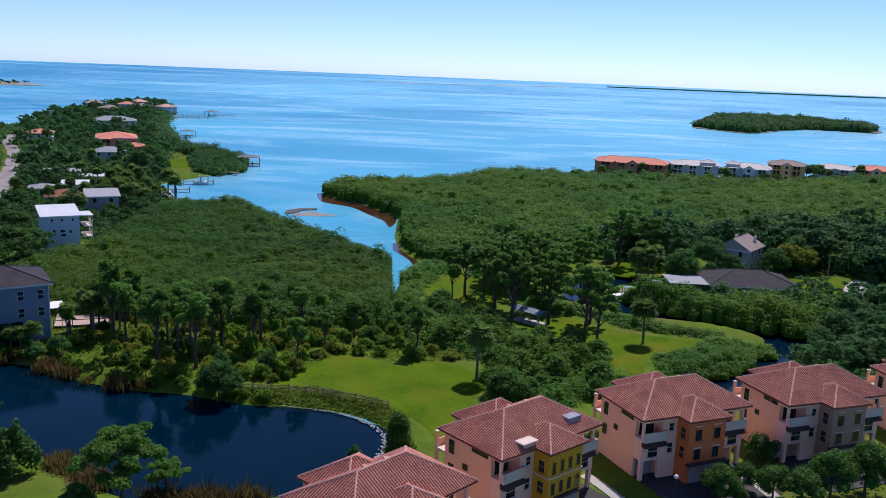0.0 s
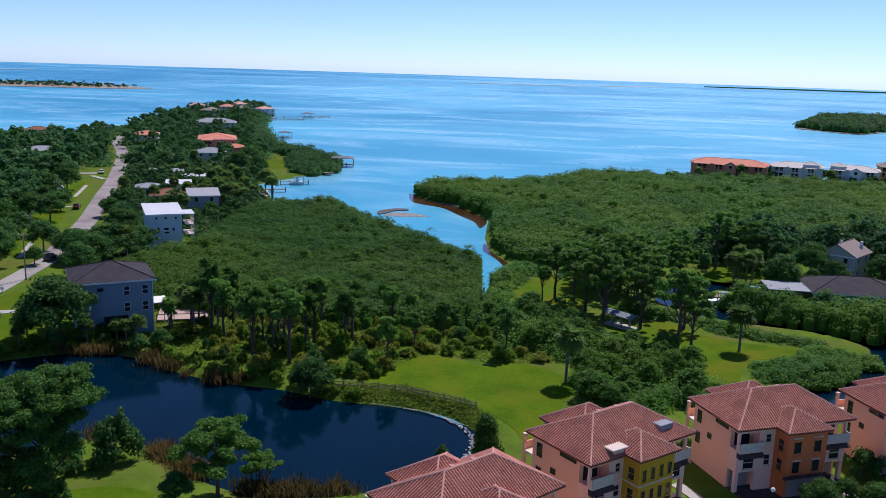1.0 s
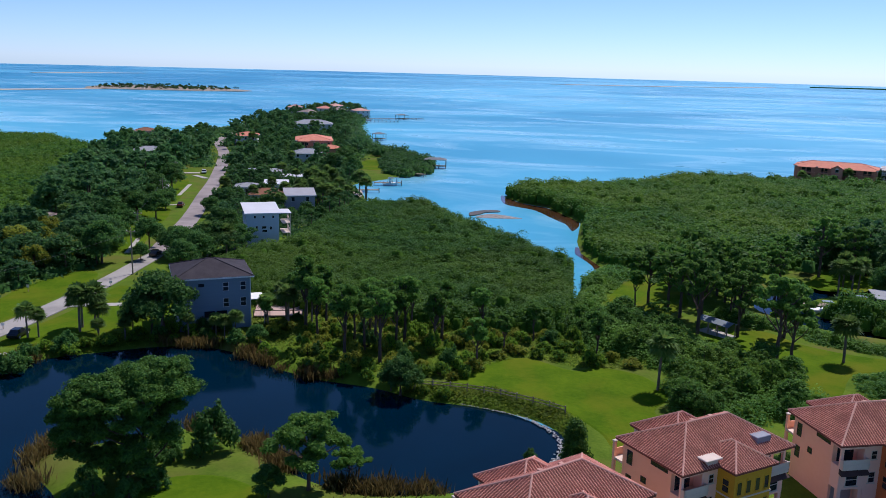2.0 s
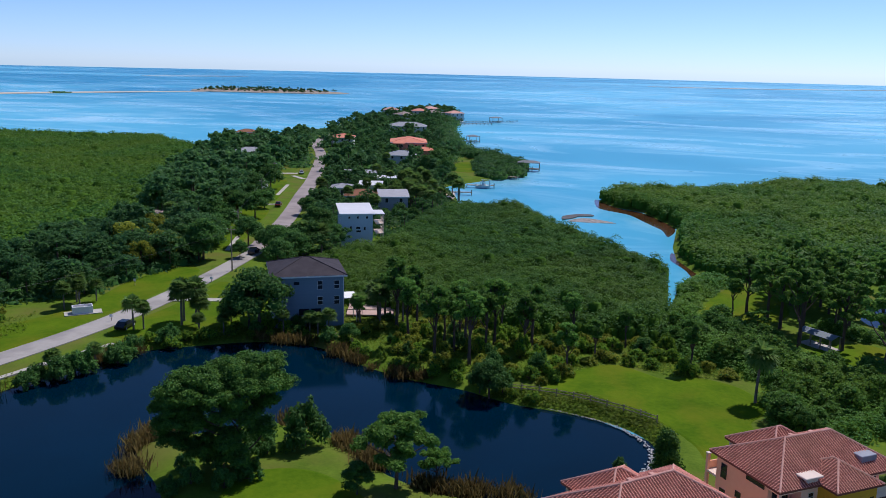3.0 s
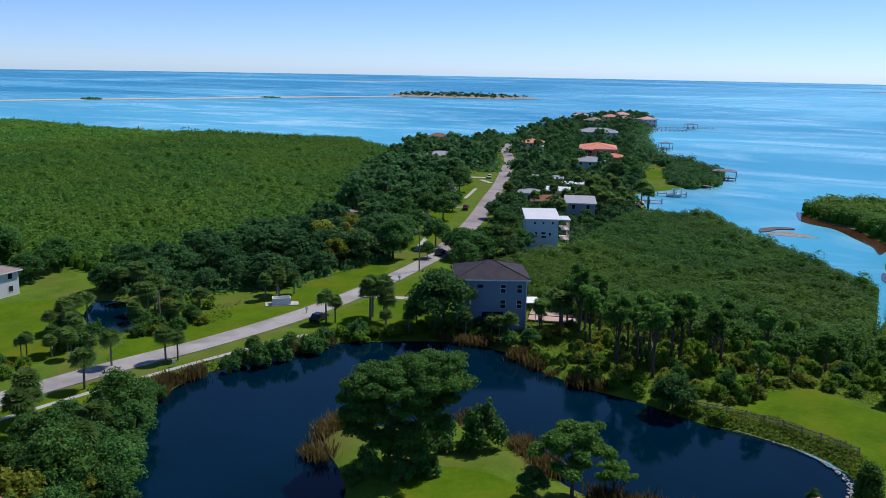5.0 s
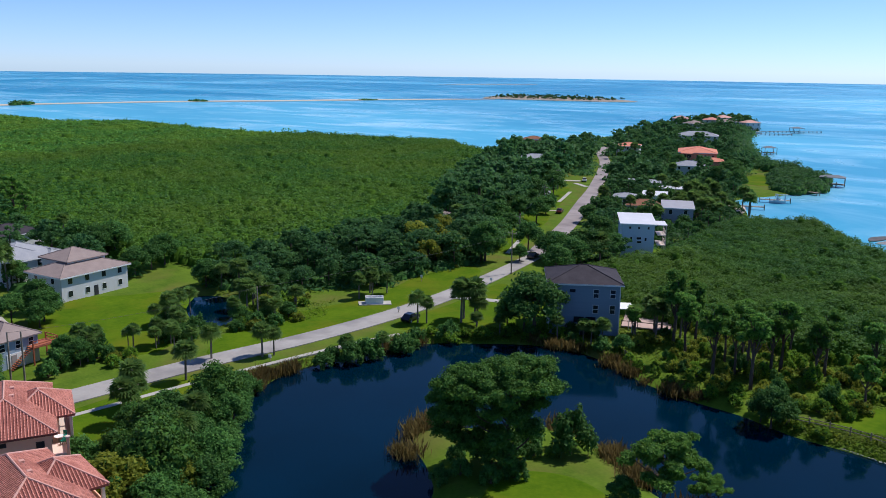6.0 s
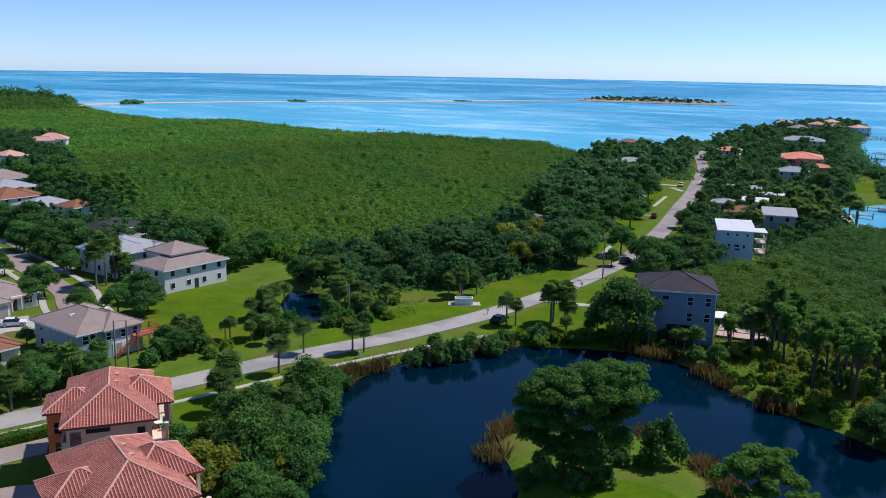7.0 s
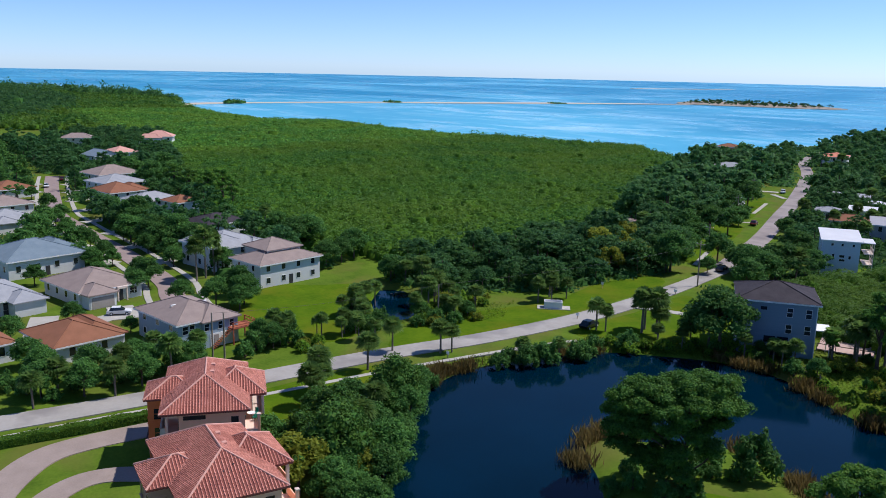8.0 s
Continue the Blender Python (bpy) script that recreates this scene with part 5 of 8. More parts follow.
def dock(x, y, ang, length, width, label, roof=False, tower=False):
    t = thing("dock", pose(x, y, 0, 0, 0, ang), label, "dock", "docks")
    part("deck", boxes((0, length, -width / 2, width / 2, 1.0, 1.18)), TIMBER, t)
    n = max(2, int(length / 3.2))
    for i in range(n + 1):
        for s in (-1, 1):
            bm = bmesh.new()
            bar(bm, (length * i / n, s * (width / 2 - 0.1), -1), (length * i / n, s * (width / 2 - 0.1), 1.9 if roof or i == n else 1.5), 0.14, 0.14, 6)
            part("dock_post", bm, TIMBER, t)
    if roof:
        for i in (0, n):
            for s in (-1, 1):
                part("post", boxes((length * i / n - 0.12, length * i / n + 0.12, s * width / 2 - 0.12, s * width / 2 + 0.12, 1, 4.2)), TIMBER, t)
        part("canopy", roof_mesh(hip(0, length, -width / 2, width / 2, 4.2, 0.9, 0.3)[0]), GREYROOF2, t, "grey boat lift roof")
    if tower:
        part("boat_lift", boxes((length * 0.55, length * 0.6, -1.2, -1.0, 1, 3.4), (length * 0.8, length * 0.85, -1.2, -1.0, 1, 3.4), (length * 0.5, length * 0.9, -1.25, -0.95, 3.3, 3.5)), WHITE, t)


GREYROOF2 = surf("grey_lift_roof", (0.16, 0.17, 0.18), (0.22, 0.23, 0.24), 0.6, 0.8, 0.3, 8, 0.2)
dock(-101.5, 330.5, 18, 11, 2.0, "weathered timber dock on piles with boat lift", tower=True)
dock(-172, 520, 35, 14, 1.6, "timber dock on piles")
dock(-163, 530, 35, 7, 6, "roofed boat lift on tall piles", roof=True)
dock(-232, 716, 42, 60, 2.4, "long timber pier reaching into the bay")
dock(-206, 738, 42, 9, 7, "roofed boat lift at the pier's side", roof=True)
dock(-222, 690, 30, 30, 2.0, "timber dock on piles")
dock(-100, 368, -20, 12, 2.2, "timber dock by the green point")
dock(-97, 398, 10, 10, 5, "roofed boat lift at the point", roof=True)
dock(36, 186, 8, 16, 2.6, "pale timber creek dock with boats")
dock(-102, 308, 20, 9, 2.0, "low timber landing beside the mangroves")


def boat(x, y, ang, length, label):
    t = thing("boat", pose(x, y, 0.1, 0, 0, ang), label, "boat", "boats")
    bm = bmesh.new()
    w = length * 0.17
    prof = [(-length / 2, w), (length * 0.2, w), (length * 0.5, 0.02)]
    top = [(px, s * py) for s in (1, -1) for px, py in (prof if s == 1 else prof[::-1])]
    lo = [bm.verts.new((px * 0.93, py * 0.7, 0)) for px, py in top]
    hi = [bm.verts.new((px, py, 0.9 + 0.3 * (px > 0))) for px, py in top]
    bm.faces.new(lo[::-1]), bm.faces.new(hi)
    for i in range(len(top)):
        bm.faces.new((lo[i - 1], lo[i], hi[i], hi[i - 1]))
    part("hull", bm, WHITE, t)
    part("console", boxes((-0.5, 0.5, -w * 0.4, w * 0.4, 1.0, 1.9), bevel=0.08), WHITE, t)
    part("canopy", boxes((-1.2, 0.9, -w * 0.7, w * 0.7, 2.6, 2.7)), BLUEWALL, t, "blue canopy")
    for px in (-1.0, 0.7):
        for py in (-w * 0.6, w * 0.6):
            part("post", boxes((px - 0.03, px + 0.03, py - 0.03, py + 0.03, 1.0, 2.6)), IRON, t)


boat(41, 183.3, 5, 6.5, "small white motor boat at the creek dock")
boat(49, 190, 5, 6.0, "small white motor boat beside a dock")
boat(-226, 712, 20, 9, "dark moored boat by the long pier")
boat(-95, 331.5, 8, 6, "white motor boat on a lift")
boat(-98, 372, -20, 6, "white boat at the green point")


def car(x, y, ang, paint, label, z=1.14):
    t = thing("car", pose(x, y, z, 0, 0, ang), label, "car", "parked cars")
    bm = bmesh.new()
    prof = [(-2.2, 0.35), (-2.25, 0.75), (-2.0, 0.95), (1.1, 0.95), (2.1, 0.8), (2.25, 0.5), (2.2, 0.35)]
    a = [bm.verts.new((px, -0.9, pz)) for px, pz in prof]
    b = [bm.verts.new((px, 0.9, pz)) for px, pz in prof]
    bm.faces.new(a), bm.faces.new(b[::-1])
    for i in range(len(prof)):
        bm.faces.new((a[i], a[i - 1], b[i - 1], b[i]))
    part("body", bm, paint, t)
    bm = bmesh.new()
    lo = [bm.verts.new(q) for q in ((-1.8, -0.85, 0.95), (1.0, -0.85, 0.95), (1.0, 0.85, 0.95), (-1.8, 0.85, 0.95))]
    hi = [bm.verts.new(q) for q in ((-1.3, -0.7, 1.48), (0.3, -0.7, 1.48), (0.3, 0.7, 1.48), (-1.3, 0.7, 1.48))]
    bm.faces.new(hi)
    for i in range(4):
        bm.faces.new((lo[i - 1], lo[i], hi[i], hi[i - 1]))
    part("cabin", bm, GLASS, t, "dark car windows")
    part("car_roof", boxes((-1.3, 0.3, -0.7, 0.7, 1.48, 1.53)), paint, t)
    for px in (-1.35, 1.4):
        for s in (-1, 1):
            bm = bmesh.new()
            bar(bm, (px, s * 0.72, 0.33), (px, s * 0.94, 0.33), 0.33, 0.33, 12)
            w = part("wheel", bm, IRON, t)
            bm = bmesh.new()
            bar(bm, (px, s * 0.93, 0.33), (px, s * 0.96, 0.33), 0.19, 0.19, 8)
            part("rim", bm, METALROOF, w)
    for s in (-1, 1):
        part("headlight", boxes((2.12, 2.22, s * 0.65 - 0.15, s * 0.65 + 0.15, 0.6, 0.74)), METALROOF, t)


BLACKCAR = surf("black_car_paint", (0.012, 0.012, 0.014), (0.02, 0.02, 0.022), 0.5, 0.25, 0.0, 1, 0.6)
WHITECAR = surf("white_car_paint", (0.7, 0.7, 0.7), (0.76, 0.76, 0.76), 0.5, 0.25, 0.0, 1, 0.6)
REDCAR = surf("dark_red_car_paint", (0.12, 0.015, 0.015), (0.15, 0.02, 0.02), 0.5, 0.25, 0.0, 1, 0.6)
car(-111.5, 183.5, 105, BLACKCAR, "black car parked at the roadside")
car(-109.5, 189.5, 105, BLACKCAR, "black car parked behind another at the roadside")
car(-100, 121, 100, BLACKCAR, "dark car parked on the grass under palms", 1.02)
car(-142, 250, 110, REDCAR, "dark red car at the road's edge")
car(-158.5, 54.5, 64, WHITECAR, "white car on a concrete drive", 1.1)
car(-153, 62.2, 160, WHITECAR, "white car before a house")
car(-340, 92.5, 170, WHITECAR, "white car parked on the side street")
car(-356, 103, 170, REDCAR, "dark red car parked on the side street")
car(-176, 330, 115, WHITECAR, "white car on a driveway")
car(33.5, 93.8, -65, BLACKCAR, "dark car before the terracotta townhouse", 1.02)


def pole(x, y, h, label="weathered timber utility pole", arms=True):
    t = thing("utility_pole", pose(x, y, 0.9), label, "utility pole", "utility poles")
    bm = bmesh.new()
    bar(bm, (0, 0, 0), (0, 0, h), 0.17, 0.11, 7)
    part("shaft", bm, TIMBER, t)
    if arms:
        part("crossarm", boxes((-1.1, 1.1, -0.06, 0.06, h - 0.9, h - 0.75)), TIMBER, t)
        for px in (-1.0, 0, 1.0):
            part("insulator", boxes((px - 0.05, px + 0.05, -0.05, 0.05, h - 0.75, h - 0.55)), METALROOF, t)
    return t


POLES = [(-106.3, 165.5, 10.6), (-120.9, 101.6, 7.0), (-126.0, 58.0, 7.6), (-124.2, 59.2, 7.8), (-125.5, 199, 8.0), (-150, 253, 8.5), (-172, 300, 8.5), (91.5, 199, 8.0)]
for k, (px, py, ph) in enumerate(POLES):
    pole(px, py, ph, arms=k in (0, 4, 5, 6))


def wire(p, q, sag=0.8):
    cu = bpy.data.curves.new("power_line", "CURVE")
    cu.dimensions, cu.bevel_depth, cu.bevel_resolution = "3D", 0.018, 0
    sp = cu.splines.new("POLY")
    sp.points.add(12)
    for i in range(13):
        f = i / 12
        v = Vector(p).lerp(Vector(q), f)
        sp.points[i].co = (v.x, v.y, v.z - sag * 4 * f * (1 - f), 1)
    cu.materials.append(IRON)
    tagged(new("power_line", cu), "thin dark sagging power line between poles", "power line", "power lines")


wire((-126.0, 58.0, 8.4), (-120.9, 101.6, 7.8))
wire((-120.9, 101.6, 7.8), (-106.3, 165.5, 10.4))
wire((-106.3, 165.5, 10.9), (-125.5, 199, 8.6))
wire((-125.5, 199, 8.6), (-150, 253, 9.1))
wire((-150, 253, 9.1), (-172, 300, 9.1))

lamp = thing("street_lamp", pose(27.3, 89.6, 1.0), "dark post lamp with white globe before the townhouses", "street lamp")
bm = bmesh.new()
bar(bm, (0, 0, 0), (0, 0, 2.9), 0.06, 0.045, 8)
part("pole", bm, IRON, lamp)
bm = bmesh.new()
bmesh.ops.create_uvsphere(bm, u_segments=12, v_segments=8, radius=0.26)
part("globe", bm, WHITE, lamp, "white globe", pose(0, 0, 3.15))

# open shelter on the creek lawn
sh = thing("pavilion", pose(17.2, 159.2, 1.0, 0, 0, -42), "open timber shelter with grey-blue metal roof", "shelter")
part("roof", roof_mesh(gable(-3.2, 3.2, -1.4, 1.4, 2.3, 0.55, 0.25)[0], 0.1), surf("blue_grey_metal", (0.12, 0.16, 0.2), (0.18, 0.22, 0.26), 0.5, 0.5, 0.1, 6, 0.4), sh)
for px in (-3.0, -1.0, 1.0, 3.0):
    for py in (-1.25, 1.25):
        part("post", boxes((px - 0.08, px + 0.08, py - 0.08, py + 0.08, -0.1, 2.3)), TIMBER, sh)
part("floor_slab", boxes((-3.3, 3.3, -1.5, 1.5, -0.1, 0.1)), CONCRETE, sh)

# deck, awning and outside stair of the blue house
dk = thing("timber_deck", pose(-64.5, 147.5, 1.0, 0, 0, 20), "pinkish timber deck with rails beside the blue house", "deck")
part("deck_floor", boxes((-4, 5, -3.5, 4.5, 0.25, 0.45)), surf("pink_pavers", (0.42, 0.3, 0.26), (0.5, 0.37, 0.32), 0.5, 0.85, 0.2, 10, 0.2), dk)
for px in (-4, -1, 2, 5):
    for py in (-3.5, 4.5):
        part("post", boxes((px - 0.07, px + 0.07, py - 0.07, py + 0.07, 0, 1.5)), TIMBER, dk)
for py in (-3.5, 4.5):
    part("rail", boxes((-4, 5, py - 0.05, py + 0.05, 1.35, 1.48)), TIMBER, dk)
aw = thing("awning_roof", pose(-66.6, 140.0, 5.4, 0, 0, 33), "white sloping awning on the blue house's side", "awning")
part("panel", boxes((0, 2.6, -2.2, 2.2, 0.5, 0.62), bevel=0.02), WHITE, aw)
part("panel_front", boxes((2.5, 2.6, -2.2, 2.2, 0.1, 0.5)), WHITE, aw)
for py in (-2.0, 2.0):
    part("post", boxes((2.4, 2.5, py - 0.06, py + 0.06, -4.4, 0.5)), WHITE, aw)

# red timber deck and stair of the side street house
rd = thing("red_deck", pose(-131.2, 65.4, 1.0, 0, 0, 96), "raised red-stained timber deck with stair and rails", "deck")
part("deck_floor", boxes((-2.2, 2.2, -1.6, 1.6, 2.7, 2.9)), REDWOOD, rd)
for px in (-2.1, 2.1):
    for py in (-1.5, 1.5):
        part("post", boxes((px - 0.1, px + 0.1, py - 0.1, py + 0.1, 0, 3.9)), REDWOOD, rd)
for z in (3.3, 3.8):
    part("rail", boxes((-2.2, 2.2, -1.6, -1.5, z, z + 0.12)), REDWOOD, rd)
    part("rail", boxes((2.1, 2.2, -1.6, 1.6, z, z + 0.12)), REDWOOD, rd)
for k in range(12):
    part("step", boxes((-2.2 - 0.3 * (k + 1), -2.2 - 0.3 * k, -1.5, -0.4, 2.6 - 0.22 * k, 2.7 - 0.22 * k)), REDWOOD, rd)

# white masonry box by the road
pb = thing("pump_box", pose(-113.2, 125.4, 1.0, 0, 0, 45), "small white block enclosure beside the road", "enclosure")
part("slab", boxes((-3.2, 3.4, -1.4, 1.4, 0, 0.18)), CONCRETE, pb)
for b in ((-1.8, 1.8, -0.95, -0.8, 0.18, 1.5), (-1.8, 1.8, 0.8, 0.95, 0.18, 1.5), (-1.8, -1.65, -0.8, 0.8, 0.18, 1.5), (1.65, 1.8, -0.8, 0.8, 0.18, 1.5)):
    part("wall", boxes(b, bevel=0.02), WHITE, pb)
for px, py, h in ((-105.0, 123.4, 1.3), (-102.6, 88.5, 1.2), (-104.8, 155, 1.2), (-117.6, 146, 1.5)):
    sg = thing("signpost", pose(px, py, 1.0, 0, 0, 15), "small pale roadside marker on a post", "sign", "roadside signs")
    part("post", boxes((-0.05, 0.05, -0.05, 0.05, 0, h)), TIMBER, sg)
    part("plate", boxes((-0.3, 0.3, -0.08, -0.05, h - 0.55, h), bevel=0.01), WHITE, sg)

# screened pool enclosure beside the teal house
sc = thing("pool_enclosure", pose(54.8, 187.5, 1.0, 0, 0, -2), "dark screened pool enclosure with pale flat roof", "enclosure")
part("roof_panel", boxes((-4.6, 4.6, -4.2, 4.2, 2.9, 3.05)), GREYROOF, sc)
for b in ((-4.3, 4.3, -4.0, -3.96, 0, 2.9), (-4.3, 4.3, 3.96, 4.0, 0, 2.9), (-4.34, -4.3, -4.0, 4.0, 0, 2.9), (4.3, 4.34, -4.0, 4.0, 0, 2.9)):
    part("screen", boxes(b), GLASS, sc)
for px in (-4.3, -1.4, 1.4, 4.3):
    part("post", boxes((px - 0.06, px + 0.06, -4.07, -3.97, 0, 2.9)), IRON, sc)

# white house side balconies
wb = thing("balcony_tower", pose(-89.7, 209.6, 1.0, 0, 0, 30), "white stacked side balconies with pale roof on the white house", "balcony")
part("roof_panel", boxes((-0.4, 2.1, -3.0, 3.6, 8.1, 8.25)), METALROOF, wb)
for z in (2.8, 5.4):
    part("floor_slab", boxes((-0.2, 1.9, -2.8, 3.4, z, z + 0.18)), CREAM, wb)
    part("rail", boxes((1.8, 1.9, -2.8, 3.4, z + 1.0, z + 1.1)), CREAM, wb)
    part("rail", boxes((-0.2, 1.9, -2.8, -2.7, z + 1.0, z + 1.1)), CREAM, wb)
    for k in range(16):
        part("baluster", boxes((1.82, 1.88, -2.75 + 0.4 * k, -2.69 + 0.4 * k, z + 0.18, z + 1.0)), CREAM, wb)
for py in (-2.7, 0.3, 3.3):
    part("post", boxes((1.75, 1.9, py - 0.08, py + 0.08, 0, 8.1)), CREAM, wb)
ribbon("driveway", [(-104.0, 40.5), (-105, 31), (-104, 25.5), (-99.5, 20.5), (-93, 16)], 4.6, 1.1, BRICKPAVE, "curved pale brick drive before the townhouses", "driveway", 6)
ribbon("driveway", [(-89, 37), (-94, 31.5), (-95, 27), (-92, 22), (-86, 18)], 3.6, 1.09, BRICKPAVE, "curved pale brick drive loop", "driveway", 6)
ribbon("driveway", [(36.5, 99.5), (38.5, 95.5), (40.5, 88)], 1.7, 1.08, CONCRETE, "pale concrete walk between townhouses", "walk", 4)
ribbon("driveway", [(18, 95.5), (19.6, 93), (22.5, 87)], 1.5, 1.08, CONCRETE, "pale concrete walk between townhouses", "walk", 4)
ribbon("driveway", [(-164, 56.5), (-155, 54.5)], 5.0, 1.1, CONCRETE, "pale concrete driveway", "driveway", 2)
ribbon("driveway", [(-165, 43), (-153, 38.5)], 5.0, 1.1, CONCRETE, "pale concrete driveway", "driveway", 2)
ribbon("driveway", [(-141, 60), (-158, 57), (-152, 38), (-148, 20)], 4.0, 1.095, CONCRETE, "pale concrete lane between houses", "driveway", 6)
ribbon("driveway", [(93, 186), (97, 196), (104, 206)], 5.0, 1.1, CONCRETE, "pale concrete drive by the lawn", "driveway", 4)
for k in range(8):
    a0 = -200 - 21 * k
    yy = float(np.interp(-a0, [140, 178, 236, 262, 313, 350, 480], [62, 71.5, 75.5, 77, 87, 97.3, 128]))
    for s in (1, -1):
        ribbon("driveway", [(a0 + 4 * s, yy + 3 * s), (a0 + 1 * s, yy + 12 * s)], 4.2, 1.09, CONCRETE, "pale concrete driveway across the footpath", "driveway", 2)
sheet("lawn", [(-128, 384), (-122, 374), (-112, 372), (-112, 388), (-118, 402), (-128, 410)], 1.05, LAWN, "bright lawn on the green point", "lawn")

# breakfast set on the roof terrace
GREENCLOTH = surf("green_plastic", (0.02, 0.2, 0.13), (0.03, 0.26, 0.17), 1.0, 0.5, 0.05, 10)
tb = thing("terrace_table", pose(-88.6, 45.4, 6.25), "small round table on a townhouse terrace", "table")
bm = bmesh.new()
bar(bm, (0, 0, 0.68), (0, 0, 0.73), 0.5, 0.5, 14)
part("tabletop", bm, WHITE, tb)
bm = bmesh.new()
bar(bm, (0, 0, 0), (0, 0, 0.69), 0.05, 0.05, 6)
part("pedestal", bm, IRON, tb)
ch = thing("terrace_chair", pose(-88.9, 44.5, 6.25), "green plastic chair at a terrace table", "chair", "terrace chairs")
part("seat", boxes((-0.25, 0.25, -0.25, 0.25, 0.42, 0.48), bevel=0.02), GREENCLOTH, ch)
part("backrest", boxes((-0.25, 0.25, -0.27, -0.22, 0.48, 0.95), bevel=0.02), GREENCLOTH, ch)
for lx in (-0.22, 0.22):
    for ly in (-0.22, 0.22):
        part("leg", boxes((lx - 0.02, lx + 0.02, ly - 0.02, ly + 0.02, 0, 0.43)), IRON, ch)
copy_thing(ch, pose(-87.7, 45.4, 6.25, 0, 0, 95))
copy_thing(ch, pose(-89.0, 46.2, 6.25, 0, 0, 200))
# ---- vegetation ----


def leaf_tris(c, nrm, size, g, up=0.0, loose=0.45):
    """Three-cornered sprays of leaves."""
    n = len(c)
    nn = nrm + np.array((0, 0, up)) + g.normal(0, loose, (n, 3))
    nn /= np.linalg.norm(nn, axis=1)[:, None] + 1e-9
    u = np.cross(nn, g.normal(0, 1, (n, 3)))
    u /= np.linalg.norm(u, axis=1)[:, None] + 1e-9
    w = np.cross(nn, u)
    s = (size * g.uniform(0.6, 1.3, n))[:, None]
    k = g.uniform(0.5, 0.9, n)[:, None]
    v = np.stack([c + u * s, c - u * s * 0.6 + w * s * k, c - u * s * 0.6 - w * s * k], 1)
    return v.reshape(-1, 3), np.arange(3 * n).reshape(-1, 3)


def blob_shell(centres, radii, n_each, g, up=0.25):
    """Points and normals on the outsides of ellipsoids, more of them above."""
    m = len(centres)
    d = g.normal(0, 1, (m, n_each, 3))
    d[..., 2] += up
    d /= np.linalg.norm(d, axis=2)[..., None]
    rad = radii[:, None, :] * g.uniform(0.62, 1.14, (m, n_each, 1))
    p = centres[:, None, :] + d * rad
    nrm = d / radii[:, None, :]
    nrm /= np.linalg.norm(nrm, axis=2)[..., None]
    return p.reshape(-1, 3), nrm.reshape(-1, 3)


ICO = None


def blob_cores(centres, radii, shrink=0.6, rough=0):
    """Rough hearts of the clumps, in a darker green for the shade inside."""
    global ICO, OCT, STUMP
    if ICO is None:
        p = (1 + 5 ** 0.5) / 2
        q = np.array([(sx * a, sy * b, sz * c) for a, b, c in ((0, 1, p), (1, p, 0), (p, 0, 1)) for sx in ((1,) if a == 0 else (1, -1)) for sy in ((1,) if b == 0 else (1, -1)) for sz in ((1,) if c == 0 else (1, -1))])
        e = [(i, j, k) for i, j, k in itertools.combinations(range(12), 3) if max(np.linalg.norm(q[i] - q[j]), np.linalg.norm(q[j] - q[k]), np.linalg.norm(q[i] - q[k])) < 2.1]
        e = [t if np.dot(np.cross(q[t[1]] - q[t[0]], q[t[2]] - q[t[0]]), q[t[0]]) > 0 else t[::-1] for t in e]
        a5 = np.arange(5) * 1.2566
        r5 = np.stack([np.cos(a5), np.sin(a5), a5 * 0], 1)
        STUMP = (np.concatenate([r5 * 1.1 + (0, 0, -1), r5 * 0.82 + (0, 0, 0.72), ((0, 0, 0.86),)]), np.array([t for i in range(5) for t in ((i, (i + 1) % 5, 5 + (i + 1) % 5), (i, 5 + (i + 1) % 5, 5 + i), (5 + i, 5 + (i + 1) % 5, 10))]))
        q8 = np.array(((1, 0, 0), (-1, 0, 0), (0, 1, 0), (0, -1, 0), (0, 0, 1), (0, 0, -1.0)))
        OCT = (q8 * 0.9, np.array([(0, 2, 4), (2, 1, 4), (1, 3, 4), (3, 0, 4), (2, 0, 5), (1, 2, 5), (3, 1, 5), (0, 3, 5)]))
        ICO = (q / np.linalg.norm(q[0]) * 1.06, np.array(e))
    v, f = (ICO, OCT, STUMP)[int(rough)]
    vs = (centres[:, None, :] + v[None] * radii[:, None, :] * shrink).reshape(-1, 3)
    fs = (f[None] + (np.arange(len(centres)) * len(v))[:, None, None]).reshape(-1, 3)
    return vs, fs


def crown_mesh(name, centres, radii, n_each, size, material, g):
    p, nrm = blob_shell(centres, radii, n_each, g)
    v, f = leaf_tris(p, nrm, size * 1.15, g, 0.4, 0.75)
    return mesh_np(name, v, f, material)


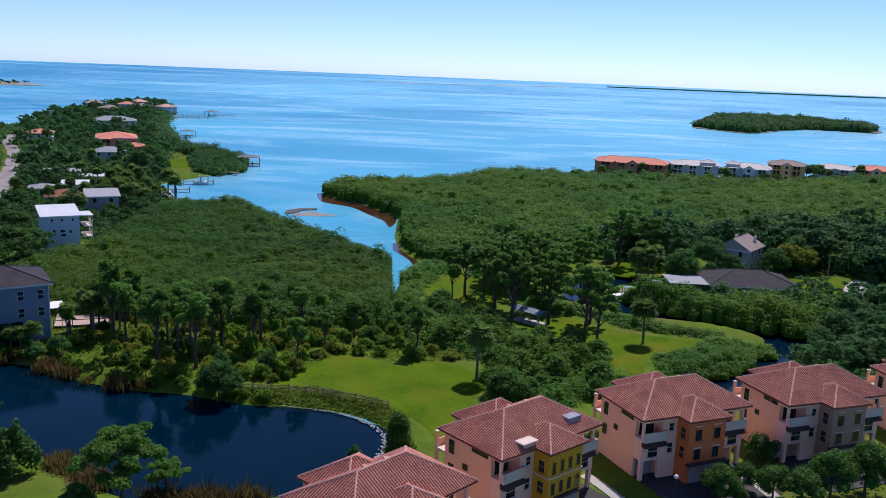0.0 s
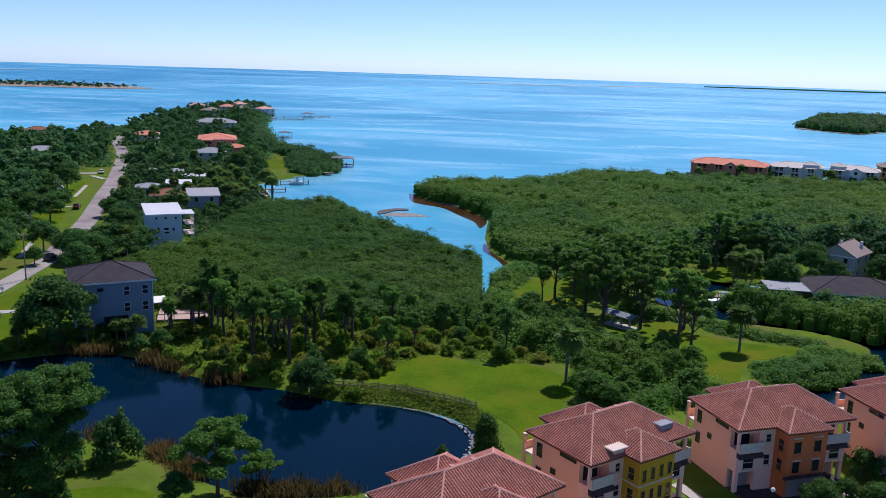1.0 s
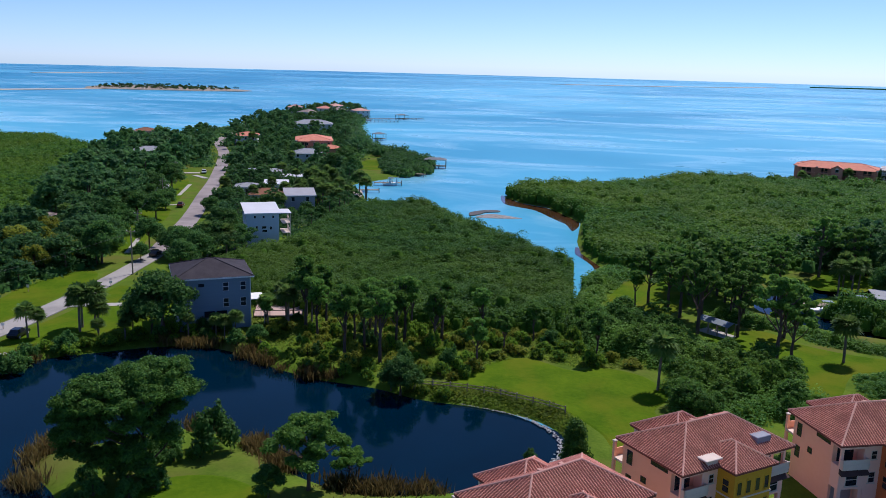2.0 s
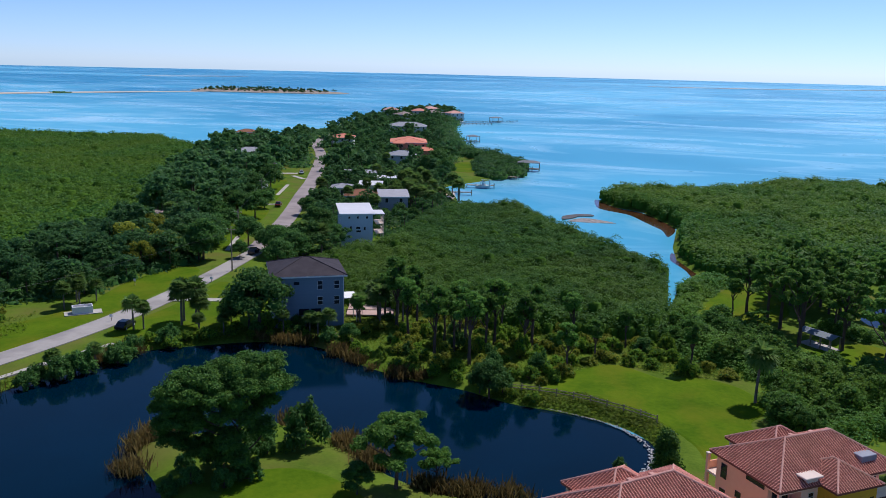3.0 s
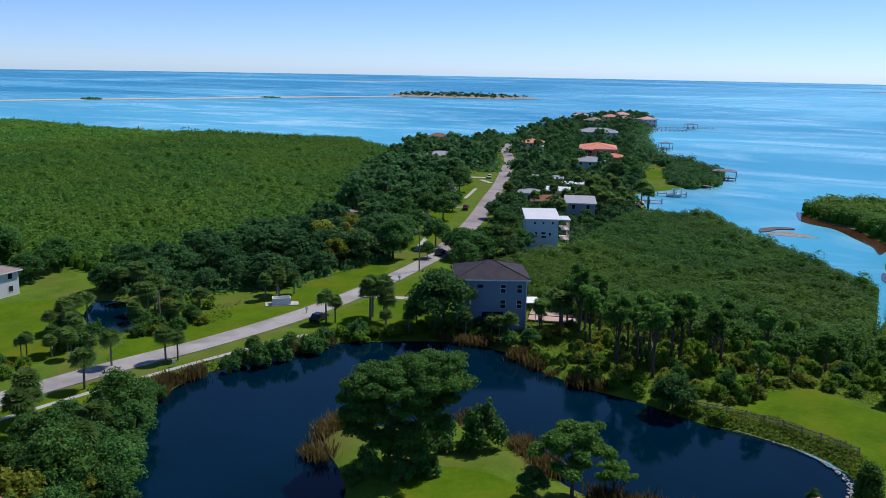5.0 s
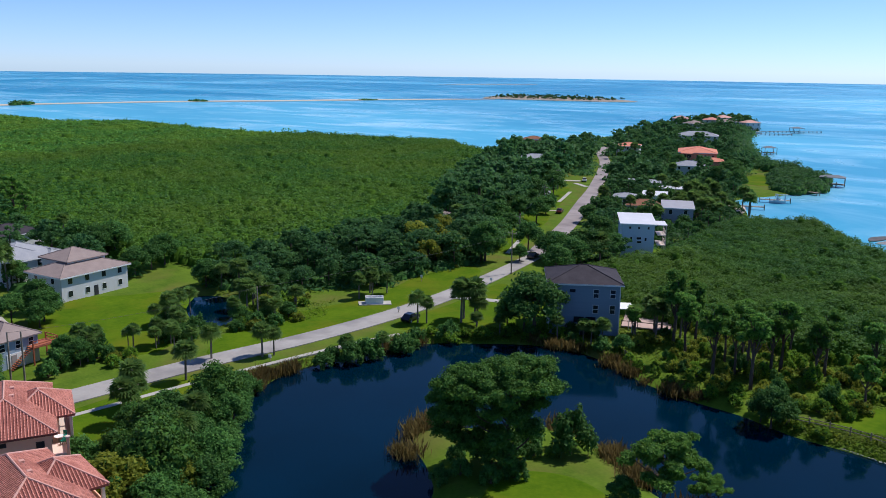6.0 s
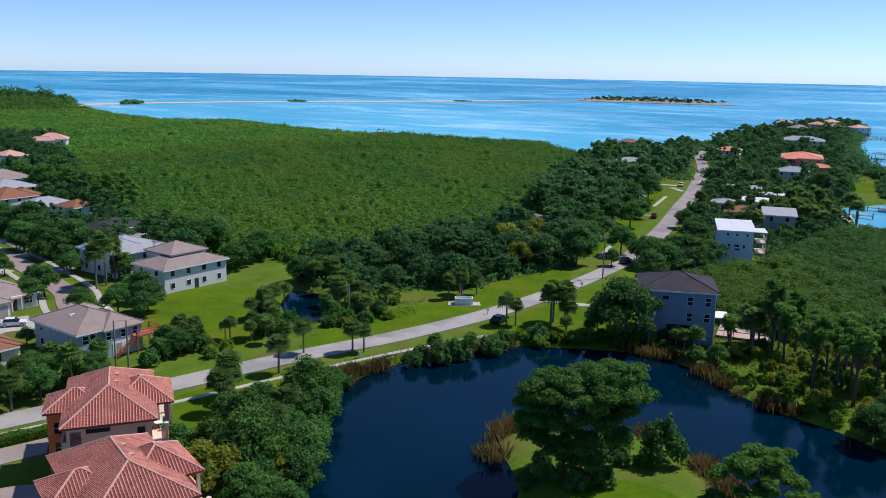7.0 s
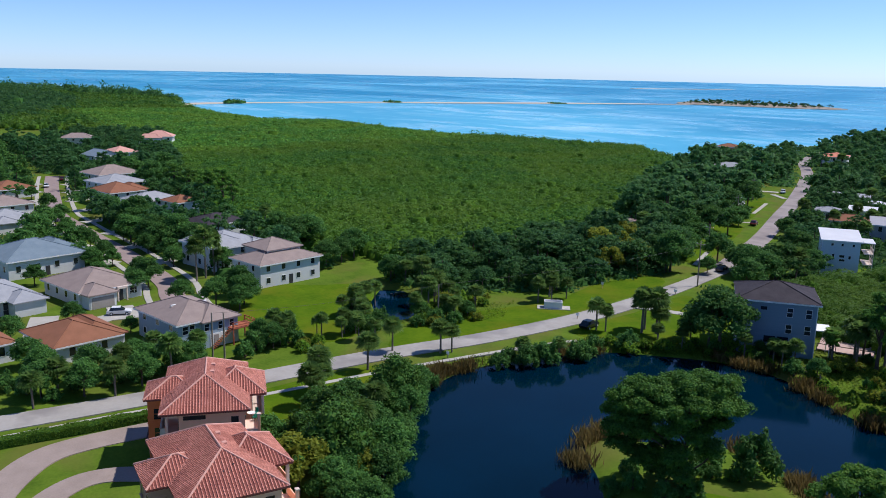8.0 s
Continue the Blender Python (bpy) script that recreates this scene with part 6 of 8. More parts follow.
# along the crown, height, reach, and depth of the umbrella tree's plates
UMBRELLA_PLATES = [(1.8, 13.1, 3.0, 0.5), (-0.8, 12.6, 3.0, 1.0), (-4.6, 11.8, 3.2, 0.3), (3.9, 12.5, 1.7, 1.5), (4.6, 11.0, 1.4, -0.5), (4.2, 9.9, 1.3, 1.5), (-7.0, 10.8, 2.0, -0.5), (-8.1, 8.6, 1.3, 0.6),
                   (1.6, 11.6, 2.6, -2.6), (-3.4, 11.0, 3.0, -2.4), (-5.6, 7.8, 2.2, -2.0), (-2.6, 8.6, 2.4, -1.8), (-8.3, 6.4, 1.1, 0.2), (2.4, 5.2, 1.7, 0.4), (-5.0, 6.0, 2.0, 0.5), (2.8, 8.2, 1.2, 0.8),
                   (-7.4, 4.6, 1.3, -0.6), (-4.6, 4.0, 1.9, -1.6), (-1.6, 5.2, 2.2, -1.6), (-1.0, 3.0, 2.0, -2.2), (0.8, 7.4, 1.8, -1.0), (-5.4, 9.2, 2.4, 1.5),
                   (-2.8, 12.1, 2.6, -0.6), (0.6, 12.0, 2.4, -1.2), (-6.0, 10.2, 2.4, 0.0), (-4.6, 10.6, 2.8, -1.4), (-6.8, 8.8, 2.0, -1.0), (-1.0, 10.4, 2.6, -2.0)]


def tree_proto(name, kind, h, spread, clumps, n_each, size, material, seed):
    """Trunk with limbs, dark inner crown, and leaves. Returns the meshes."""
    g = np.random.default_rng(seed)
    c, r = [], []
    for k in range(clumps):
        a = k * 2.4 + g.uniform(-0.5, 0.5)
        if kind == "pine":
            zz = h * g.uniform(0.62, 0.97)
            rad = spread * g.uniform(0.15, 0.95) * (1.1 - 0.55 * (zz / h))
            s = spread * g.uniform(0.17, 0.32)
            c.append((math.cos(a) * rad, math.sin(a) * rad, zz)), r.append((s, s, s * 0.6))
        elif kind == "plates":  # broad plates of leaves on spreading limbs, hung lower on one side
            pu, pz, pr, depth = UMBRELLA_PLATES[k % len(UMBRELLA_PLATES)]
            rad = pr * math.sqrt(g.uniform(0, 1))
            s = g.uniform(0.7, 1.25)
            c.append((pu + math.cos(a) * rad, math.sin(a) * rad * 1.25 + depth, pz - 0.09 * rad * rad / pr + g.normal(0, 0.22))), r.append((s, s, s * 0.55))
        elif kind == "cone":
            zz = h * (0.12 + 0.84 * (k + 0.5) / clumps)
            rad = spread * (1.0 - zz / h) ** 0.6 * math.sqrt(g.uniform(0.2, 1)) * 0.85
            s = spread * g.uniform(0.24, 0.36)
            c.append((math.cos(a) * rad, math.sin(a) * rad, zz)), r.append((s, s, s * 0.8))
        elif kind == "tier":  # open pine with flat plates of needles
            T = 7
            i = k % T
            b = i * 2.4 + seed
            off = spread * (0.62 - 0.4 * (i / T) ** 2)
            cx, cy, cz = math.cos(b) * off, math.sin(b) * off, h * (0.58 + 0.37 * i / (T - 1))
            rad = spread * 0.46 * math.sqrt(g.uniform(0, 1))
            s = spread * g.uniform(0.13, 0.22)
            c.append((cx + math.cos(a) * rad, cy + math.sin(a) * rad, cz + g.normal(0, 0.02) * h)), r.append((s, s, s * 0.6))
        elif kind == "shrub":
            q = math.sqrt((k + 0.5) / clumps)
            s = spread * g.uniform(0.2, 0.4)
            c.append((math.cos(a) * spread * 0.8 * q, math.sin(a) * spread * 0.8 * q, h * (0.28 + 0.5 * (1 - q * q)) * g.uniform(0.65, 1.25))), r.append((s, s, max(0.25, h * g.uniform(0.2, 0.34))))
        else:
            q = math.sqrt((k + 0.5) / clumps)
            zz = h * (0.82 - 0.38 * q * q + g.uniform(-0.1, 0.08))
            s = spread * g.uniform(0.2, 0.36)
            c.append((math.cos(a) * spread * 0.78 * q, math.sin(a) * spread * 0.75 * q, zz)), r.append((s, s, s * 0.75))
    c, r = np.array(c), np.array(r)
    bm = bmesh.new()
    tr = 0.022 * h + 0.06 if kind != "shrub" else 0.05 * h
    bend = g.normal(0, 0.02, (5, 2)) * h
    pts = [Vector((bend[i][0] * i / 4, bend[i][1] * i / 4, -0.3 + (h * 0.86 + 0.3) * i / 4)) for i in range(5)]
    for i in range(4):
        bar(bm, pts[i], pts[i + 1], tr * (1 - 0.19 * i), tr * (1 - 0.19 * (i + 1)), 7)
    for k in range(min(clumps, 34 if kind == "plates" else 14)):
        q = Vector(c[k])
        s = min(max((q.z / h - 0.28) / 0.86, 0.1), 0.95) * 4
        i = min(int(s), 3)
        o = pts[i].lerp(pts[i + 1], s - i)
        mid = o.lerp(q, 0.55) + Vector((0, 0, -0.03 * h))
        bar(bm, o, mid, tr * 0.42, tr * 0.25, 5)
        bar(bm, mid, q, tr * 0.25, tr * 0.1, 5)
    tm = bpy.data.meshes.new(name + "_trunk")
    bm.to_mesh(tm)
    bm.free()
    tm.materials.append(BARK)
    cm = crown_mesh(name + "_crown", c, r, n_each, size, material, g)
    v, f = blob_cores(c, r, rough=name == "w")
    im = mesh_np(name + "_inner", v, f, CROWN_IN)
    return tm, cm, im


def palm_proto(h, seed, fronds=40, length=1.9):
    g = np.random.default_rng(seed)
    bm = bmesh.new()
    lean = g.normal(0, 0.03, 2) * h
    pts = [Vector((lean[0] * (i / 4) ** 2, lean[1] * (i / 4) ** 2, -0.3 + (h + 0.3) * i / 4)) for i in range(5)]
    for i in range(4):
        bar(bm, pts[i], pts[i + 1], 0.2 - 0.012 * i, 0.2 - 0.012 * (i + 1), 7)
    bar(bm, pts[4] - Vector((0, 0, 0.5)), pts[4] + Vector((0, 0, 0.25)), 0.3, 0.16, 7)
    tm = bpy.data.meshes.new("palm_trunk")
    bm.to_mesh(tm)
    bm.free()
    tm.materials.append(PALMBARK)
    vs, fs = [], []
    top = np.array(pts[4][:]) + (0, 0, 0.1)
    for k in range(fronds):
        a = k * 2.399 + g.uniform(-0.2, 0.2)
        el = math.radians(80 - 108 * (k / fronds) ** 0.85 + g.uniform(-9, 9))
        d = np.array((math.cos(a) * math.cos(el), math.sin(a) * math.cos(el), math.sin(el)))
        sd = np.array((-math.sin(a), math.cos(a), 0.0))
        up = np.cross(d, sd) * -1
        L = length * g.uniform(0.85, 1.15)
        st = top + d * L * 0.42
        # a fan of drooping blades at the end of the stalk
        b = len(vs)
        vs += [top - sd * 0.03, top + sd * 0.03, st + sd * 0.03, st - sd * 0.03]
        fs.append((b, b + 1, b + 2, b + 3))
        for j in range(9):
            f = math.radians(-88 + 22 * j)
            bd = d * math.cos(f) + sd * math.sin(f)
            m1 = st + bd * L * 0.42 + up * 0.05
            tip = st + bd * L * 0.78 + np.array((0, 0, -0.24 * L))
            w = (sd * math.cos(f) - d * math.sin(f)) * 0.17
            b = len(vs)
            vs += [st, m1 + w, tip, m1 - w]
            fs.append((b, b + 1, b + 2, b + 3))
    return tm, mesh_np("palm_crown", np.array(vs), np.array(fs), PALMLEAF)


def plant(kind, x, y, scale=1.0, seed=0, zs=1.0, base=None, turn=None):
    """Sets one tree of a kind at a place."""
    protos, label, cat, nm = KINDS[kind]
    g = np.random.default_rng(abs(int(x * 131 + y * 977)) + seed)
    pr = protos[int(g.integers(len(protos)))]
    z = float(land_height(np.array([x]), np.array([y]))[0]) if base is None else base
    s = scale * (g.uniform(0.9, 1.1) if turn is None else 1.0)
    m = pose(x, y, max(z, 0.05), 0, 0, g.uniform(0, 360) if turn is None else turn) @ Matrix.Diagonal((s, s, s * zs * g.uniform(0.94, 1.06), 1))
    t = thing(nm, m, label, cat, nm + "s")
    t.matrix_basis = m
    part("trunk", pr[0], None, t)
    cr = part("crown", pr[1], None, t)
    if len(pr) > 2:
        part("inner_foliage", pr[2], None, cr)
    return t


KINDS = {
    "pine": ([tree_proto("pine", "pine", 13, 3.5, 28, 120, 0.22, PINELEAF, 11 + i) for i in range(4)], "tall pine with bare trunk and irregular open crown", "tree", "pine_tree"),
    "oak": ([tree_proto("oak", "oak", 8, 4.2, 30, 170, 0.2, OAKLEAF, 31 + i) for i in range(4)], "dark green broadleaf oak with rounded dense crown", "tree", "oak_tree"),
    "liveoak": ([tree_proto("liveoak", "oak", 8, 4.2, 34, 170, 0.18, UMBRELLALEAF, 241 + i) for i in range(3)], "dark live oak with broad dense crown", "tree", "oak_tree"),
    "bigpine": ([tree_proto("bigpine", "tier", 13, 4.2, 35, 130, 0.26, PINELEAF, 171 + i) for i in range(3)], "tall pine with bare trunk and broad flat-topped crown", "tree", "pine_tree"),
    "lime": ([tree_proto("lime", "oak", 7, 3.8, 26, 150, 0.21, LIMELEAF, 71 + i) for i in range(2)], "yellow-green broadleaf tree with rounded crown", "tree", "broadleaf_tree"),
    "shrub": ([tree_proto("shrub", "shrub", 2.6, 2.0, 13, 80, 0.17, SHRUBLEAF, 91 + i) for i in range(4)], "low green rounded shrub in rough grass", "shrub", "shrub"),
    "goldshrub": ([tree_proto("goldshrub", "shrub", 2.4, 2.0, 13, 80, 0.17, LIMELEAF, 191 + i) for i in range(3)], "low yellow-green shrub in rough grass", "shrub", "shrub"),
    "darkshrub": ([tree_proto("darkshrub", "shrub", 3.4, 2.3, 15, 100, 0.19, OAKLEAF, 111 + i) for i in range(3)], "dense dark green bush", "shrub", "bush"),
    "palm": ([palm_proto(5.0, 131 + i) for i in range(4)], "cabbage palm with round head of fan fronds", "palm", "palm_tree"),
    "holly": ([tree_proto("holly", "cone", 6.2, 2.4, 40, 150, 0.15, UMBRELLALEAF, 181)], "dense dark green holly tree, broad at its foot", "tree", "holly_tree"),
    "flatpine": ([tree_proto("flatpine", "tier", 8.4, 4.4, 63, 170, 0.17, PINELEAF, 161)], "flat-topped pine leaning over the pond", "tree", "pine_tree"),
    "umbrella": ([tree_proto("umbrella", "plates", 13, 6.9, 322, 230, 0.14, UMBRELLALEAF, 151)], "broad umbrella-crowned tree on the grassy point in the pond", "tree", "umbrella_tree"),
}


def wild(x, y):
    """Where trees may grow by themselves: off roads, lawns and houses, on land."""
    ok = np.ones(len(x), bool)
    for line, r in ((smooth_line(ROAD, 6), 6.5), (smooth_line(STREET, 6), 7.5)):
        for p in line:
            ok &= np.hypot(x - p[0], y - p[1]) > r
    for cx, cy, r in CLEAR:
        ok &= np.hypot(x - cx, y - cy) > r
    for p in LAWNS:
        ok &= edge_dist(p, x, y) < -1.0
    return ok


def arrays(me):
    v = np.empty(len(me.vertices) * 3)
    me.vertices.foreach_get("co", v)
    n = len(me.polygons[0].vertices)
    f = np.empty(len(me.loops), int)
    me.loops.foreach_get("vertex_index", f)
    return v.reshape(-1, 3), f.reshape(-1, n)


def rod_arrays(h, r, n=5):
    a = np.arange(n) * 2 * math.pi / n
    ring = np.stack([np.cos(a), np.sin(a), a * 0], 1)
    v = np.concatenate([ring * r + (0, 0, -0.4), ring * r * 0.5 + (0, 0, h)])
    return v, np.array([(i, (i + 1) % n, n + (i + 1) % n, n + i) for i in range(n)])


WOODKIND = []


def woods(name, poly, pitch, h0, h1, label, seed, flat=0.3, leaves=None):
    """A wood of many single crowns, each on its trunk, of different heights."""
    if not WOODKIND:
        for c1, c2, nl, sz in ((26, 32, 46, 0.33), (22, 28, 36, 0.4), (13, 16, 30, 0.6)):  # near, middle, far
            WOODKIND.append([[arrays(me) for me in tree_proto("w", "oak", 9, 4.6, c1, nl, sz, WOODLEAF, 401 + i)[1:]] for i in range(5)]
                            + [[arrays(me) for me in tree_proto("w", "tier", 10, 4.4, c2, int(nl * 0.7), sz, WOODLEAF, 421 + i)[1:]] for i in range(3)])
    g = np.random.default_rng(seed)
    x, y, d = scatter(poly, pitch, seed)
    k = wild(x, y) & ((land_height(x, y) > 0.6) | (np.hypot(x, y) > 900))
    x, y = x[k], y[k]
    lists = {q: [[], [], 0] for q in ("leaf", "in", "rod")}
    zz = np.maximum(land_height(x, y), 0.2)
    for i in range(len(x)):
        h = g.uniform(h0, h1)
        lod = WOODKIND[int(np.digitize(math.hypot(x[i], y[i]), (225, 330)))]
        kind = lod[int(g.integers(5, 8))] if g.uniform() < flat else lod[int(g.integers(5))]
        w = min(h / 9.5, pitch / 4.6) * g.uniform(0.9, 1.25)
        b = g.uniform(0, 6.28)
        R = np.array(((math.cos(b) * w, -math.sin(b) * w, 0), (math.sin(b) * w, math.cos(b) * w, 0), (0, 0, h / 9.5)))
        for q, (v, f) in (("leaf", kind[0]), ("in", kind[1]), ("rod", rod_arrays(8.0, 0.24))):
            L = lists[q]
            L[0].append(v @ R.T + (x[i], y[i], zz[i]))
            L[1].append(f + L[2])
            L[2] += len(v)
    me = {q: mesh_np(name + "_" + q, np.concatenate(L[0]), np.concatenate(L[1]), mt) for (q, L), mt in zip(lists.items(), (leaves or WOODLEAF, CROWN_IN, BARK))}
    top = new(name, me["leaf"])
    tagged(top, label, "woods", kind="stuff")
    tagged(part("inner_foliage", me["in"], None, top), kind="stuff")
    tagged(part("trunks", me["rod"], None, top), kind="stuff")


def canopy(name, poly, h, pitch, leaf_n, leaf_s, material, inner, label, category, seed, edge=2.5, up=0.7, rough=0.1, free=False):
    """A closed wood: many domed crowns of leaves over dark hearts, lower towards the edge."""
    g = np.random.default_rng(seed)
    x, y, d = scatter(poly, pitch, seed)
    if free:
        k = wild(x, y)
        x, y, d = x[k], y[k], d[k]
    n = len(x)
    rim = 0.55 if name == "mangrove_hedge" else 0.8
    hh = h * (rim + (1 - rim) * np.clip(d / edge, 0, 1)) * g.uniform(1 - rough, 1 + rough, n)
    hh *= 1 + 0.12 * np.sin(x * 0.06 + 1.3) * np.sin(y * 0.05) + 0.07 * np.sin(x * 0.31 + y * 0.2) * np.sin(y * 0.23 - x * 0.11 + 2)
    lump = np.zeros(n)  # tufts of some metres, and a few higher bushes
    for k in range(9):
        b, wl = g.uniform(0, math.pi), g.uniform(6.5, 17) * max(1.0, pitch / 2.5)
        lump += np.sin((x * math.cos(b) + y * math.sin(b)) * 6.283 / wl + g.uniform(0, 6.28))
    hh *= 1 + (0.028 if pitch < 2.5 else 0.02) * lump + 0.3 * (g.uniform(0, 1, n) < 0.03)
    rr = pitch * g.uniform(0.72, 1.0, n)
    rz = np.where((d < pitch * 1.1) | free, hh * 0.46, np.minimum(rr * 0.75, hh * 0.45))
    c = np.stack([x, y, hh - rz], 1)
    rad = np.stack([rr, rr, rz], 1)
    p, nrm = blob_shell(c, rad, leaf_n, g, 0.8)
    v, f = leaf_tris(p, nrm, leaf_s * 1.25, g, up * 0.7, 0.65)
    top = new(name, mesh_np(name, v, f, material))
    tagged(top, label, category, kind="stuff")
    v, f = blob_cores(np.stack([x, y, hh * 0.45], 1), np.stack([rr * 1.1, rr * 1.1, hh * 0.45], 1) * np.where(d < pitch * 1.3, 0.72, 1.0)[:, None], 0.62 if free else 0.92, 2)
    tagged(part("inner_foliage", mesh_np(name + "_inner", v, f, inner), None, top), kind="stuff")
    return top


M_LEFT = [(-8, 150), (-8.5, 166), (-11, 174), (-13, 204), (-22, 214), (-36, 230), (-50, 250), (-65, 275), (-78, 272), (-88, 262), (-89, 245), (-86, 222), (-84, 202), (-90, 188), (-90, 168), (-80, 153), (-62, 150), (-48, 150), (-36, 147)]
M_RIGHT = [(-46, 320), (-37, 306), (-27, 299), (-19, 283), (-13, 272), (-12, 244), (-11, 228), (-4, 212), (6, 203), (24, 208), (38, 216), (46, 232), (60, 246), (105, 246), (150, 260), (235, 285), (300, 330), (300, 425), (228, 430), (178, 412), (150, 390), (112, 394), (64, 392), (46, 397), (25, 394), (3, 366), (-20, 345), (-42, 335)]
M_WEST_NEAR = [(-163, 124), (-160, 150), (-163, 190), (-178, 230), (-208, 290), (-228, 340), (-262, 392), (-289, 406), (-300, 409), (-326, 436), (-355, 430), (-389, 420), (-430, 402), (-430, 178), (-300, 130), (-250, 117), (-200, 112)]
M_WEST_FAR = [(-410, 172), (-410, 409), (-452, 393), (-520, 385), (-608, 398), (-659, 349), (-728, 355), (-830, 370), (-830, 250), (-600, 200)]
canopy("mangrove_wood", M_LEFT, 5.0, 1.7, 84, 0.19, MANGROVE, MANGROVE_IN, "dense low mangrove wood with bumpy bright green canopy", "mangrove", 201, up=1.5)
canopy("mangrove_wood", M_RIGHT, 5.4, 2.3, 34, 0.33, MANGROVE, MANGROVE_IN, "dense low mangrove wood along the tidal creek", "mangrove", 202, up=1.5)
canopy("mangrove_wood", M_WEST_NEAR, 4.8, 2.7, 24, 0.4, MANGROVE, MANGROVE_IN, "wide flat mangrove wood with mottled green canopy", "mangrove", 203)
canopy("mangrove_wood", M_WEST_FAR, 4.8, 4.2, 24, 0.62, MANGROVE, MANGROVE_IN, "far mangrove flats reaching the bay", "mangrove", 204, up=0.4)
canopy("mangrove_hedge", [(8, 116), (7, 126), (8, 134), (2, 139), (-5, 141), (-9, 150), (-9, 163), (0, 167), (10, 163), (14, 151), (19, 146), (27, 141), (27, 133), (30, 127), (34, 121), (30, 116), (22, 119), (14, 114)], 3.4, 1.7, 70, 0.18, MANGROVE, MANGROVE_IN, "thick mangrove scrub between two lawns", "mangrove", 211, up=1.5, free=True)
canopy("mangrove_hedge", [(30, 164), (35, 158), (42, 154.5), (51, 152), (54, 156), (42, 161), (33, 168), (27, 172), (20, 176), (16, 170), (24, 164)], 2.6, 1.4, 80, 0.165, MANGROVE, MANGROVE_IN, "clipped mangrove hedge along the creek", "mangrove", 212, up=1.5)
canopy("mangrove_hedge", [(37, 141), (45, 145), (53, 148), (57, 146), (52, 138), (46, 133), (41, 131), (36, 134)], 3.0, 1.4, 80, 0.165, MANGROVE, MANGROVE_IN, "clipped mangrove hedge beside a lawn", "mangrove", 213, up=1.5)
canopy("mangrove_hedge", [(-9, 166), (-8.5, 182), (-9, 196), (-4, 208), (4, 202), (-1, 192), (-4, 180), (-4, 168)], 3.0, 1.5, 70, 0.19, MANGROVE, MANGROVE_IN, "low mangrove hedge at the creek bend", "mangrove", 214, up=1.5)
canopy("mangrove_hedge", [(41, 173), (48, 169), (56, 164), (63, 159.5), (70, 157), (79, 160), (80, 171), (69, 177), (57, 178.5), (47, 180.5), (40, 182)], 5.6, 1.9, 76, 0.2, MANGROVE, MANGROVE_IN, "tall mangroves on the far creek bank", "mangrove", 215, up=1.2, rough=0.3)
woods("scrub_trees", [(9, 118), (8, 127), (9, 134), (3, 140), (-4, 142), (-8, 150), (-8, 162), (2, 166), (10, 161), (13, 150), (19, 145), (26, 140), (26, 132), (29, 126), (31, 121), (24, 120), (15, 117)], 4.6, 3.4, 5.8, "mangrove and buttonwood scrub between two lawns", 217, flat=0.1, leaves=MANGROVE)
woods("pine_grove", [(10, 166), (14, 178), (11, 192), (15, 203), (27, 204), (30, 190), (26, 178), (21, 167)], 6.0, 8, 13.5, "grove of tall dark pines behind the creek lawn", 219, flat=0.8, leaves=PINELEAF)
canopy("mangrove_hedge", [(45, 148), (50, 153.5), (56, 152.5), (60.5, 149), (58.5, 143.5), (53, 146), (49, 147)], 2.6, 1.4, 80, 0.165, MANGROVE, MANGROVE_IN, "mangrove hedge closing the end of a lawn", "mangrove", 227, up=1.5)
# woods
WOOD = [(40, 214), (50, 232), (62, 246), (105, 248), (150, 262), (240, 290), (300, 260), (180, 190), (130, 190), (105, 205), (98, 215), (84, 214), (72, 228), (64, 228), (60, 206)]
canopy("undergrowth", WOOD, 6.0, 4.1, 80, 0.36, WOODLEAF, CROWN_IN, "dark green undergrowth below the trees", "woods", 220, free=True, rough=0.3, up=0.3)
woods("oak_wood", WOOD, 7.2, 8, 13, "dark oak and pine wood behind the creek houses", 220, flat=0.15)
WOOD = [(58, 173), (74, 167), (73, 154), (65, 145), (58, 134), (57, 128), (75, 132), (100, 138), (160, 165), (150, 195), (104, 186), (84, 184), (72, 178), (58, 179)]
canopy("undergrowth", WOOD, 3.1, 3.6, 46, 0.42, WOODLEAF, CROWN_IN, "dark green undergrowth below the trees", "woods", 221, free=True, rough=0.22, up=0.3)
woods("oak_wood", WOOD, 5.0, 4.0, 6.5, "dense dark creekside wood", 221)
WOOD = [(-134, 116), (-128, 127), (-120, 137), (-118, 152), (-118, 168), (-126, 186), (-136, 206), (-150, 216), (-164, 200), (-160, 160), (-163, 126), (-150, 112)]
canopy("undergrowth", WOOD, 2.9, 3.2, 46, 0.36, WOODLEAF, CROWN_IN, "dark green undergrowth below the trees", "woods", 222, free=True, rough=0.3, up=0.3)
woods("oak_wood", WOOD, 6.2, 4.5, 9.5, "dark roadside oak wood at the edge of mangroves", 222)
WOOD = [(-138, 218), (-152, 250), (-166, 282), (-184, 322), (-200, 362), (-232, 430), (-262, 402), (-236, 348), (-212, 296), (-184, 240), (-162, 210)]
canopy("undergrowth", WOOD, 3.6, 5.0, 46, 0.52, WOODLEAF, CROWN_IN, "dark green undergrowth below the trees", "woods", 223, free=True, rough=0.3, up=0.3)
woods("oak_wood", WOOD, 8.8, 8.5, 13.5, "dark oak wood beside the point road", 223, flat=0.15)
WOOD = [(-112, 200), (-104, 190), (-92, 184), (-86, 196), (-84, 225), (-90, 262), (-96, 290), (-108, 310), (-112, 340), (-124, 350), (-180, 345), (-160, 300), (-140, 256), (-124, 218)]
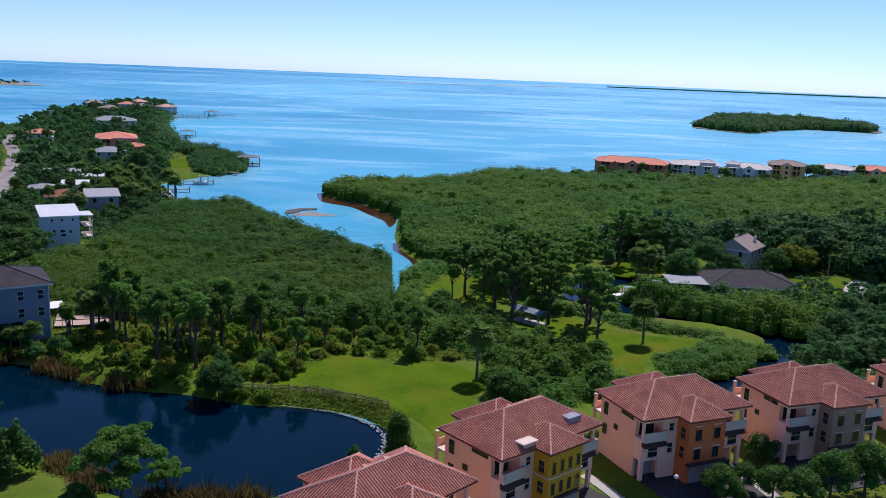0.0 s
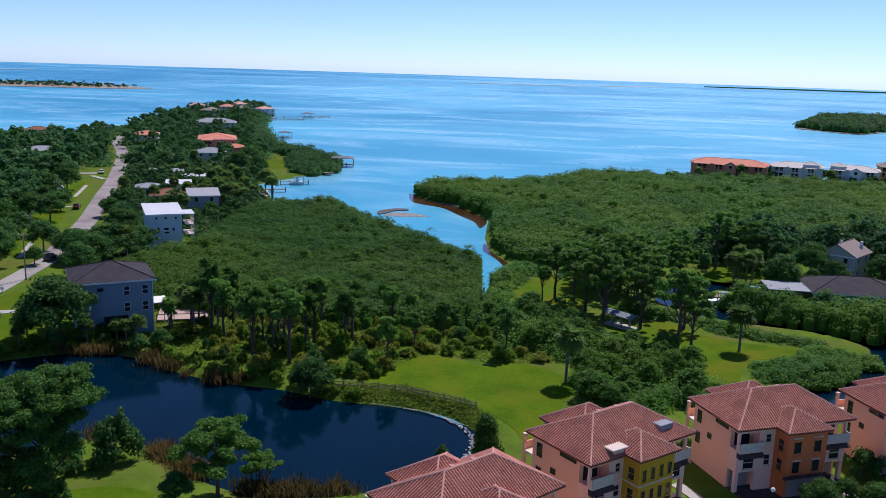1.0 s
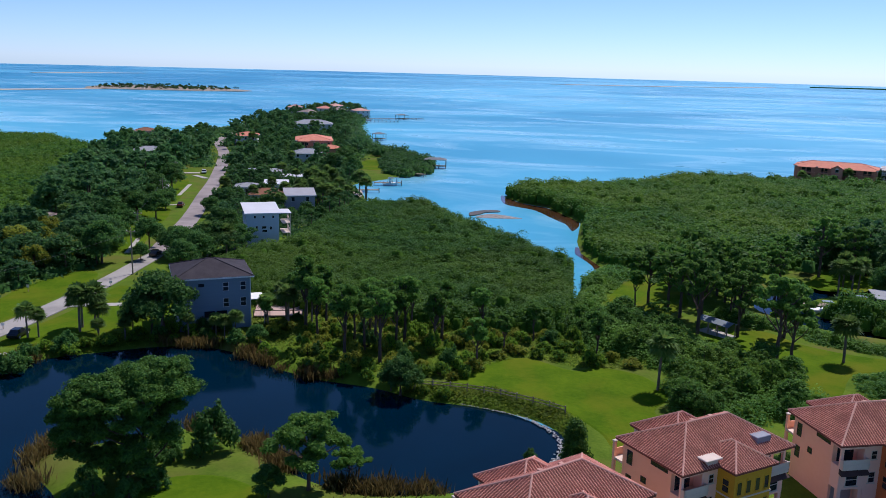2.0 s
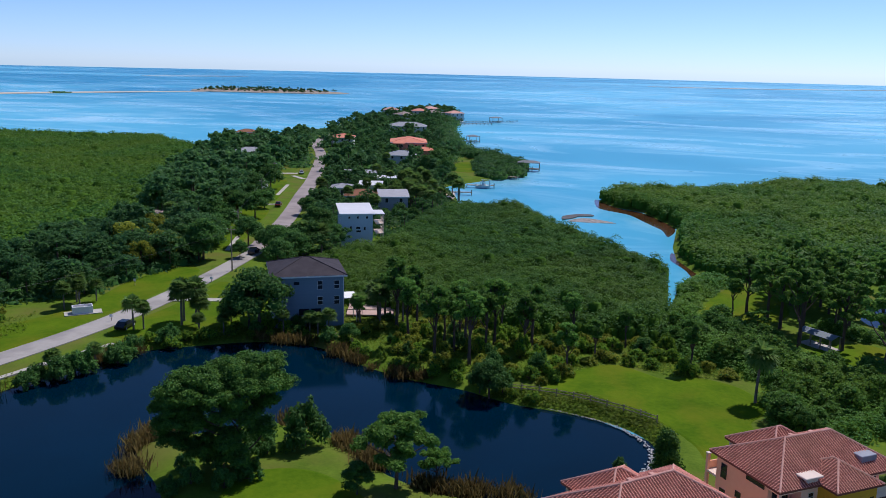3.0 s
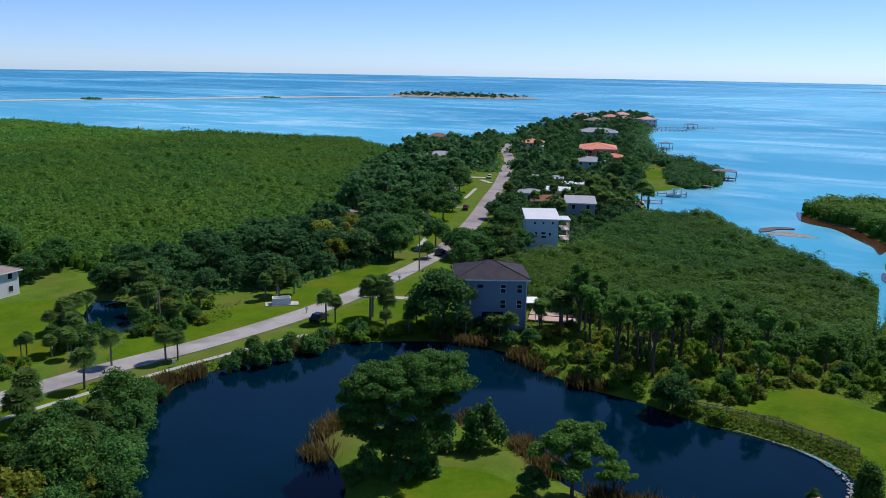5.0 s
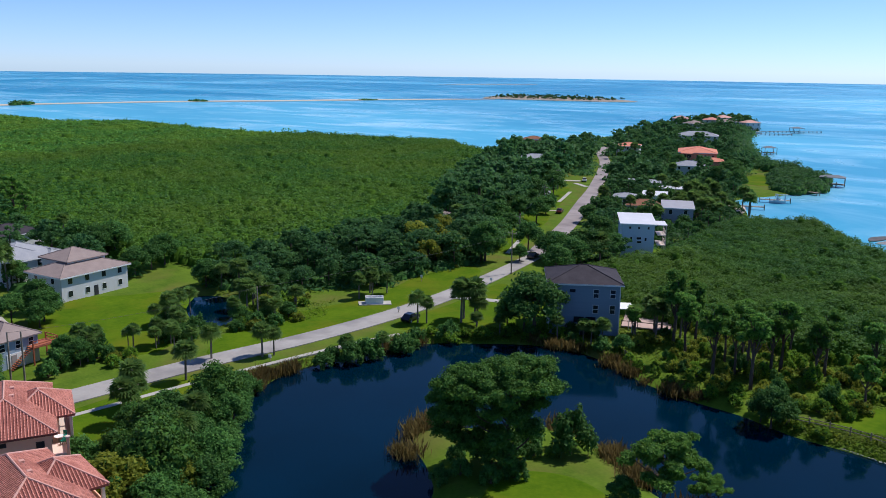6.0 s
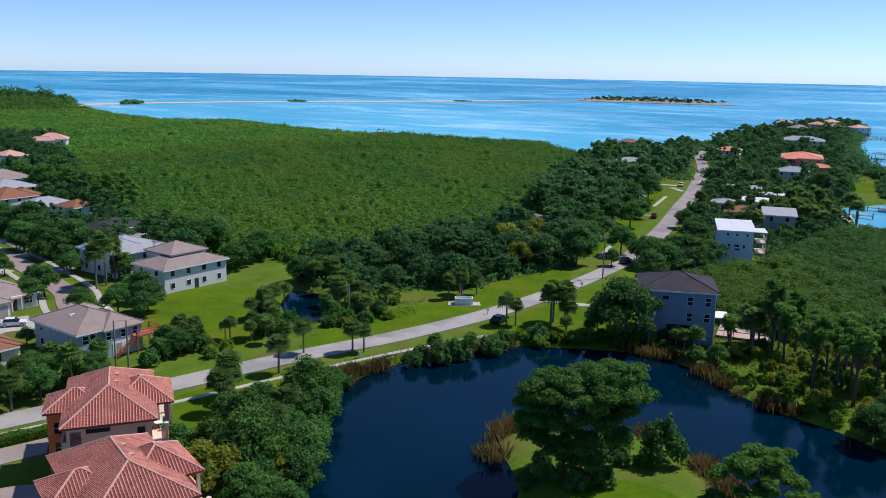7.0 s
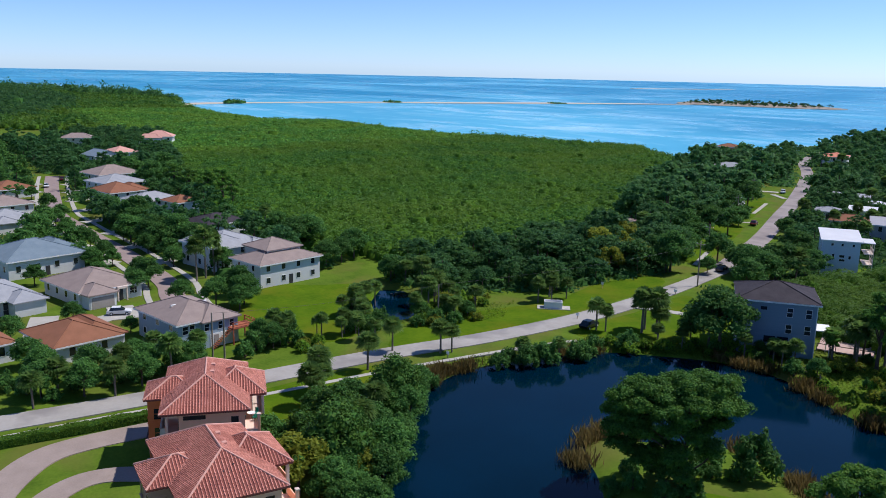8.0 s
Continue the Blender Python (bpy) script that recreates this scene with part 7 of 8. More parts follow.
canopy("undergrowth", WOOD, 2.2, 4.0, 46, 0.46, WOODLEAF, CROWN_IN, "dark green undergrowth below the trees", "woods", 224, free=True, rough=0.3, up=0.3)
woods("oak_wood", WOOD, 9.0, 4.5, 7.5, "dark garden trees among the point houses", 224)
WOOD = [(-114, 345), (-126, 372), (-134, 410), (-138, 440), (-142, 460), (-162, 512), (-198, 612), (-234, 728), (-262, 822), (-292, 850), (-322, 808), (-310, 700), (-288, 605), (-274, 520), (-268, 450), (-262, 412), (-232, 430), (-190, 345)]
canopy("undergrowth", WOOD, 2.9, 5.9, 46, 0.62, WOODLEAF, CROWN_IN, "dark green undergrowth below the trees", "woods", 208, free=True, rough=0.3, up=0.3)
woods("peninsula_wood", WOOD, 12.0, 5, 10, "dark green trees among the houses on the point", 208)
WOOD = [(-166, 108), (-200, 112), (-250, 118), (-300, 130), (-420, 176), (-480, 190), (-520, 215), (-560, 190), (-520, 120), (-380, 104), (-300, 92), (-240, 84), (-200, 82), (-176, 84)]
canopy("undergrowth", WOOD, 3.6, 5.0, 46, 0.50, WOODLEAF, CROWN_IN, "dark green undergrowth below the trees", "woods", 225, free=True, rough=0.35, up=0.3)
woods("oak_wood", WOOD, 7.5, 5.5, 9.5, "garden trees behind the side street houses", 225)
WOOD = [(-190, 66), (-250, 68), (-300, 76), (-400, 98), (-520, 118), (-700, 120), (-700, 20), (-300, 20), (-215, 40)]
canopy("undergrowth", WOOD, 2.7, 6.3, 46, 0.60, WOODLEAF, CROWN_IN, "dark green undergrowth below the trees", "woods", 226, free=True, rough=0.35, up=0.3)
woods("oak_wood", WOOD, 9.5, 5, 8.5, "garden trees among roofs", 226, leaves=OAKLEAF)
canopy("far_wood", [(-830, 250), (-830, 372), (-890, 383), (-955, 405), (-1010, 436), (-1160, 450), (-1300, 405), (-1500, 300), (-1500, 120), (-700, 120), (-560, 200)], 6.0, 8, 30, 1.1, MANGROVE, MANGROVE_IN, "far green woods and mangroves behind houses", "woods", 205, free=True, rough=0.35, up=0.4)
canopy("far_wood", [(-1010, 436), (-1160, 450), (-1300, 405), (-1500, 300), (-1500, 190), (-1280, 345), (-1130, 405)], 11, 9, 40, 1.2, WOODLEAF, CROWN_IN, "dark band of trees along the far shore", "woods", 228, free=True, rough=0.4, up=0.4)
canopy("far_wood", [(-700, 150), (-730, 196), (-860, 262), (-1000, 312), (-1250, 330), (-1500, 190), (-1500, 60), (-900, 60)], 9, 9, 40, 1.1, WOODLEAF, CROWN_IN, "dark far woods behind the houses", "woods", 229, free=True, rough=0.4, up=0.4)
canopy("island_mangrove", [(254, 890), (262, 854), (286, 820), (337, 884), (381, 928), (415, 922), (446, 910), (474, 965), (469, 1055), (445, 1120), (406, 1128), (332, 1080)], 8, 7, 50, 0.95, WOODLEAF, CROWN_IN, "dark mangrove island in the bay", "mangrove", 206)
woods("islet_trees", [(-822, 1188), (-705, 1208), (-618, 1250), (-622, 1292), (-740, 1372), (-872, 1342)], 13, 3.2, 6.5, "scattered small trees on the sandy islet", 207)

canopy("mangrove_hedge", [(-122.9, 410.1), (-129.0, 440.6), (-114.1, 438.3), (-97.8, 420.3), (-88.0, 371.9), (-94.9, 357.6), (-105.1, 358.4), (-113.1, 378.5)], 3.6, 2.4, 46, 0.34, WOODLEAF, CROWN_IN, "dark mangrove fringe round the green point", "mangrove", 216, up=0.8, rough=0.35)
canopy("shore_bushes", [(-113, 440), (-140, 457), (-165, 510), (-201, 611), (-237, 728), (-263, 828), (-275, 826), (-250, 726), (-214, 610), (-178, 510), (-152, 458), (-140, 440), (-128, 425)], 5.5, 3.6, 40, 0.5, WOODLEAF, CROWN_IN, "dark bushes along the point's shore", "bushes", 218, up=0.6, rough=0.35, free=True)
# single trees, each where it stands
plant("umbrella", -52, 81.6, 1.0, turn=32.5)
plant("darkshrub", -47.9, 89.6, 1.45, zs=1.3)
plant("holly", -4.4, 98.0, 0.92)
plant("flatpine", -33.0, 83.5, 1.0)
plant("flatpine", -29.5, 87.5, 0.55)
for kind, x, y, h in (
        # dark bushes under the umbrella tree: some real, some added for its dark shade
        ("oak", -36.5, 80.5, 5.0), ("darkshrub", -55, 76, 3.2), ("darkshrub", -58, 79, 3.0), ("darkshrub", -51, 76.5, 3.4), ("darkshrub", -49.5, 79.5, 3.6), ("darkshrub", -71.6, 132.3, 3.4), ("shrub", -75.6, 131, 3.0), ("shrub", -73.5, 131.4, 3.2), ("palm", -69.5, 132.8, 4.4), ("darkshrub", -68.3, 134.2, 3.2), ("shrub", -77.8, 130.6, 3.0), ("shrub", -70.5, 131.2, 2.6),
        ("liveoak", 32.8, 90.6, 5.2), ("liveoak", 36.4, 93.2, 4.6), ("liveoak", 39, 91, 5.8),
        ("darkshrub", -54, 80.5, 4.2), ("darkshrub", -52.5, 88, 3.4), ("darkshrub", -51, 86, 2.8), ("shrub", -49.2, 87.2, 2.2), ("darkshrub", -54.5, 86.5, 3.2), ("darkshrub", -52.5, 84.5, 3.0), ("shrub", -58.5, 86, 2.0), ("darkshrub", -57, 83.5, 3.0), ("darkshrub", -56.5, 74, 3.0),
        ("liveoak", 9.5, 118.5, 5.2), ("liveoak", 12, 116.5, 4.6), ("palm", 6, 126.4, 8.5), ("palm", 36.7, 148.5, 7.4), ("pine", 25.5, 145, 14.5), ("pine", 28, 146, 13.6),
        ("pine", -3.6, 137, 9.0), ("pine", 2.3, 173, 8.5), ("pine", 8.9, 174.4, 14.5), ("pine", 13.6, 157, 14.8), ("pine", 20.7, 158, 13.0), ("pine", 5, 176, 13), ("pine", 23, 170, 13), ("pine", 29, 160, 12),
        ("pine", 31, 186, 13), ("pine", 25, 182, 13), ("pine", 34, 200, 14), ("pine", 45, 214, 15), ("pine", 52, 213, 14), ("palm", 46, 198, 8), ("palm", 49, 199, 8.5), ("palm", 51, 202, 8), ("palm", 48, 203, 9),
        ("palm", -98.4, 59.5, 6.4), ("palm", -103, 64, 6.7), ("palm", -105.8, 74.6, 7.1), ("palm", -110.8, 83.2, 5.7), ("palm", -105.3, 89.2, 6.0), ("palm", -104.5, 91, 5.2), ("palm", -100.3, 63, 5.6),
        ("liveoak", -91, 69, 8.6), ("oak", -92, 62, 7.0), ("liveoak", -78.5, 51, 10), ("liveoak", -83.5, 50, 8.6), ("oak", -73.5, 47, 7.0), ("liveoak", -86, 56, 8.0), ("oak", -95, 76, 5.5), ("lime", -77, 45, 8.5), ("oak", -88, 47, 6.5), ("oak", -94, 58, 5.5), ("palm", -84, 58.5, 6.0), ("palm", -88.5, 63.5, 5.5), ("oak", -93, 74, 5), ("liveoak", -88.2, 65.5, 6.5), ("oak", -85, 61, 6), ("oak", -80, 56, 6.5), ("darkshrub", -95.5, 79, 3.6), ("oak", -70.5, 46.5, 6), ("lime", -75.5, 51.5, 6),
        ("palm", -91.9, 126.2, 8.0), ("palm", -90, 128, 8.4), ("palm", -93, 128.5, 7.4), ("palm", -88.5, 126.5, 6.0), ("palm", -98, 120.7, 6.2), ("palm", -96.5, 121.5, 5.6), ("darkshrub", -93.7, 98, 5.0), ("darkshrub", -93, 102, 4.6), ("darkshrub", -96, 94, 3.6), ("oak", -77.5, 129, 13.2), ("oak", -84, 130, 6.0), ("bigpine", -80, 129.5, 10),
        ("darkshrub", -89, 119, 3.6), ("darkshrub", -92, 113, 4.0), ("palm", -86, 123, 4.4), ("palm", -82, 124.5, 4.6), ("palm", -73, 129.5, 4.6), ("darkshrub", -70, 129.5, 3.0), ("darkshrub", -63.5, 128.5, 3.6), ("palm", -66.5, 130, 4.8), ("oak", -60, 129, 4.6),
        ("oak", -159, 67, 6.5), ("oak", -176, 65, 6.8), ("oak", -171, 62.5, 6.2), ("oak", -151, 76.5, 7.4), ("oak", -153, 71.5, 6.4), ("oak", -148, 74, 6.0), ("palm", -176, 80, 11), ("palm", -174, 77, 10), ("palm", -178, 83, 10),
        ("palm", -128, 70.5, 5.6), ("palm", -126, 72, 5.2), ("oak", -124, 68, 5.0), ("oak", -127, 67, 5.6), ("shrub", -121, 75, 3.0), ("palm", -124, 77.5, 5.0), ("palm", -119, 82, 4.8), ("palm", -117, 84, 4.6),
        ("palm", -127, 88, 5.0), ("palm", -124, 98.5, 5.2), ("palm", -133, 91, 5.6), ("palm", -128, 105, 6.5), ("palm", -131, 109, 6.5), ("palm", -140, 113, 6.5), ("palm", -146, 113, 6.5), ("oak", -123, 99, 4.6), ("oak", -120, 103, 4.4), ("lime", -124, 106, 5.0), ("oak", -118.5, 107, 4.4), ("oak", -150, 112, 6.5), ("palm", -137, 96, 5.5), ("palm", -134, 112, 6),
        ("palm", -118, 126, 5.4), ("palm", -117, 129, 5.6), ("palm", -119.5, 131, 6.0), ("palm", -116.5, 133, 5.2), ("lime", -137, 176, 8), ("lime", -143, 186, 8), ("lime", -134, 162, 7),
        ("oak", -121.5, 52, 6.4), ("oak", -124.5, 46, 7.0), ("oak", -120, 44, 6.0), ("oak", -126, 39, 6.6), ("oak", -121, 36, 6.4), ("palm", -118.5, 39.5, 5.6), ("palm", -121, 49, 6.4), ("oak", -124, 31, 6.6), ("palm", -120.5, 29, 6), ("palm", -125, 55, 6), ("oak", -130, 33, 6.5), ("oak", -128, 46, 5.6), ("palm", -123, 33, 6.5),
        ("oak", -117, 190, 9), ("oak", -107, 190, 7), ("oak", -104, 183, 8), ("oak", -101, 190, 8), ("oak", -112, 178, 5.5), ("palm", -99, 186, 8), ("palm", -95, 188, 8),
        ("oak", -239.9, 88.4, 11), ("oak", -213.8, 83.5, 10), ("oak", -255.1, 87.7, 8.5), ("oak", -174.8, 66.5, 8), ("oak", -157.9, 79.0, 7.5), ("oak", -178.9, 85.5, 6.5), ("palm", -178.7, 84.2, 6), ("oak", -198.8, 62.8, 6), ("oak", -205.8, 62.1, 6), ("oak", -191.6, 111.8, 10), ("oak", -191.9, 116.5, 10), ("oak", -202.9, 113.1, 9), ("oak", -169.6, 107.5, 7.5), ("oak", -171.9, 113.3, 7), ("oak", -174.6, 118.8, 8), ("bigpine", -265.3, 127.9, 14), ("bigpine", -263.5, 121.7, 13), ("bigpine", -282.1, 123.2, 14), ("bigpine", -295.9, 123.9, 13), ("oak", -312.3, 122.4, 13), ("oak", -336.7, 123.4, 12), ("oak", -329.2, 134.1, 13), ("bigpine", -254.3, 125.9, 13), ("palm", -217.6, 117.4, 8), ("oak", -127.0, 70.1, 5.5), ("darkshrub", -124.9, 71.4, 5), ("palm", -126.6, 68.5, 4.5), ("palm", -124.8, 69.8, 5),
        ("darkshrub", -96.3, 96.6, 3.6), ("palm", -95.7, 99.2, 4.6), ("darkshrub", -93.9, 101, 4.4), ("palm", -92.4, 104.5, 4.4), ("darkshrub", -90.8, 107.6, 4.6), ("palm", -138.5, 99.4, 6), ("palm", -133, 107.2, 5.6), ("darkshrub", -119.8, 96, 3.6), ("goldshrub", -118, 98.4, 3.2), ("darkshrub", -117.2, 102.5, 3.6), ("goldshrub", -120.5, 108.9, 3.6), ("palm", -123.7, 82.1, 4.8), ("palm", -122.5, 83.7, 4.4), ("shrub", -87.4, 117.1, 3.4), ("shrub", -86.6, 120, 3.2), ("palm", -119, 104, 5), ("goldshrub", -116, 107, 2.8),
        ("oak", -125.1, 363.1, 12), ("oak", -102.5, 314.5, 9), ("oak", -124.4, 348.8, 10), ("oak", -115.6, 344.9, 9), ("oak", -133.4, 392.9, 10), ("palm", -109.2, 289.6, 9), ("palm", -109.2, 297.5, 10), ("palm", -109.4, 284.8, 11), ("palm", -104.7, 290.9, 9), ("palm", -104.8, 281.5, 10), ("palm", -109.1, 278.5, 11),
        ("oak", -119.0, 171.1, 9), ("oak", -125.6, 174.9, 8), ("oak", -137.6, 227.6, 9), ("oak", -142.7, 225.7, 9), ("oak", -150.4, 228.9, 9), ("oak", -145.9, 218.0, 8.5), ("lime", -125.1, 166.8, 8), ("lime", -125.4, 158.3, 7), ("lime", -139.4, 170.4, 8), ("oak", -144.3, 244.7, 8), ("oak", -107.2, 186.8, 9), ("oak", -98.4, 186.0, 10), ("oak", -97.8, 178.9, 9), ("oak", -107.6, 210.9, 9), ("oak", -125.5, 239.0, 8), ("oak", -127.2, 253.1, 8), ("oak", -95.1, 193.6, 9),
        ("darkshrub", -129.9, 27.8, 4.2), ("darkshrub", -126.5, 29.7, 3.6), ("darkshrub", -121.8, 32, 3.2), ("darkshrub", -124, 36, 3.8), ("darkshrub", -123.2, 40.9, 3.4), ("darkshrub", -122.7, 44.4, 3.8), ("darkshrub", -123.8, 47.4, 3.6), ("darkshrub", -125.5, 51.4, 4.2), ("palm", -127, 49, 5.6), ("palm", -125.5, 43, 5.4),
        ("darkshrub", -122.6, 62, 3.6), ("darkshrub", -124.6, 65, 4.4), ("darkshrub", -122.9, 72.3, 3.4), ("palm", -97.8, 60.1, 5.5),
        ("darkshrub", -91.5, 110, 4.2), ("darkshrub", -89.1, 117.6, 3.8), ("shrub", -84.3, 122, 3.2), ("shrub", -81, 127, 3.0), ("darkshrub", -77.8, 128.2, 3.2), ("palm", -68.4, 130.6, 4.2), ("palm", -64.9, 130.9, 5.0), ("darkshrub", -64.4, 129.6, 3.2), ("shrub", -60.5, 128, 2.6), ("palm", -58.3, 147.3, 7.5), ("palm", -61, 144, 7.0), ("palm", -58.9, 140, 6.8), ("palm", -56, 144, 7.2), ("palm", -62.5, 139, 6.4), ("shrub", -63.5, 136, 2.4),
        ("liveoak", 46, 92, 6.8), ("liveoak", 50.5, 93, 6.8), ("liveoak", 41.5, 89.5, 6.0), ("liveoak", 34.5, 90, 3.6), ("liveoak", 38, 86, 4.2), ("darkshrub", 41.3, 101.6, 4.2), ("liveoak", 57, 97, 5), ("darkshrub", 20.5, 104.5, 3.0), ("darkshrub", -10, 100, 2.5)):
    if kind == "pine" and h > 11.5:
        kind = "bigpine"
    h0 = {"pine": 13, "bigpine": 13, "oak": 7.6, "liveoak": 7.6, "lime": 6.6, "palm": 5.6, "shrub": 2.8, "goldshrub": 2.6, "darkshrub": 3.6}[kind]
    ps = min(max((h - 1) / h0, 0.68), 1.15) if kind == "palm" else 1.0
    plant(kind, x, y, ps if kind == "palm" else (h - 1) / h0, zs=(h - 1) / h0 / ps if kind == "palm" else 1.0)
for x, y, h in ((-200, 84, 6), (-206, 68, 6), (-214, 84.5, 5.5), (-222, 70, 6), (-232, 86.5, 6), (-244, 71, 5.5), (-252, 89, 6), (-266, 76, 6), (-276, 91, 5.5), (-286, 78, 6), (-296, 95, 6), (-312, 80, 6), (-322, 101, 6), (-336, 85, 6), (-352, 108, 6), (-366, 92, 6), (-380, 114, 6), (-394, 98, 6),
                (-190, 78.5, 6.5), (-183, 68, 6), (-196, 80, 6.5), (-208, 79.5, 6), (-226, 80, 5), (-150, 66, 5), (-146, 52, 4.5), (-158, 46, 5), (-186, 60, 6), (-190, 48, 6), (-152, 34, 5.5), (-138, 33, 6), (-132, 40, 5), (-160, 30, 6), (-170, 30, 6)):
    plant("oak", x, y, (h - 1) / 7.6)
for x, y, h, kind in ((-81, 61.5, 6.5, "oak"), (-77, 57.5, 7.5, "oak"), (-73.5, 54, 6.5, "oak"), (-69.5, 49.5, 6, "oak"), (-87, 67.5, 7, "oak"), (-89.5, 70.5, 6, "oak"), (-92.5, 73, 5, "oak"), (-83.5, 63, 5, "darkshrub"), (-75, 50, 7, "oak"),
                      (-71.5, 51.5, 4.5, "darkshrub"), (-79, 59, 4.5, "darkshrub"), (-85, 65.5, 4.5, "darkshrub"), (-66.5, 46, 4.5, "darkshrub"), (-90, 66.5, 6.5, "oak")):
    plant(kind, x, y, (h - 1) / (7.6 if kind == "oak" else 3.6))
for x, y, h, kind in ((-223, 80.8, 9, "oak"), (-209, 82.4, 8.5, "oak"), (-210, 88, 10, "oak"), (-248, 87.4, 9, "oak"), (-204, 90, 8, "oak"), (-222, 68.5, 7, "oak"), (-256, 71.5, 7, "oak"), (-264, 70.5, 7, "oak"), (-199, 67.5, 5, "oak"), (-235, 86, 8.5, "oak"), (-244, 62.5, 6, "oak"),
                      (-238, 69, 6.5, "oak"), (-126.3, 78, 4.2, "palm"), (-122, 80.5, 4.6, "palm"), (-125, 87.5, 5, "palm"), (-132.5, 87.5, 5, "palm"), (-129, 90, 4.6, "palm"), (-127.5, 85.5, 3.6, "darkshrub"), (-123.8, 84, 3.4, "darkshrub"), (-130, 87, 3.4, "darkshrub"),
                      (-121.5, 86.5, 3.4, "darkshrub"), (-121.5, 72.5, 2.8, "goldshrub"), (-118.5, 73.5, 2.6, "goldshrub"), (-119.5, 71, 3.0, "shrub"), (-126, 91.5, 4, "darkshrub"), (-110.8, 187.8, 7, "oak"), (-118.8, 172.7, 10, "oak"), (-126.5, 189.5, 9.5, "oak"), (-145, 230, 10, "oak"), (-156.5, 256.5, 11, "oak"), (-96.6, 169.6, 8, "oak"), (-87.4, 157, 6.5, "oak"), (-150, 246, 8, "oak"), (-164, 283, 10, "oak"), (-133, 206, 9, "oak")):
    plant(kind, x, y, (h - 1) / {"oak": 7.6, "palm": 5.6, "darkshrub": 3.6, "shrub": 2.8, "goldshrub": 2.6}[kind])
gp = np.random.default_rng(62)
for poly, pitch in (([(-121, 93), (-116.5, 103), (-121, 116), (-127, 120), (-130, 112), (-125.5, 101)], 2.9), ([(-135, 91), (-132, 94), (-124.5, 91), (-120, 87.5), (-126, 84), (-131, 86)], 2.7), ([(-151, 111), (-146, 116), (-138, 114), (-132, 110), (-134, 116), (-142, 121), (-152, 119)], 3.2)):
    x, y, d = scatter(poly, pitch, 63)
    for px, py in zip(x, y):
        if edge_dist(SMALLPOND, np.array([px]), np.array([py]))[0] < -0.4:
            q = gp.uniform()
            plant("palm" if q < 0.25 else "darkshrub" if q < 0.6 else "shrub" if q < 0.85 else "goldshrub", px, py, gp.uniform(0.55, 0.85))
for x, y, h in ((70, 204, 8), (66, 209, 9), (82, 208, 8), (60, 213, 9), (90, 216, 9), (56, 196, 9), (64, 200, 5)):
    plant("oak", x, y, (h - 1) / 7.6)
plant("lime", 87, 212, 1.25)
plant("lime", 92, 214, 1.1)
gv = np.random.default_rng(61)
for k in range(46):  # garden trees and palms before the bay houses
    px = 60 + 176 * (k + gv.uniform(0, 1)) / 46
    py = float(np.interp(px, [60, 100, 150, 180, 240], [392, 397, 393, 415, 434])) + gv.uniform(-2, 2)
    plant("palm" if k % 5 == 2 else "oak" if k % 3 == 0 else "darkshrub", px, py, gv.uniform(0.5, 0.75) if k % 3 == 0 else gv.uniform(0.9, 1.3))
for px, py in ((105, 409), (107, 412), (131, 409), (155, 420), (182, 434), (187, 438), (191, 440), (214, 452)):
    plant("oak", px, py, gv.uniform(0.8, 1.05))
for k, (hx, hy) in enumerate(POINT_FRONTS):  # garden bushes before the point houses
    gs = np.random.default_rng(700 + k)
    d = math.hypot(hx, hy)
    for j in range(6):
        back, side = gs.uniform(7, 12), gs.uniform(-8, 8)
        px, py = hx - hx / d * back - hy / d * side, hy - hy / d * back + hx / d * side
        if min(np.hypot(*(smooth_line(ROAD, 4) - (px, py)).T)) > 4.5:
            plant("palm" if j == 0 else "darkshrub", px, py, gs.uniform(0.7, 1.25))
for k in range(22):  # palms and garden trees on the point
    a1 = np.random.default_rng(900 + k).uniform(0, 1, 3)
    plant("palm", -112 + 20 * a1[0], 262 + 40 * a1[1], 1.2)
canopy("sandbar_trees", [(-970, 478), (-982, 476), (-986, 500), (-974, 502)], 5, 7, 16, 1.4, OAKLEAF, CROWN_IN, "small dark clump of trees on the sandbar", "trees", 231)
canopy("sandbar_trees", [(-952, 700), (-962, 700), (-954, 728), (-944, 726)], 3, 7, 14, 1.4, OAKLEAF, CROWN_IN, "small dark clump of trees on the sandbar", "trees", 232)
canopy("sandbar_trees", [(-868, 940), (-878, 940), (-870, 966), (-860, 964)], 2.2, 7, 14, 1.4, OAKLEAF, CROWN_IN, "small dark clump of trees on the sandbar", "trees", 233)


def reed_proto(seed):
    g = np.random.default_rng(seed)
    vs, fs = [], []
    for k in range(120):
        p = np.array((*(g.normal(0, 0.7, 2)), 0.0))
        d = np.array((*(g.normal(0, 0.3, 2)), 1.0)) * g.uniform(0.6, 1.8)
        sd = g.normal(0, 1, 3) * (1, 1, 0)
        sd = sd / np.linalg.norm(sd) * 0.035
        b = len(vs)
        vs += [p - sd, p + sd, p + d * 0.6 + sd, p + d + (g.normal(0, 0.15), g.normal(0, 0.15), 0)]
        fs.append((b, b + 1, b + 2, b + 3))
    return np.array(vs), np.array(fs)


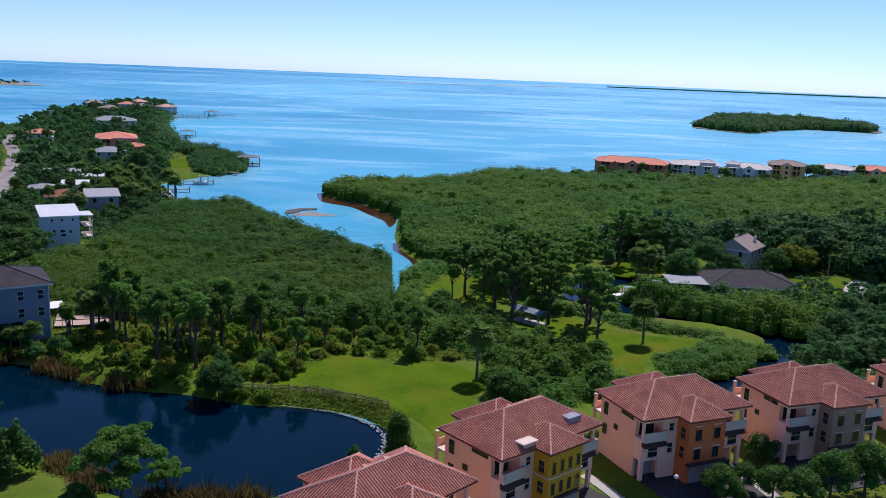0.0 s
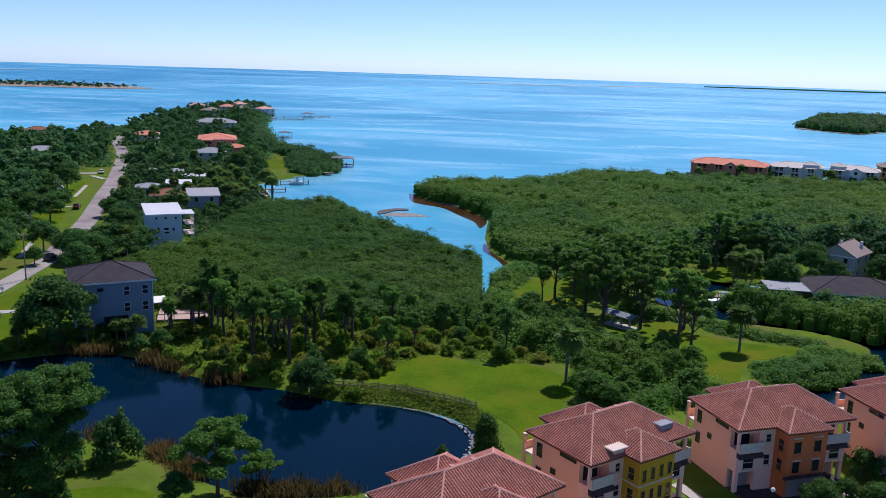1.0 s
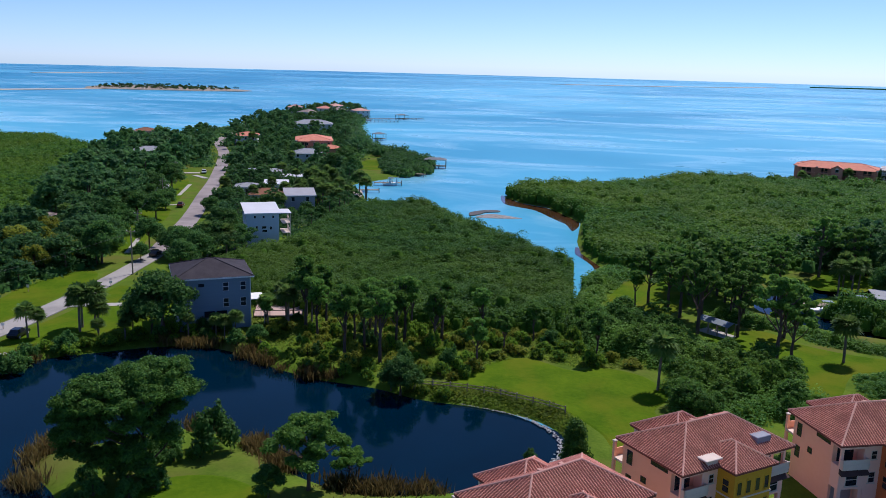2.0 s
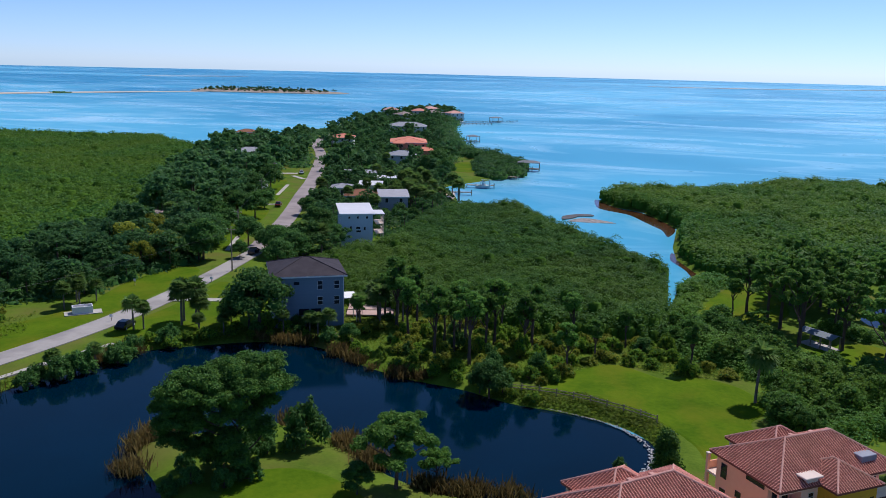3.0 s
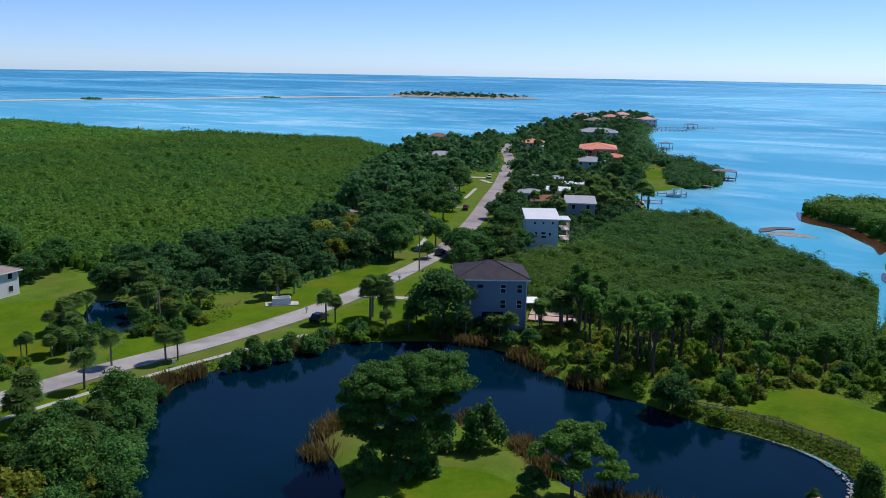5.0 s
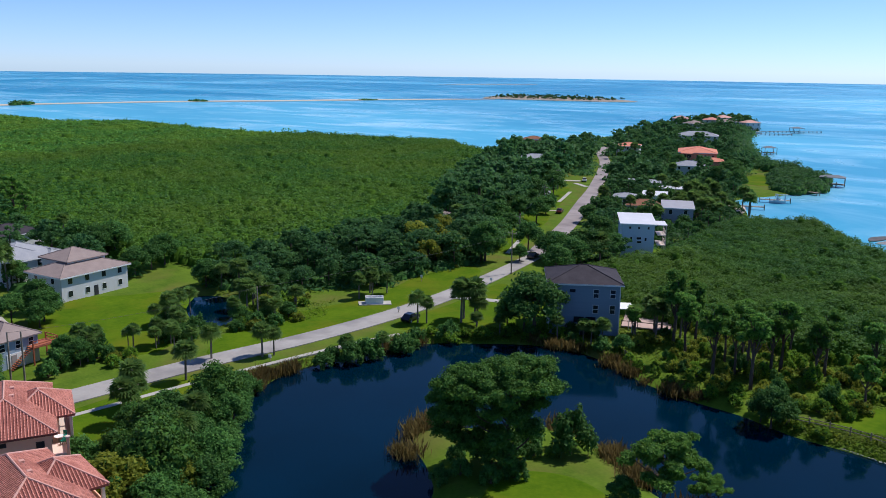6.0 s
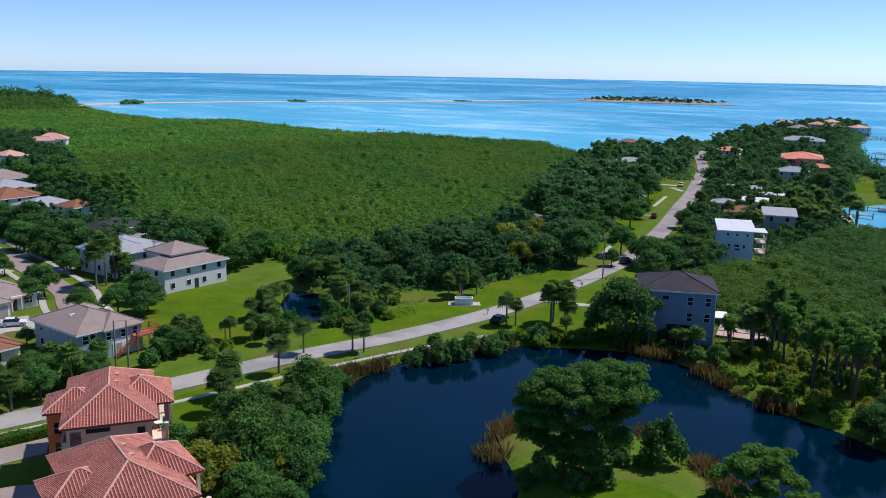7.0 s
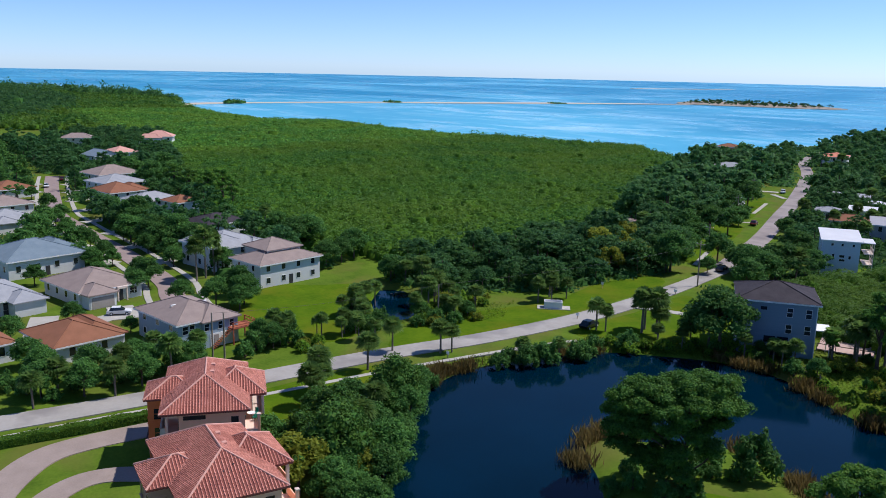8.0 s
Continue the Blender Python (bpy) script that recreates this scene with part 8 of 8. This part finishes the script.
REEDS = [reed_proto(i) for i in range(3)]
gq = np.random.default_rng(41)
for line, n in (([(-64, 77), (-67.5, 81), (-67.5, 86), (-65, 88.5)], 12), ([(-54, 96), (-50, 96)], 4), ([(-44.5, 93.5), (-41, 91.5), (-37, 89)], 11), ([(-31, 86.5), (-26, 86.3), (-20, 88)], 8), ([(-98.5, 90), (-99, 84), (-97.5, 80)], 12),
                ([(-60, 125.5), (-56, 123), (-50, 120.5), (-44, 119)], 9), ([(-76, 126), (-68, 128)], 7), ([(-92, 112), (-95, 106)], 5)):
    ln = smooth_line(line, 8)
    rv, rf, base = [], [], 0
    for k in range(n * 2):
        q = ln[int(gq.integers(len(ln)))] + gq.normal(0, 0.5, 2)
        v, f = REEDS[k % 3]
        sc, b = gq.uniform(0.7, 1.3), gq.uniform(0, 6.28)
        R = np.array(((math.cos(b), -math.sin(b), 0), (math.sin(b), math.cos(b), 0), (0, 0, 1))) * sc
        rv.append(v @ R.T + (q[0], q[1], 0.2))
        rf.append(f + base)
        base += len(v)
    tagged(new("reed_bed", mesh_np("reed_bed", np.concatenate(rv), np.concatenate(rf), REED)), "bed of straw-brown reeds at the pond's edge", "reeds", kind="stuff")
# clipped hedges by the townhouse drive
for pts, w in (([(-110.5, 20), (-109.5, 27), (-108.5, 33), (-107.5, 40)], 1.6), ([(-99.5, 73), (-97, 66), (-95, 62)], 1.2)):
    ln = smooth_line(pts, 5)
    dn = np.gradient(ln, axis=0)
    nn = np.stack([-dn[:, 1], dn[:, 0]], 1) / np.hypot(dn[:, 0], dn[:, 1])[:, None]
    ht = 1.1
    gh = np.random.default_rng(int(w * 100))
    n = len(ln)
    nl = int(w * 5000)
    a = gh.uniform(0, n - 1.001, nl)
    i0 = a.astype(int)
    c0 = ln[i0] + (ln[i0 + 1] - ln[i0]) * (a - i0)[:, None]
    sd = nn[i0]
    where = gh.uniform(0, 1, nl)  # the clipped top and the two faces
    off = np.where(where < 0.45, gh.uniform(-1, 1, nl), np.where(where < 0.72, -1.0, 1.0)) * w / 2
    zz = np.where(where < 0.45, ht, gh.uniform(0.1, ht, nl)) + gh.normal(0, 0.05, nl) + 0.09 * np.sin(a * 1.7)
    nr = np.where((where < 0.45)[:, None], np.array((0, 0, 1.0)), np.stack([sd[:, 0], sd[:, 1], 0 * a], 1) * np.sign(off)[:, None])
    pt = np.stack([c0[:, 0] + sd[:, 0] * off, c0[:, 1] + sd[:, 1] * off, zz + 1.0], 1) + gh.normal(0, 0.04, (nl, 3))
    lv, lf = leaf_tris(pt, nr, 0.15, gh, 0.1, 0.4)
    hd = new("hedge", mesh_np("hedge", lv, lf, HEDGELEAF))
    tagged(hd, "clipped dark green hedge along the drive", "hedge")
    # core in the crowns' shade green, behind the clipped leaves
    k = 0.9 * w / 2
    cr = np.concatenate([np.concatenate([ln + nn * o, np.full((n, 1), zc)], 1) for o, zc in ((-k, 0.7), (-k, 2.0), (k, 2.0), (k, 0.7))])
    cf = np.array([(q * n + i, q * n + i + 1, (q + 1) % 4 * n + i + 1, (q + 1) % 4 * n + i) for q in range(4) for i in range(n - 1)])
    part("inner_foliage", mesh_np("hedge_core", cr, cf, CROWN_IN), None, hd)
# pine belt and scrub between the pond and the mangroves
g0 = np.random.default_rng(77)
BELT = [(-63, 131), (-55, 126), (-46, 122), (-36, 121), (-31, 121), (-24, 126), (-20, 134), (-12, 140), (-6, 144), (-12, 150), (-36, 147), (-48, 150), (-60, 151), (-63, 142)]
PINES = [(-57, 138), (-52, 133), (-46, 127), (-39, 122), (-34, 123), (-28, 130), (-27, 139), (-33, 147), (-46, 149), (-57, 148)]
x, y, d = scatter(PINES, 6.3, 301)
for px, py in zip(x, y):
    plant("pine", px, py, g0.uniform(0.7, 1.02))
for px, py, s in ((-60, 145, 0.6), (-62, 137, 0.5), (-22, 128, 0.62), (-19, 137, 0.5), (-15, 145, 0.6), (-24, 143, 0.7)):
    plant("pine", px, py, s)
for px, py, h in ((-31.2, 115.8, 6.5), (-33, 117, 5.2), (-29.5, 117.2, 4.6)):
    plant("oak", px, py, (h - 1) / 7.6)
x, y, d = scatter(BELT, 3.0, 302)
for px, py in zip(x, y):
    kd = g0.uniform()
    if px < -54 and kd < 0.72:  # open grass beside the blue house
        continue
    plant("shrub" if kd < 0.5 else "goldshrub" if kd < 0.92 else "darkshrub", px, py, g0.uniform(0.3, 0.8), zs=g0.uniform(0.8, 1.5))
x, y, d = scatter([(-24, 121), (-20, 131), (-15, 136), (-6, 133), (2, 134.5), (4, 139), (-6, 142), (-14, 140), (-22, 134), (-28, 124)], 3.6, 303)
for px, py in zip(x, y):
    plant("shrub" if g0.uniform() < 0.6 else "goldshrub", px, py, g0.uniform(0.3, 0.95), zs=g0.uniform(0.7, 1.4))
# rough tufts in the unmown grass
for k, (poly, pitch) in enumerate(((BELT, 0.62), ([(-31, 119), (-18, 120.5), (-8, 116.5), (-4, 110.5), (-3.4, 104), (-4.6, 103), (-9, 110), (-19, 113.5), (-31, 114)], 0.34),
                                   ([(-101, 92), (-98, 106), (-95, 118), (-86, 127), (-76, 131), (-64, 131), (-66, 127), (-80, 124), (-89, 115), (-92, 103), (-96, 92)], 0.42), ([(-82, 134), (-66, 131), (-57, 130), (-56, 150), (-66, 156), (-78, 150)], 0.7),
                                   ([(-24, 121), (-20, 131), (-15, 136), (-6, 133), (2, 134.5), (4, 139), (-6, 142), (-14, 140), (-22, 134), (-28, 124)], 0.5),
                                   ([(-124, 82), (-118, 100), (-114, 112), (-121, 122), (-128, 110), (-140, 104), (-136, 92)], 0.8))):
    x, y, d = scatter(poly, pitch, 500 + k)
    keep = (edge_dist(POND_EDGE, x, y) < -0.3) & (edge_dist(SMALLPOND, x, y) < -0.5)
    x, y = x[keep], y[keep]
    gt = np.random.default_rng(510 + k)
    big = 0.5 + 0.5 * np.sin(x * 0.7 + 1.1 * np.sin(y * 0.43)) * np.sin(y * 0.6)
    c = np.repeat(np.stack([x, y, np.maximum(land_height(x, y), 0.1) + 0.05 + 0.1 * big], 1), 3, 0) + gt.normal(0, 0.16, (3 * len(x), 3)) * (1, 1, 0.5)
    lv, lf = leaf_tris(c, np.zeros_like(c), 0.17 + 0.1 * np.repeat(big, 3), gt, 1.3, 0.6)
    tf = new("grass_tufts", mesh_np("grass_tufts", lv, lf, TUFT))
    tagged(tf, "rough uneven tufts of long grass and weeds", "grass", kind="stuff")
# scrub on the pond's banks
for k in range(0, len(POND_EDGE), 2):
    p = POND_EDGE[k]
    q = POND_EDGE[k - 1]
    nrm = np.array([(p - q)[1], -(p - q)[0]])
    nrm = nrm / max(np.hypot(*nrm), 1e-6)
    if edge_dist(POND_EDGE, np.array([p[0] + nrm[0]]), np.array([p[1] + nrm[1]]))[0] > 0:
        nrm = -nrm
    if p[1] > 108 and -62 < p[0] < -22 or p[0] < -64 and p[1] > 112:
        b = p + nrm * g0.uniform(1.2, 2.6)
        plant("shrub", b[0], b[1], g0.uniform(0.4, 0.75))
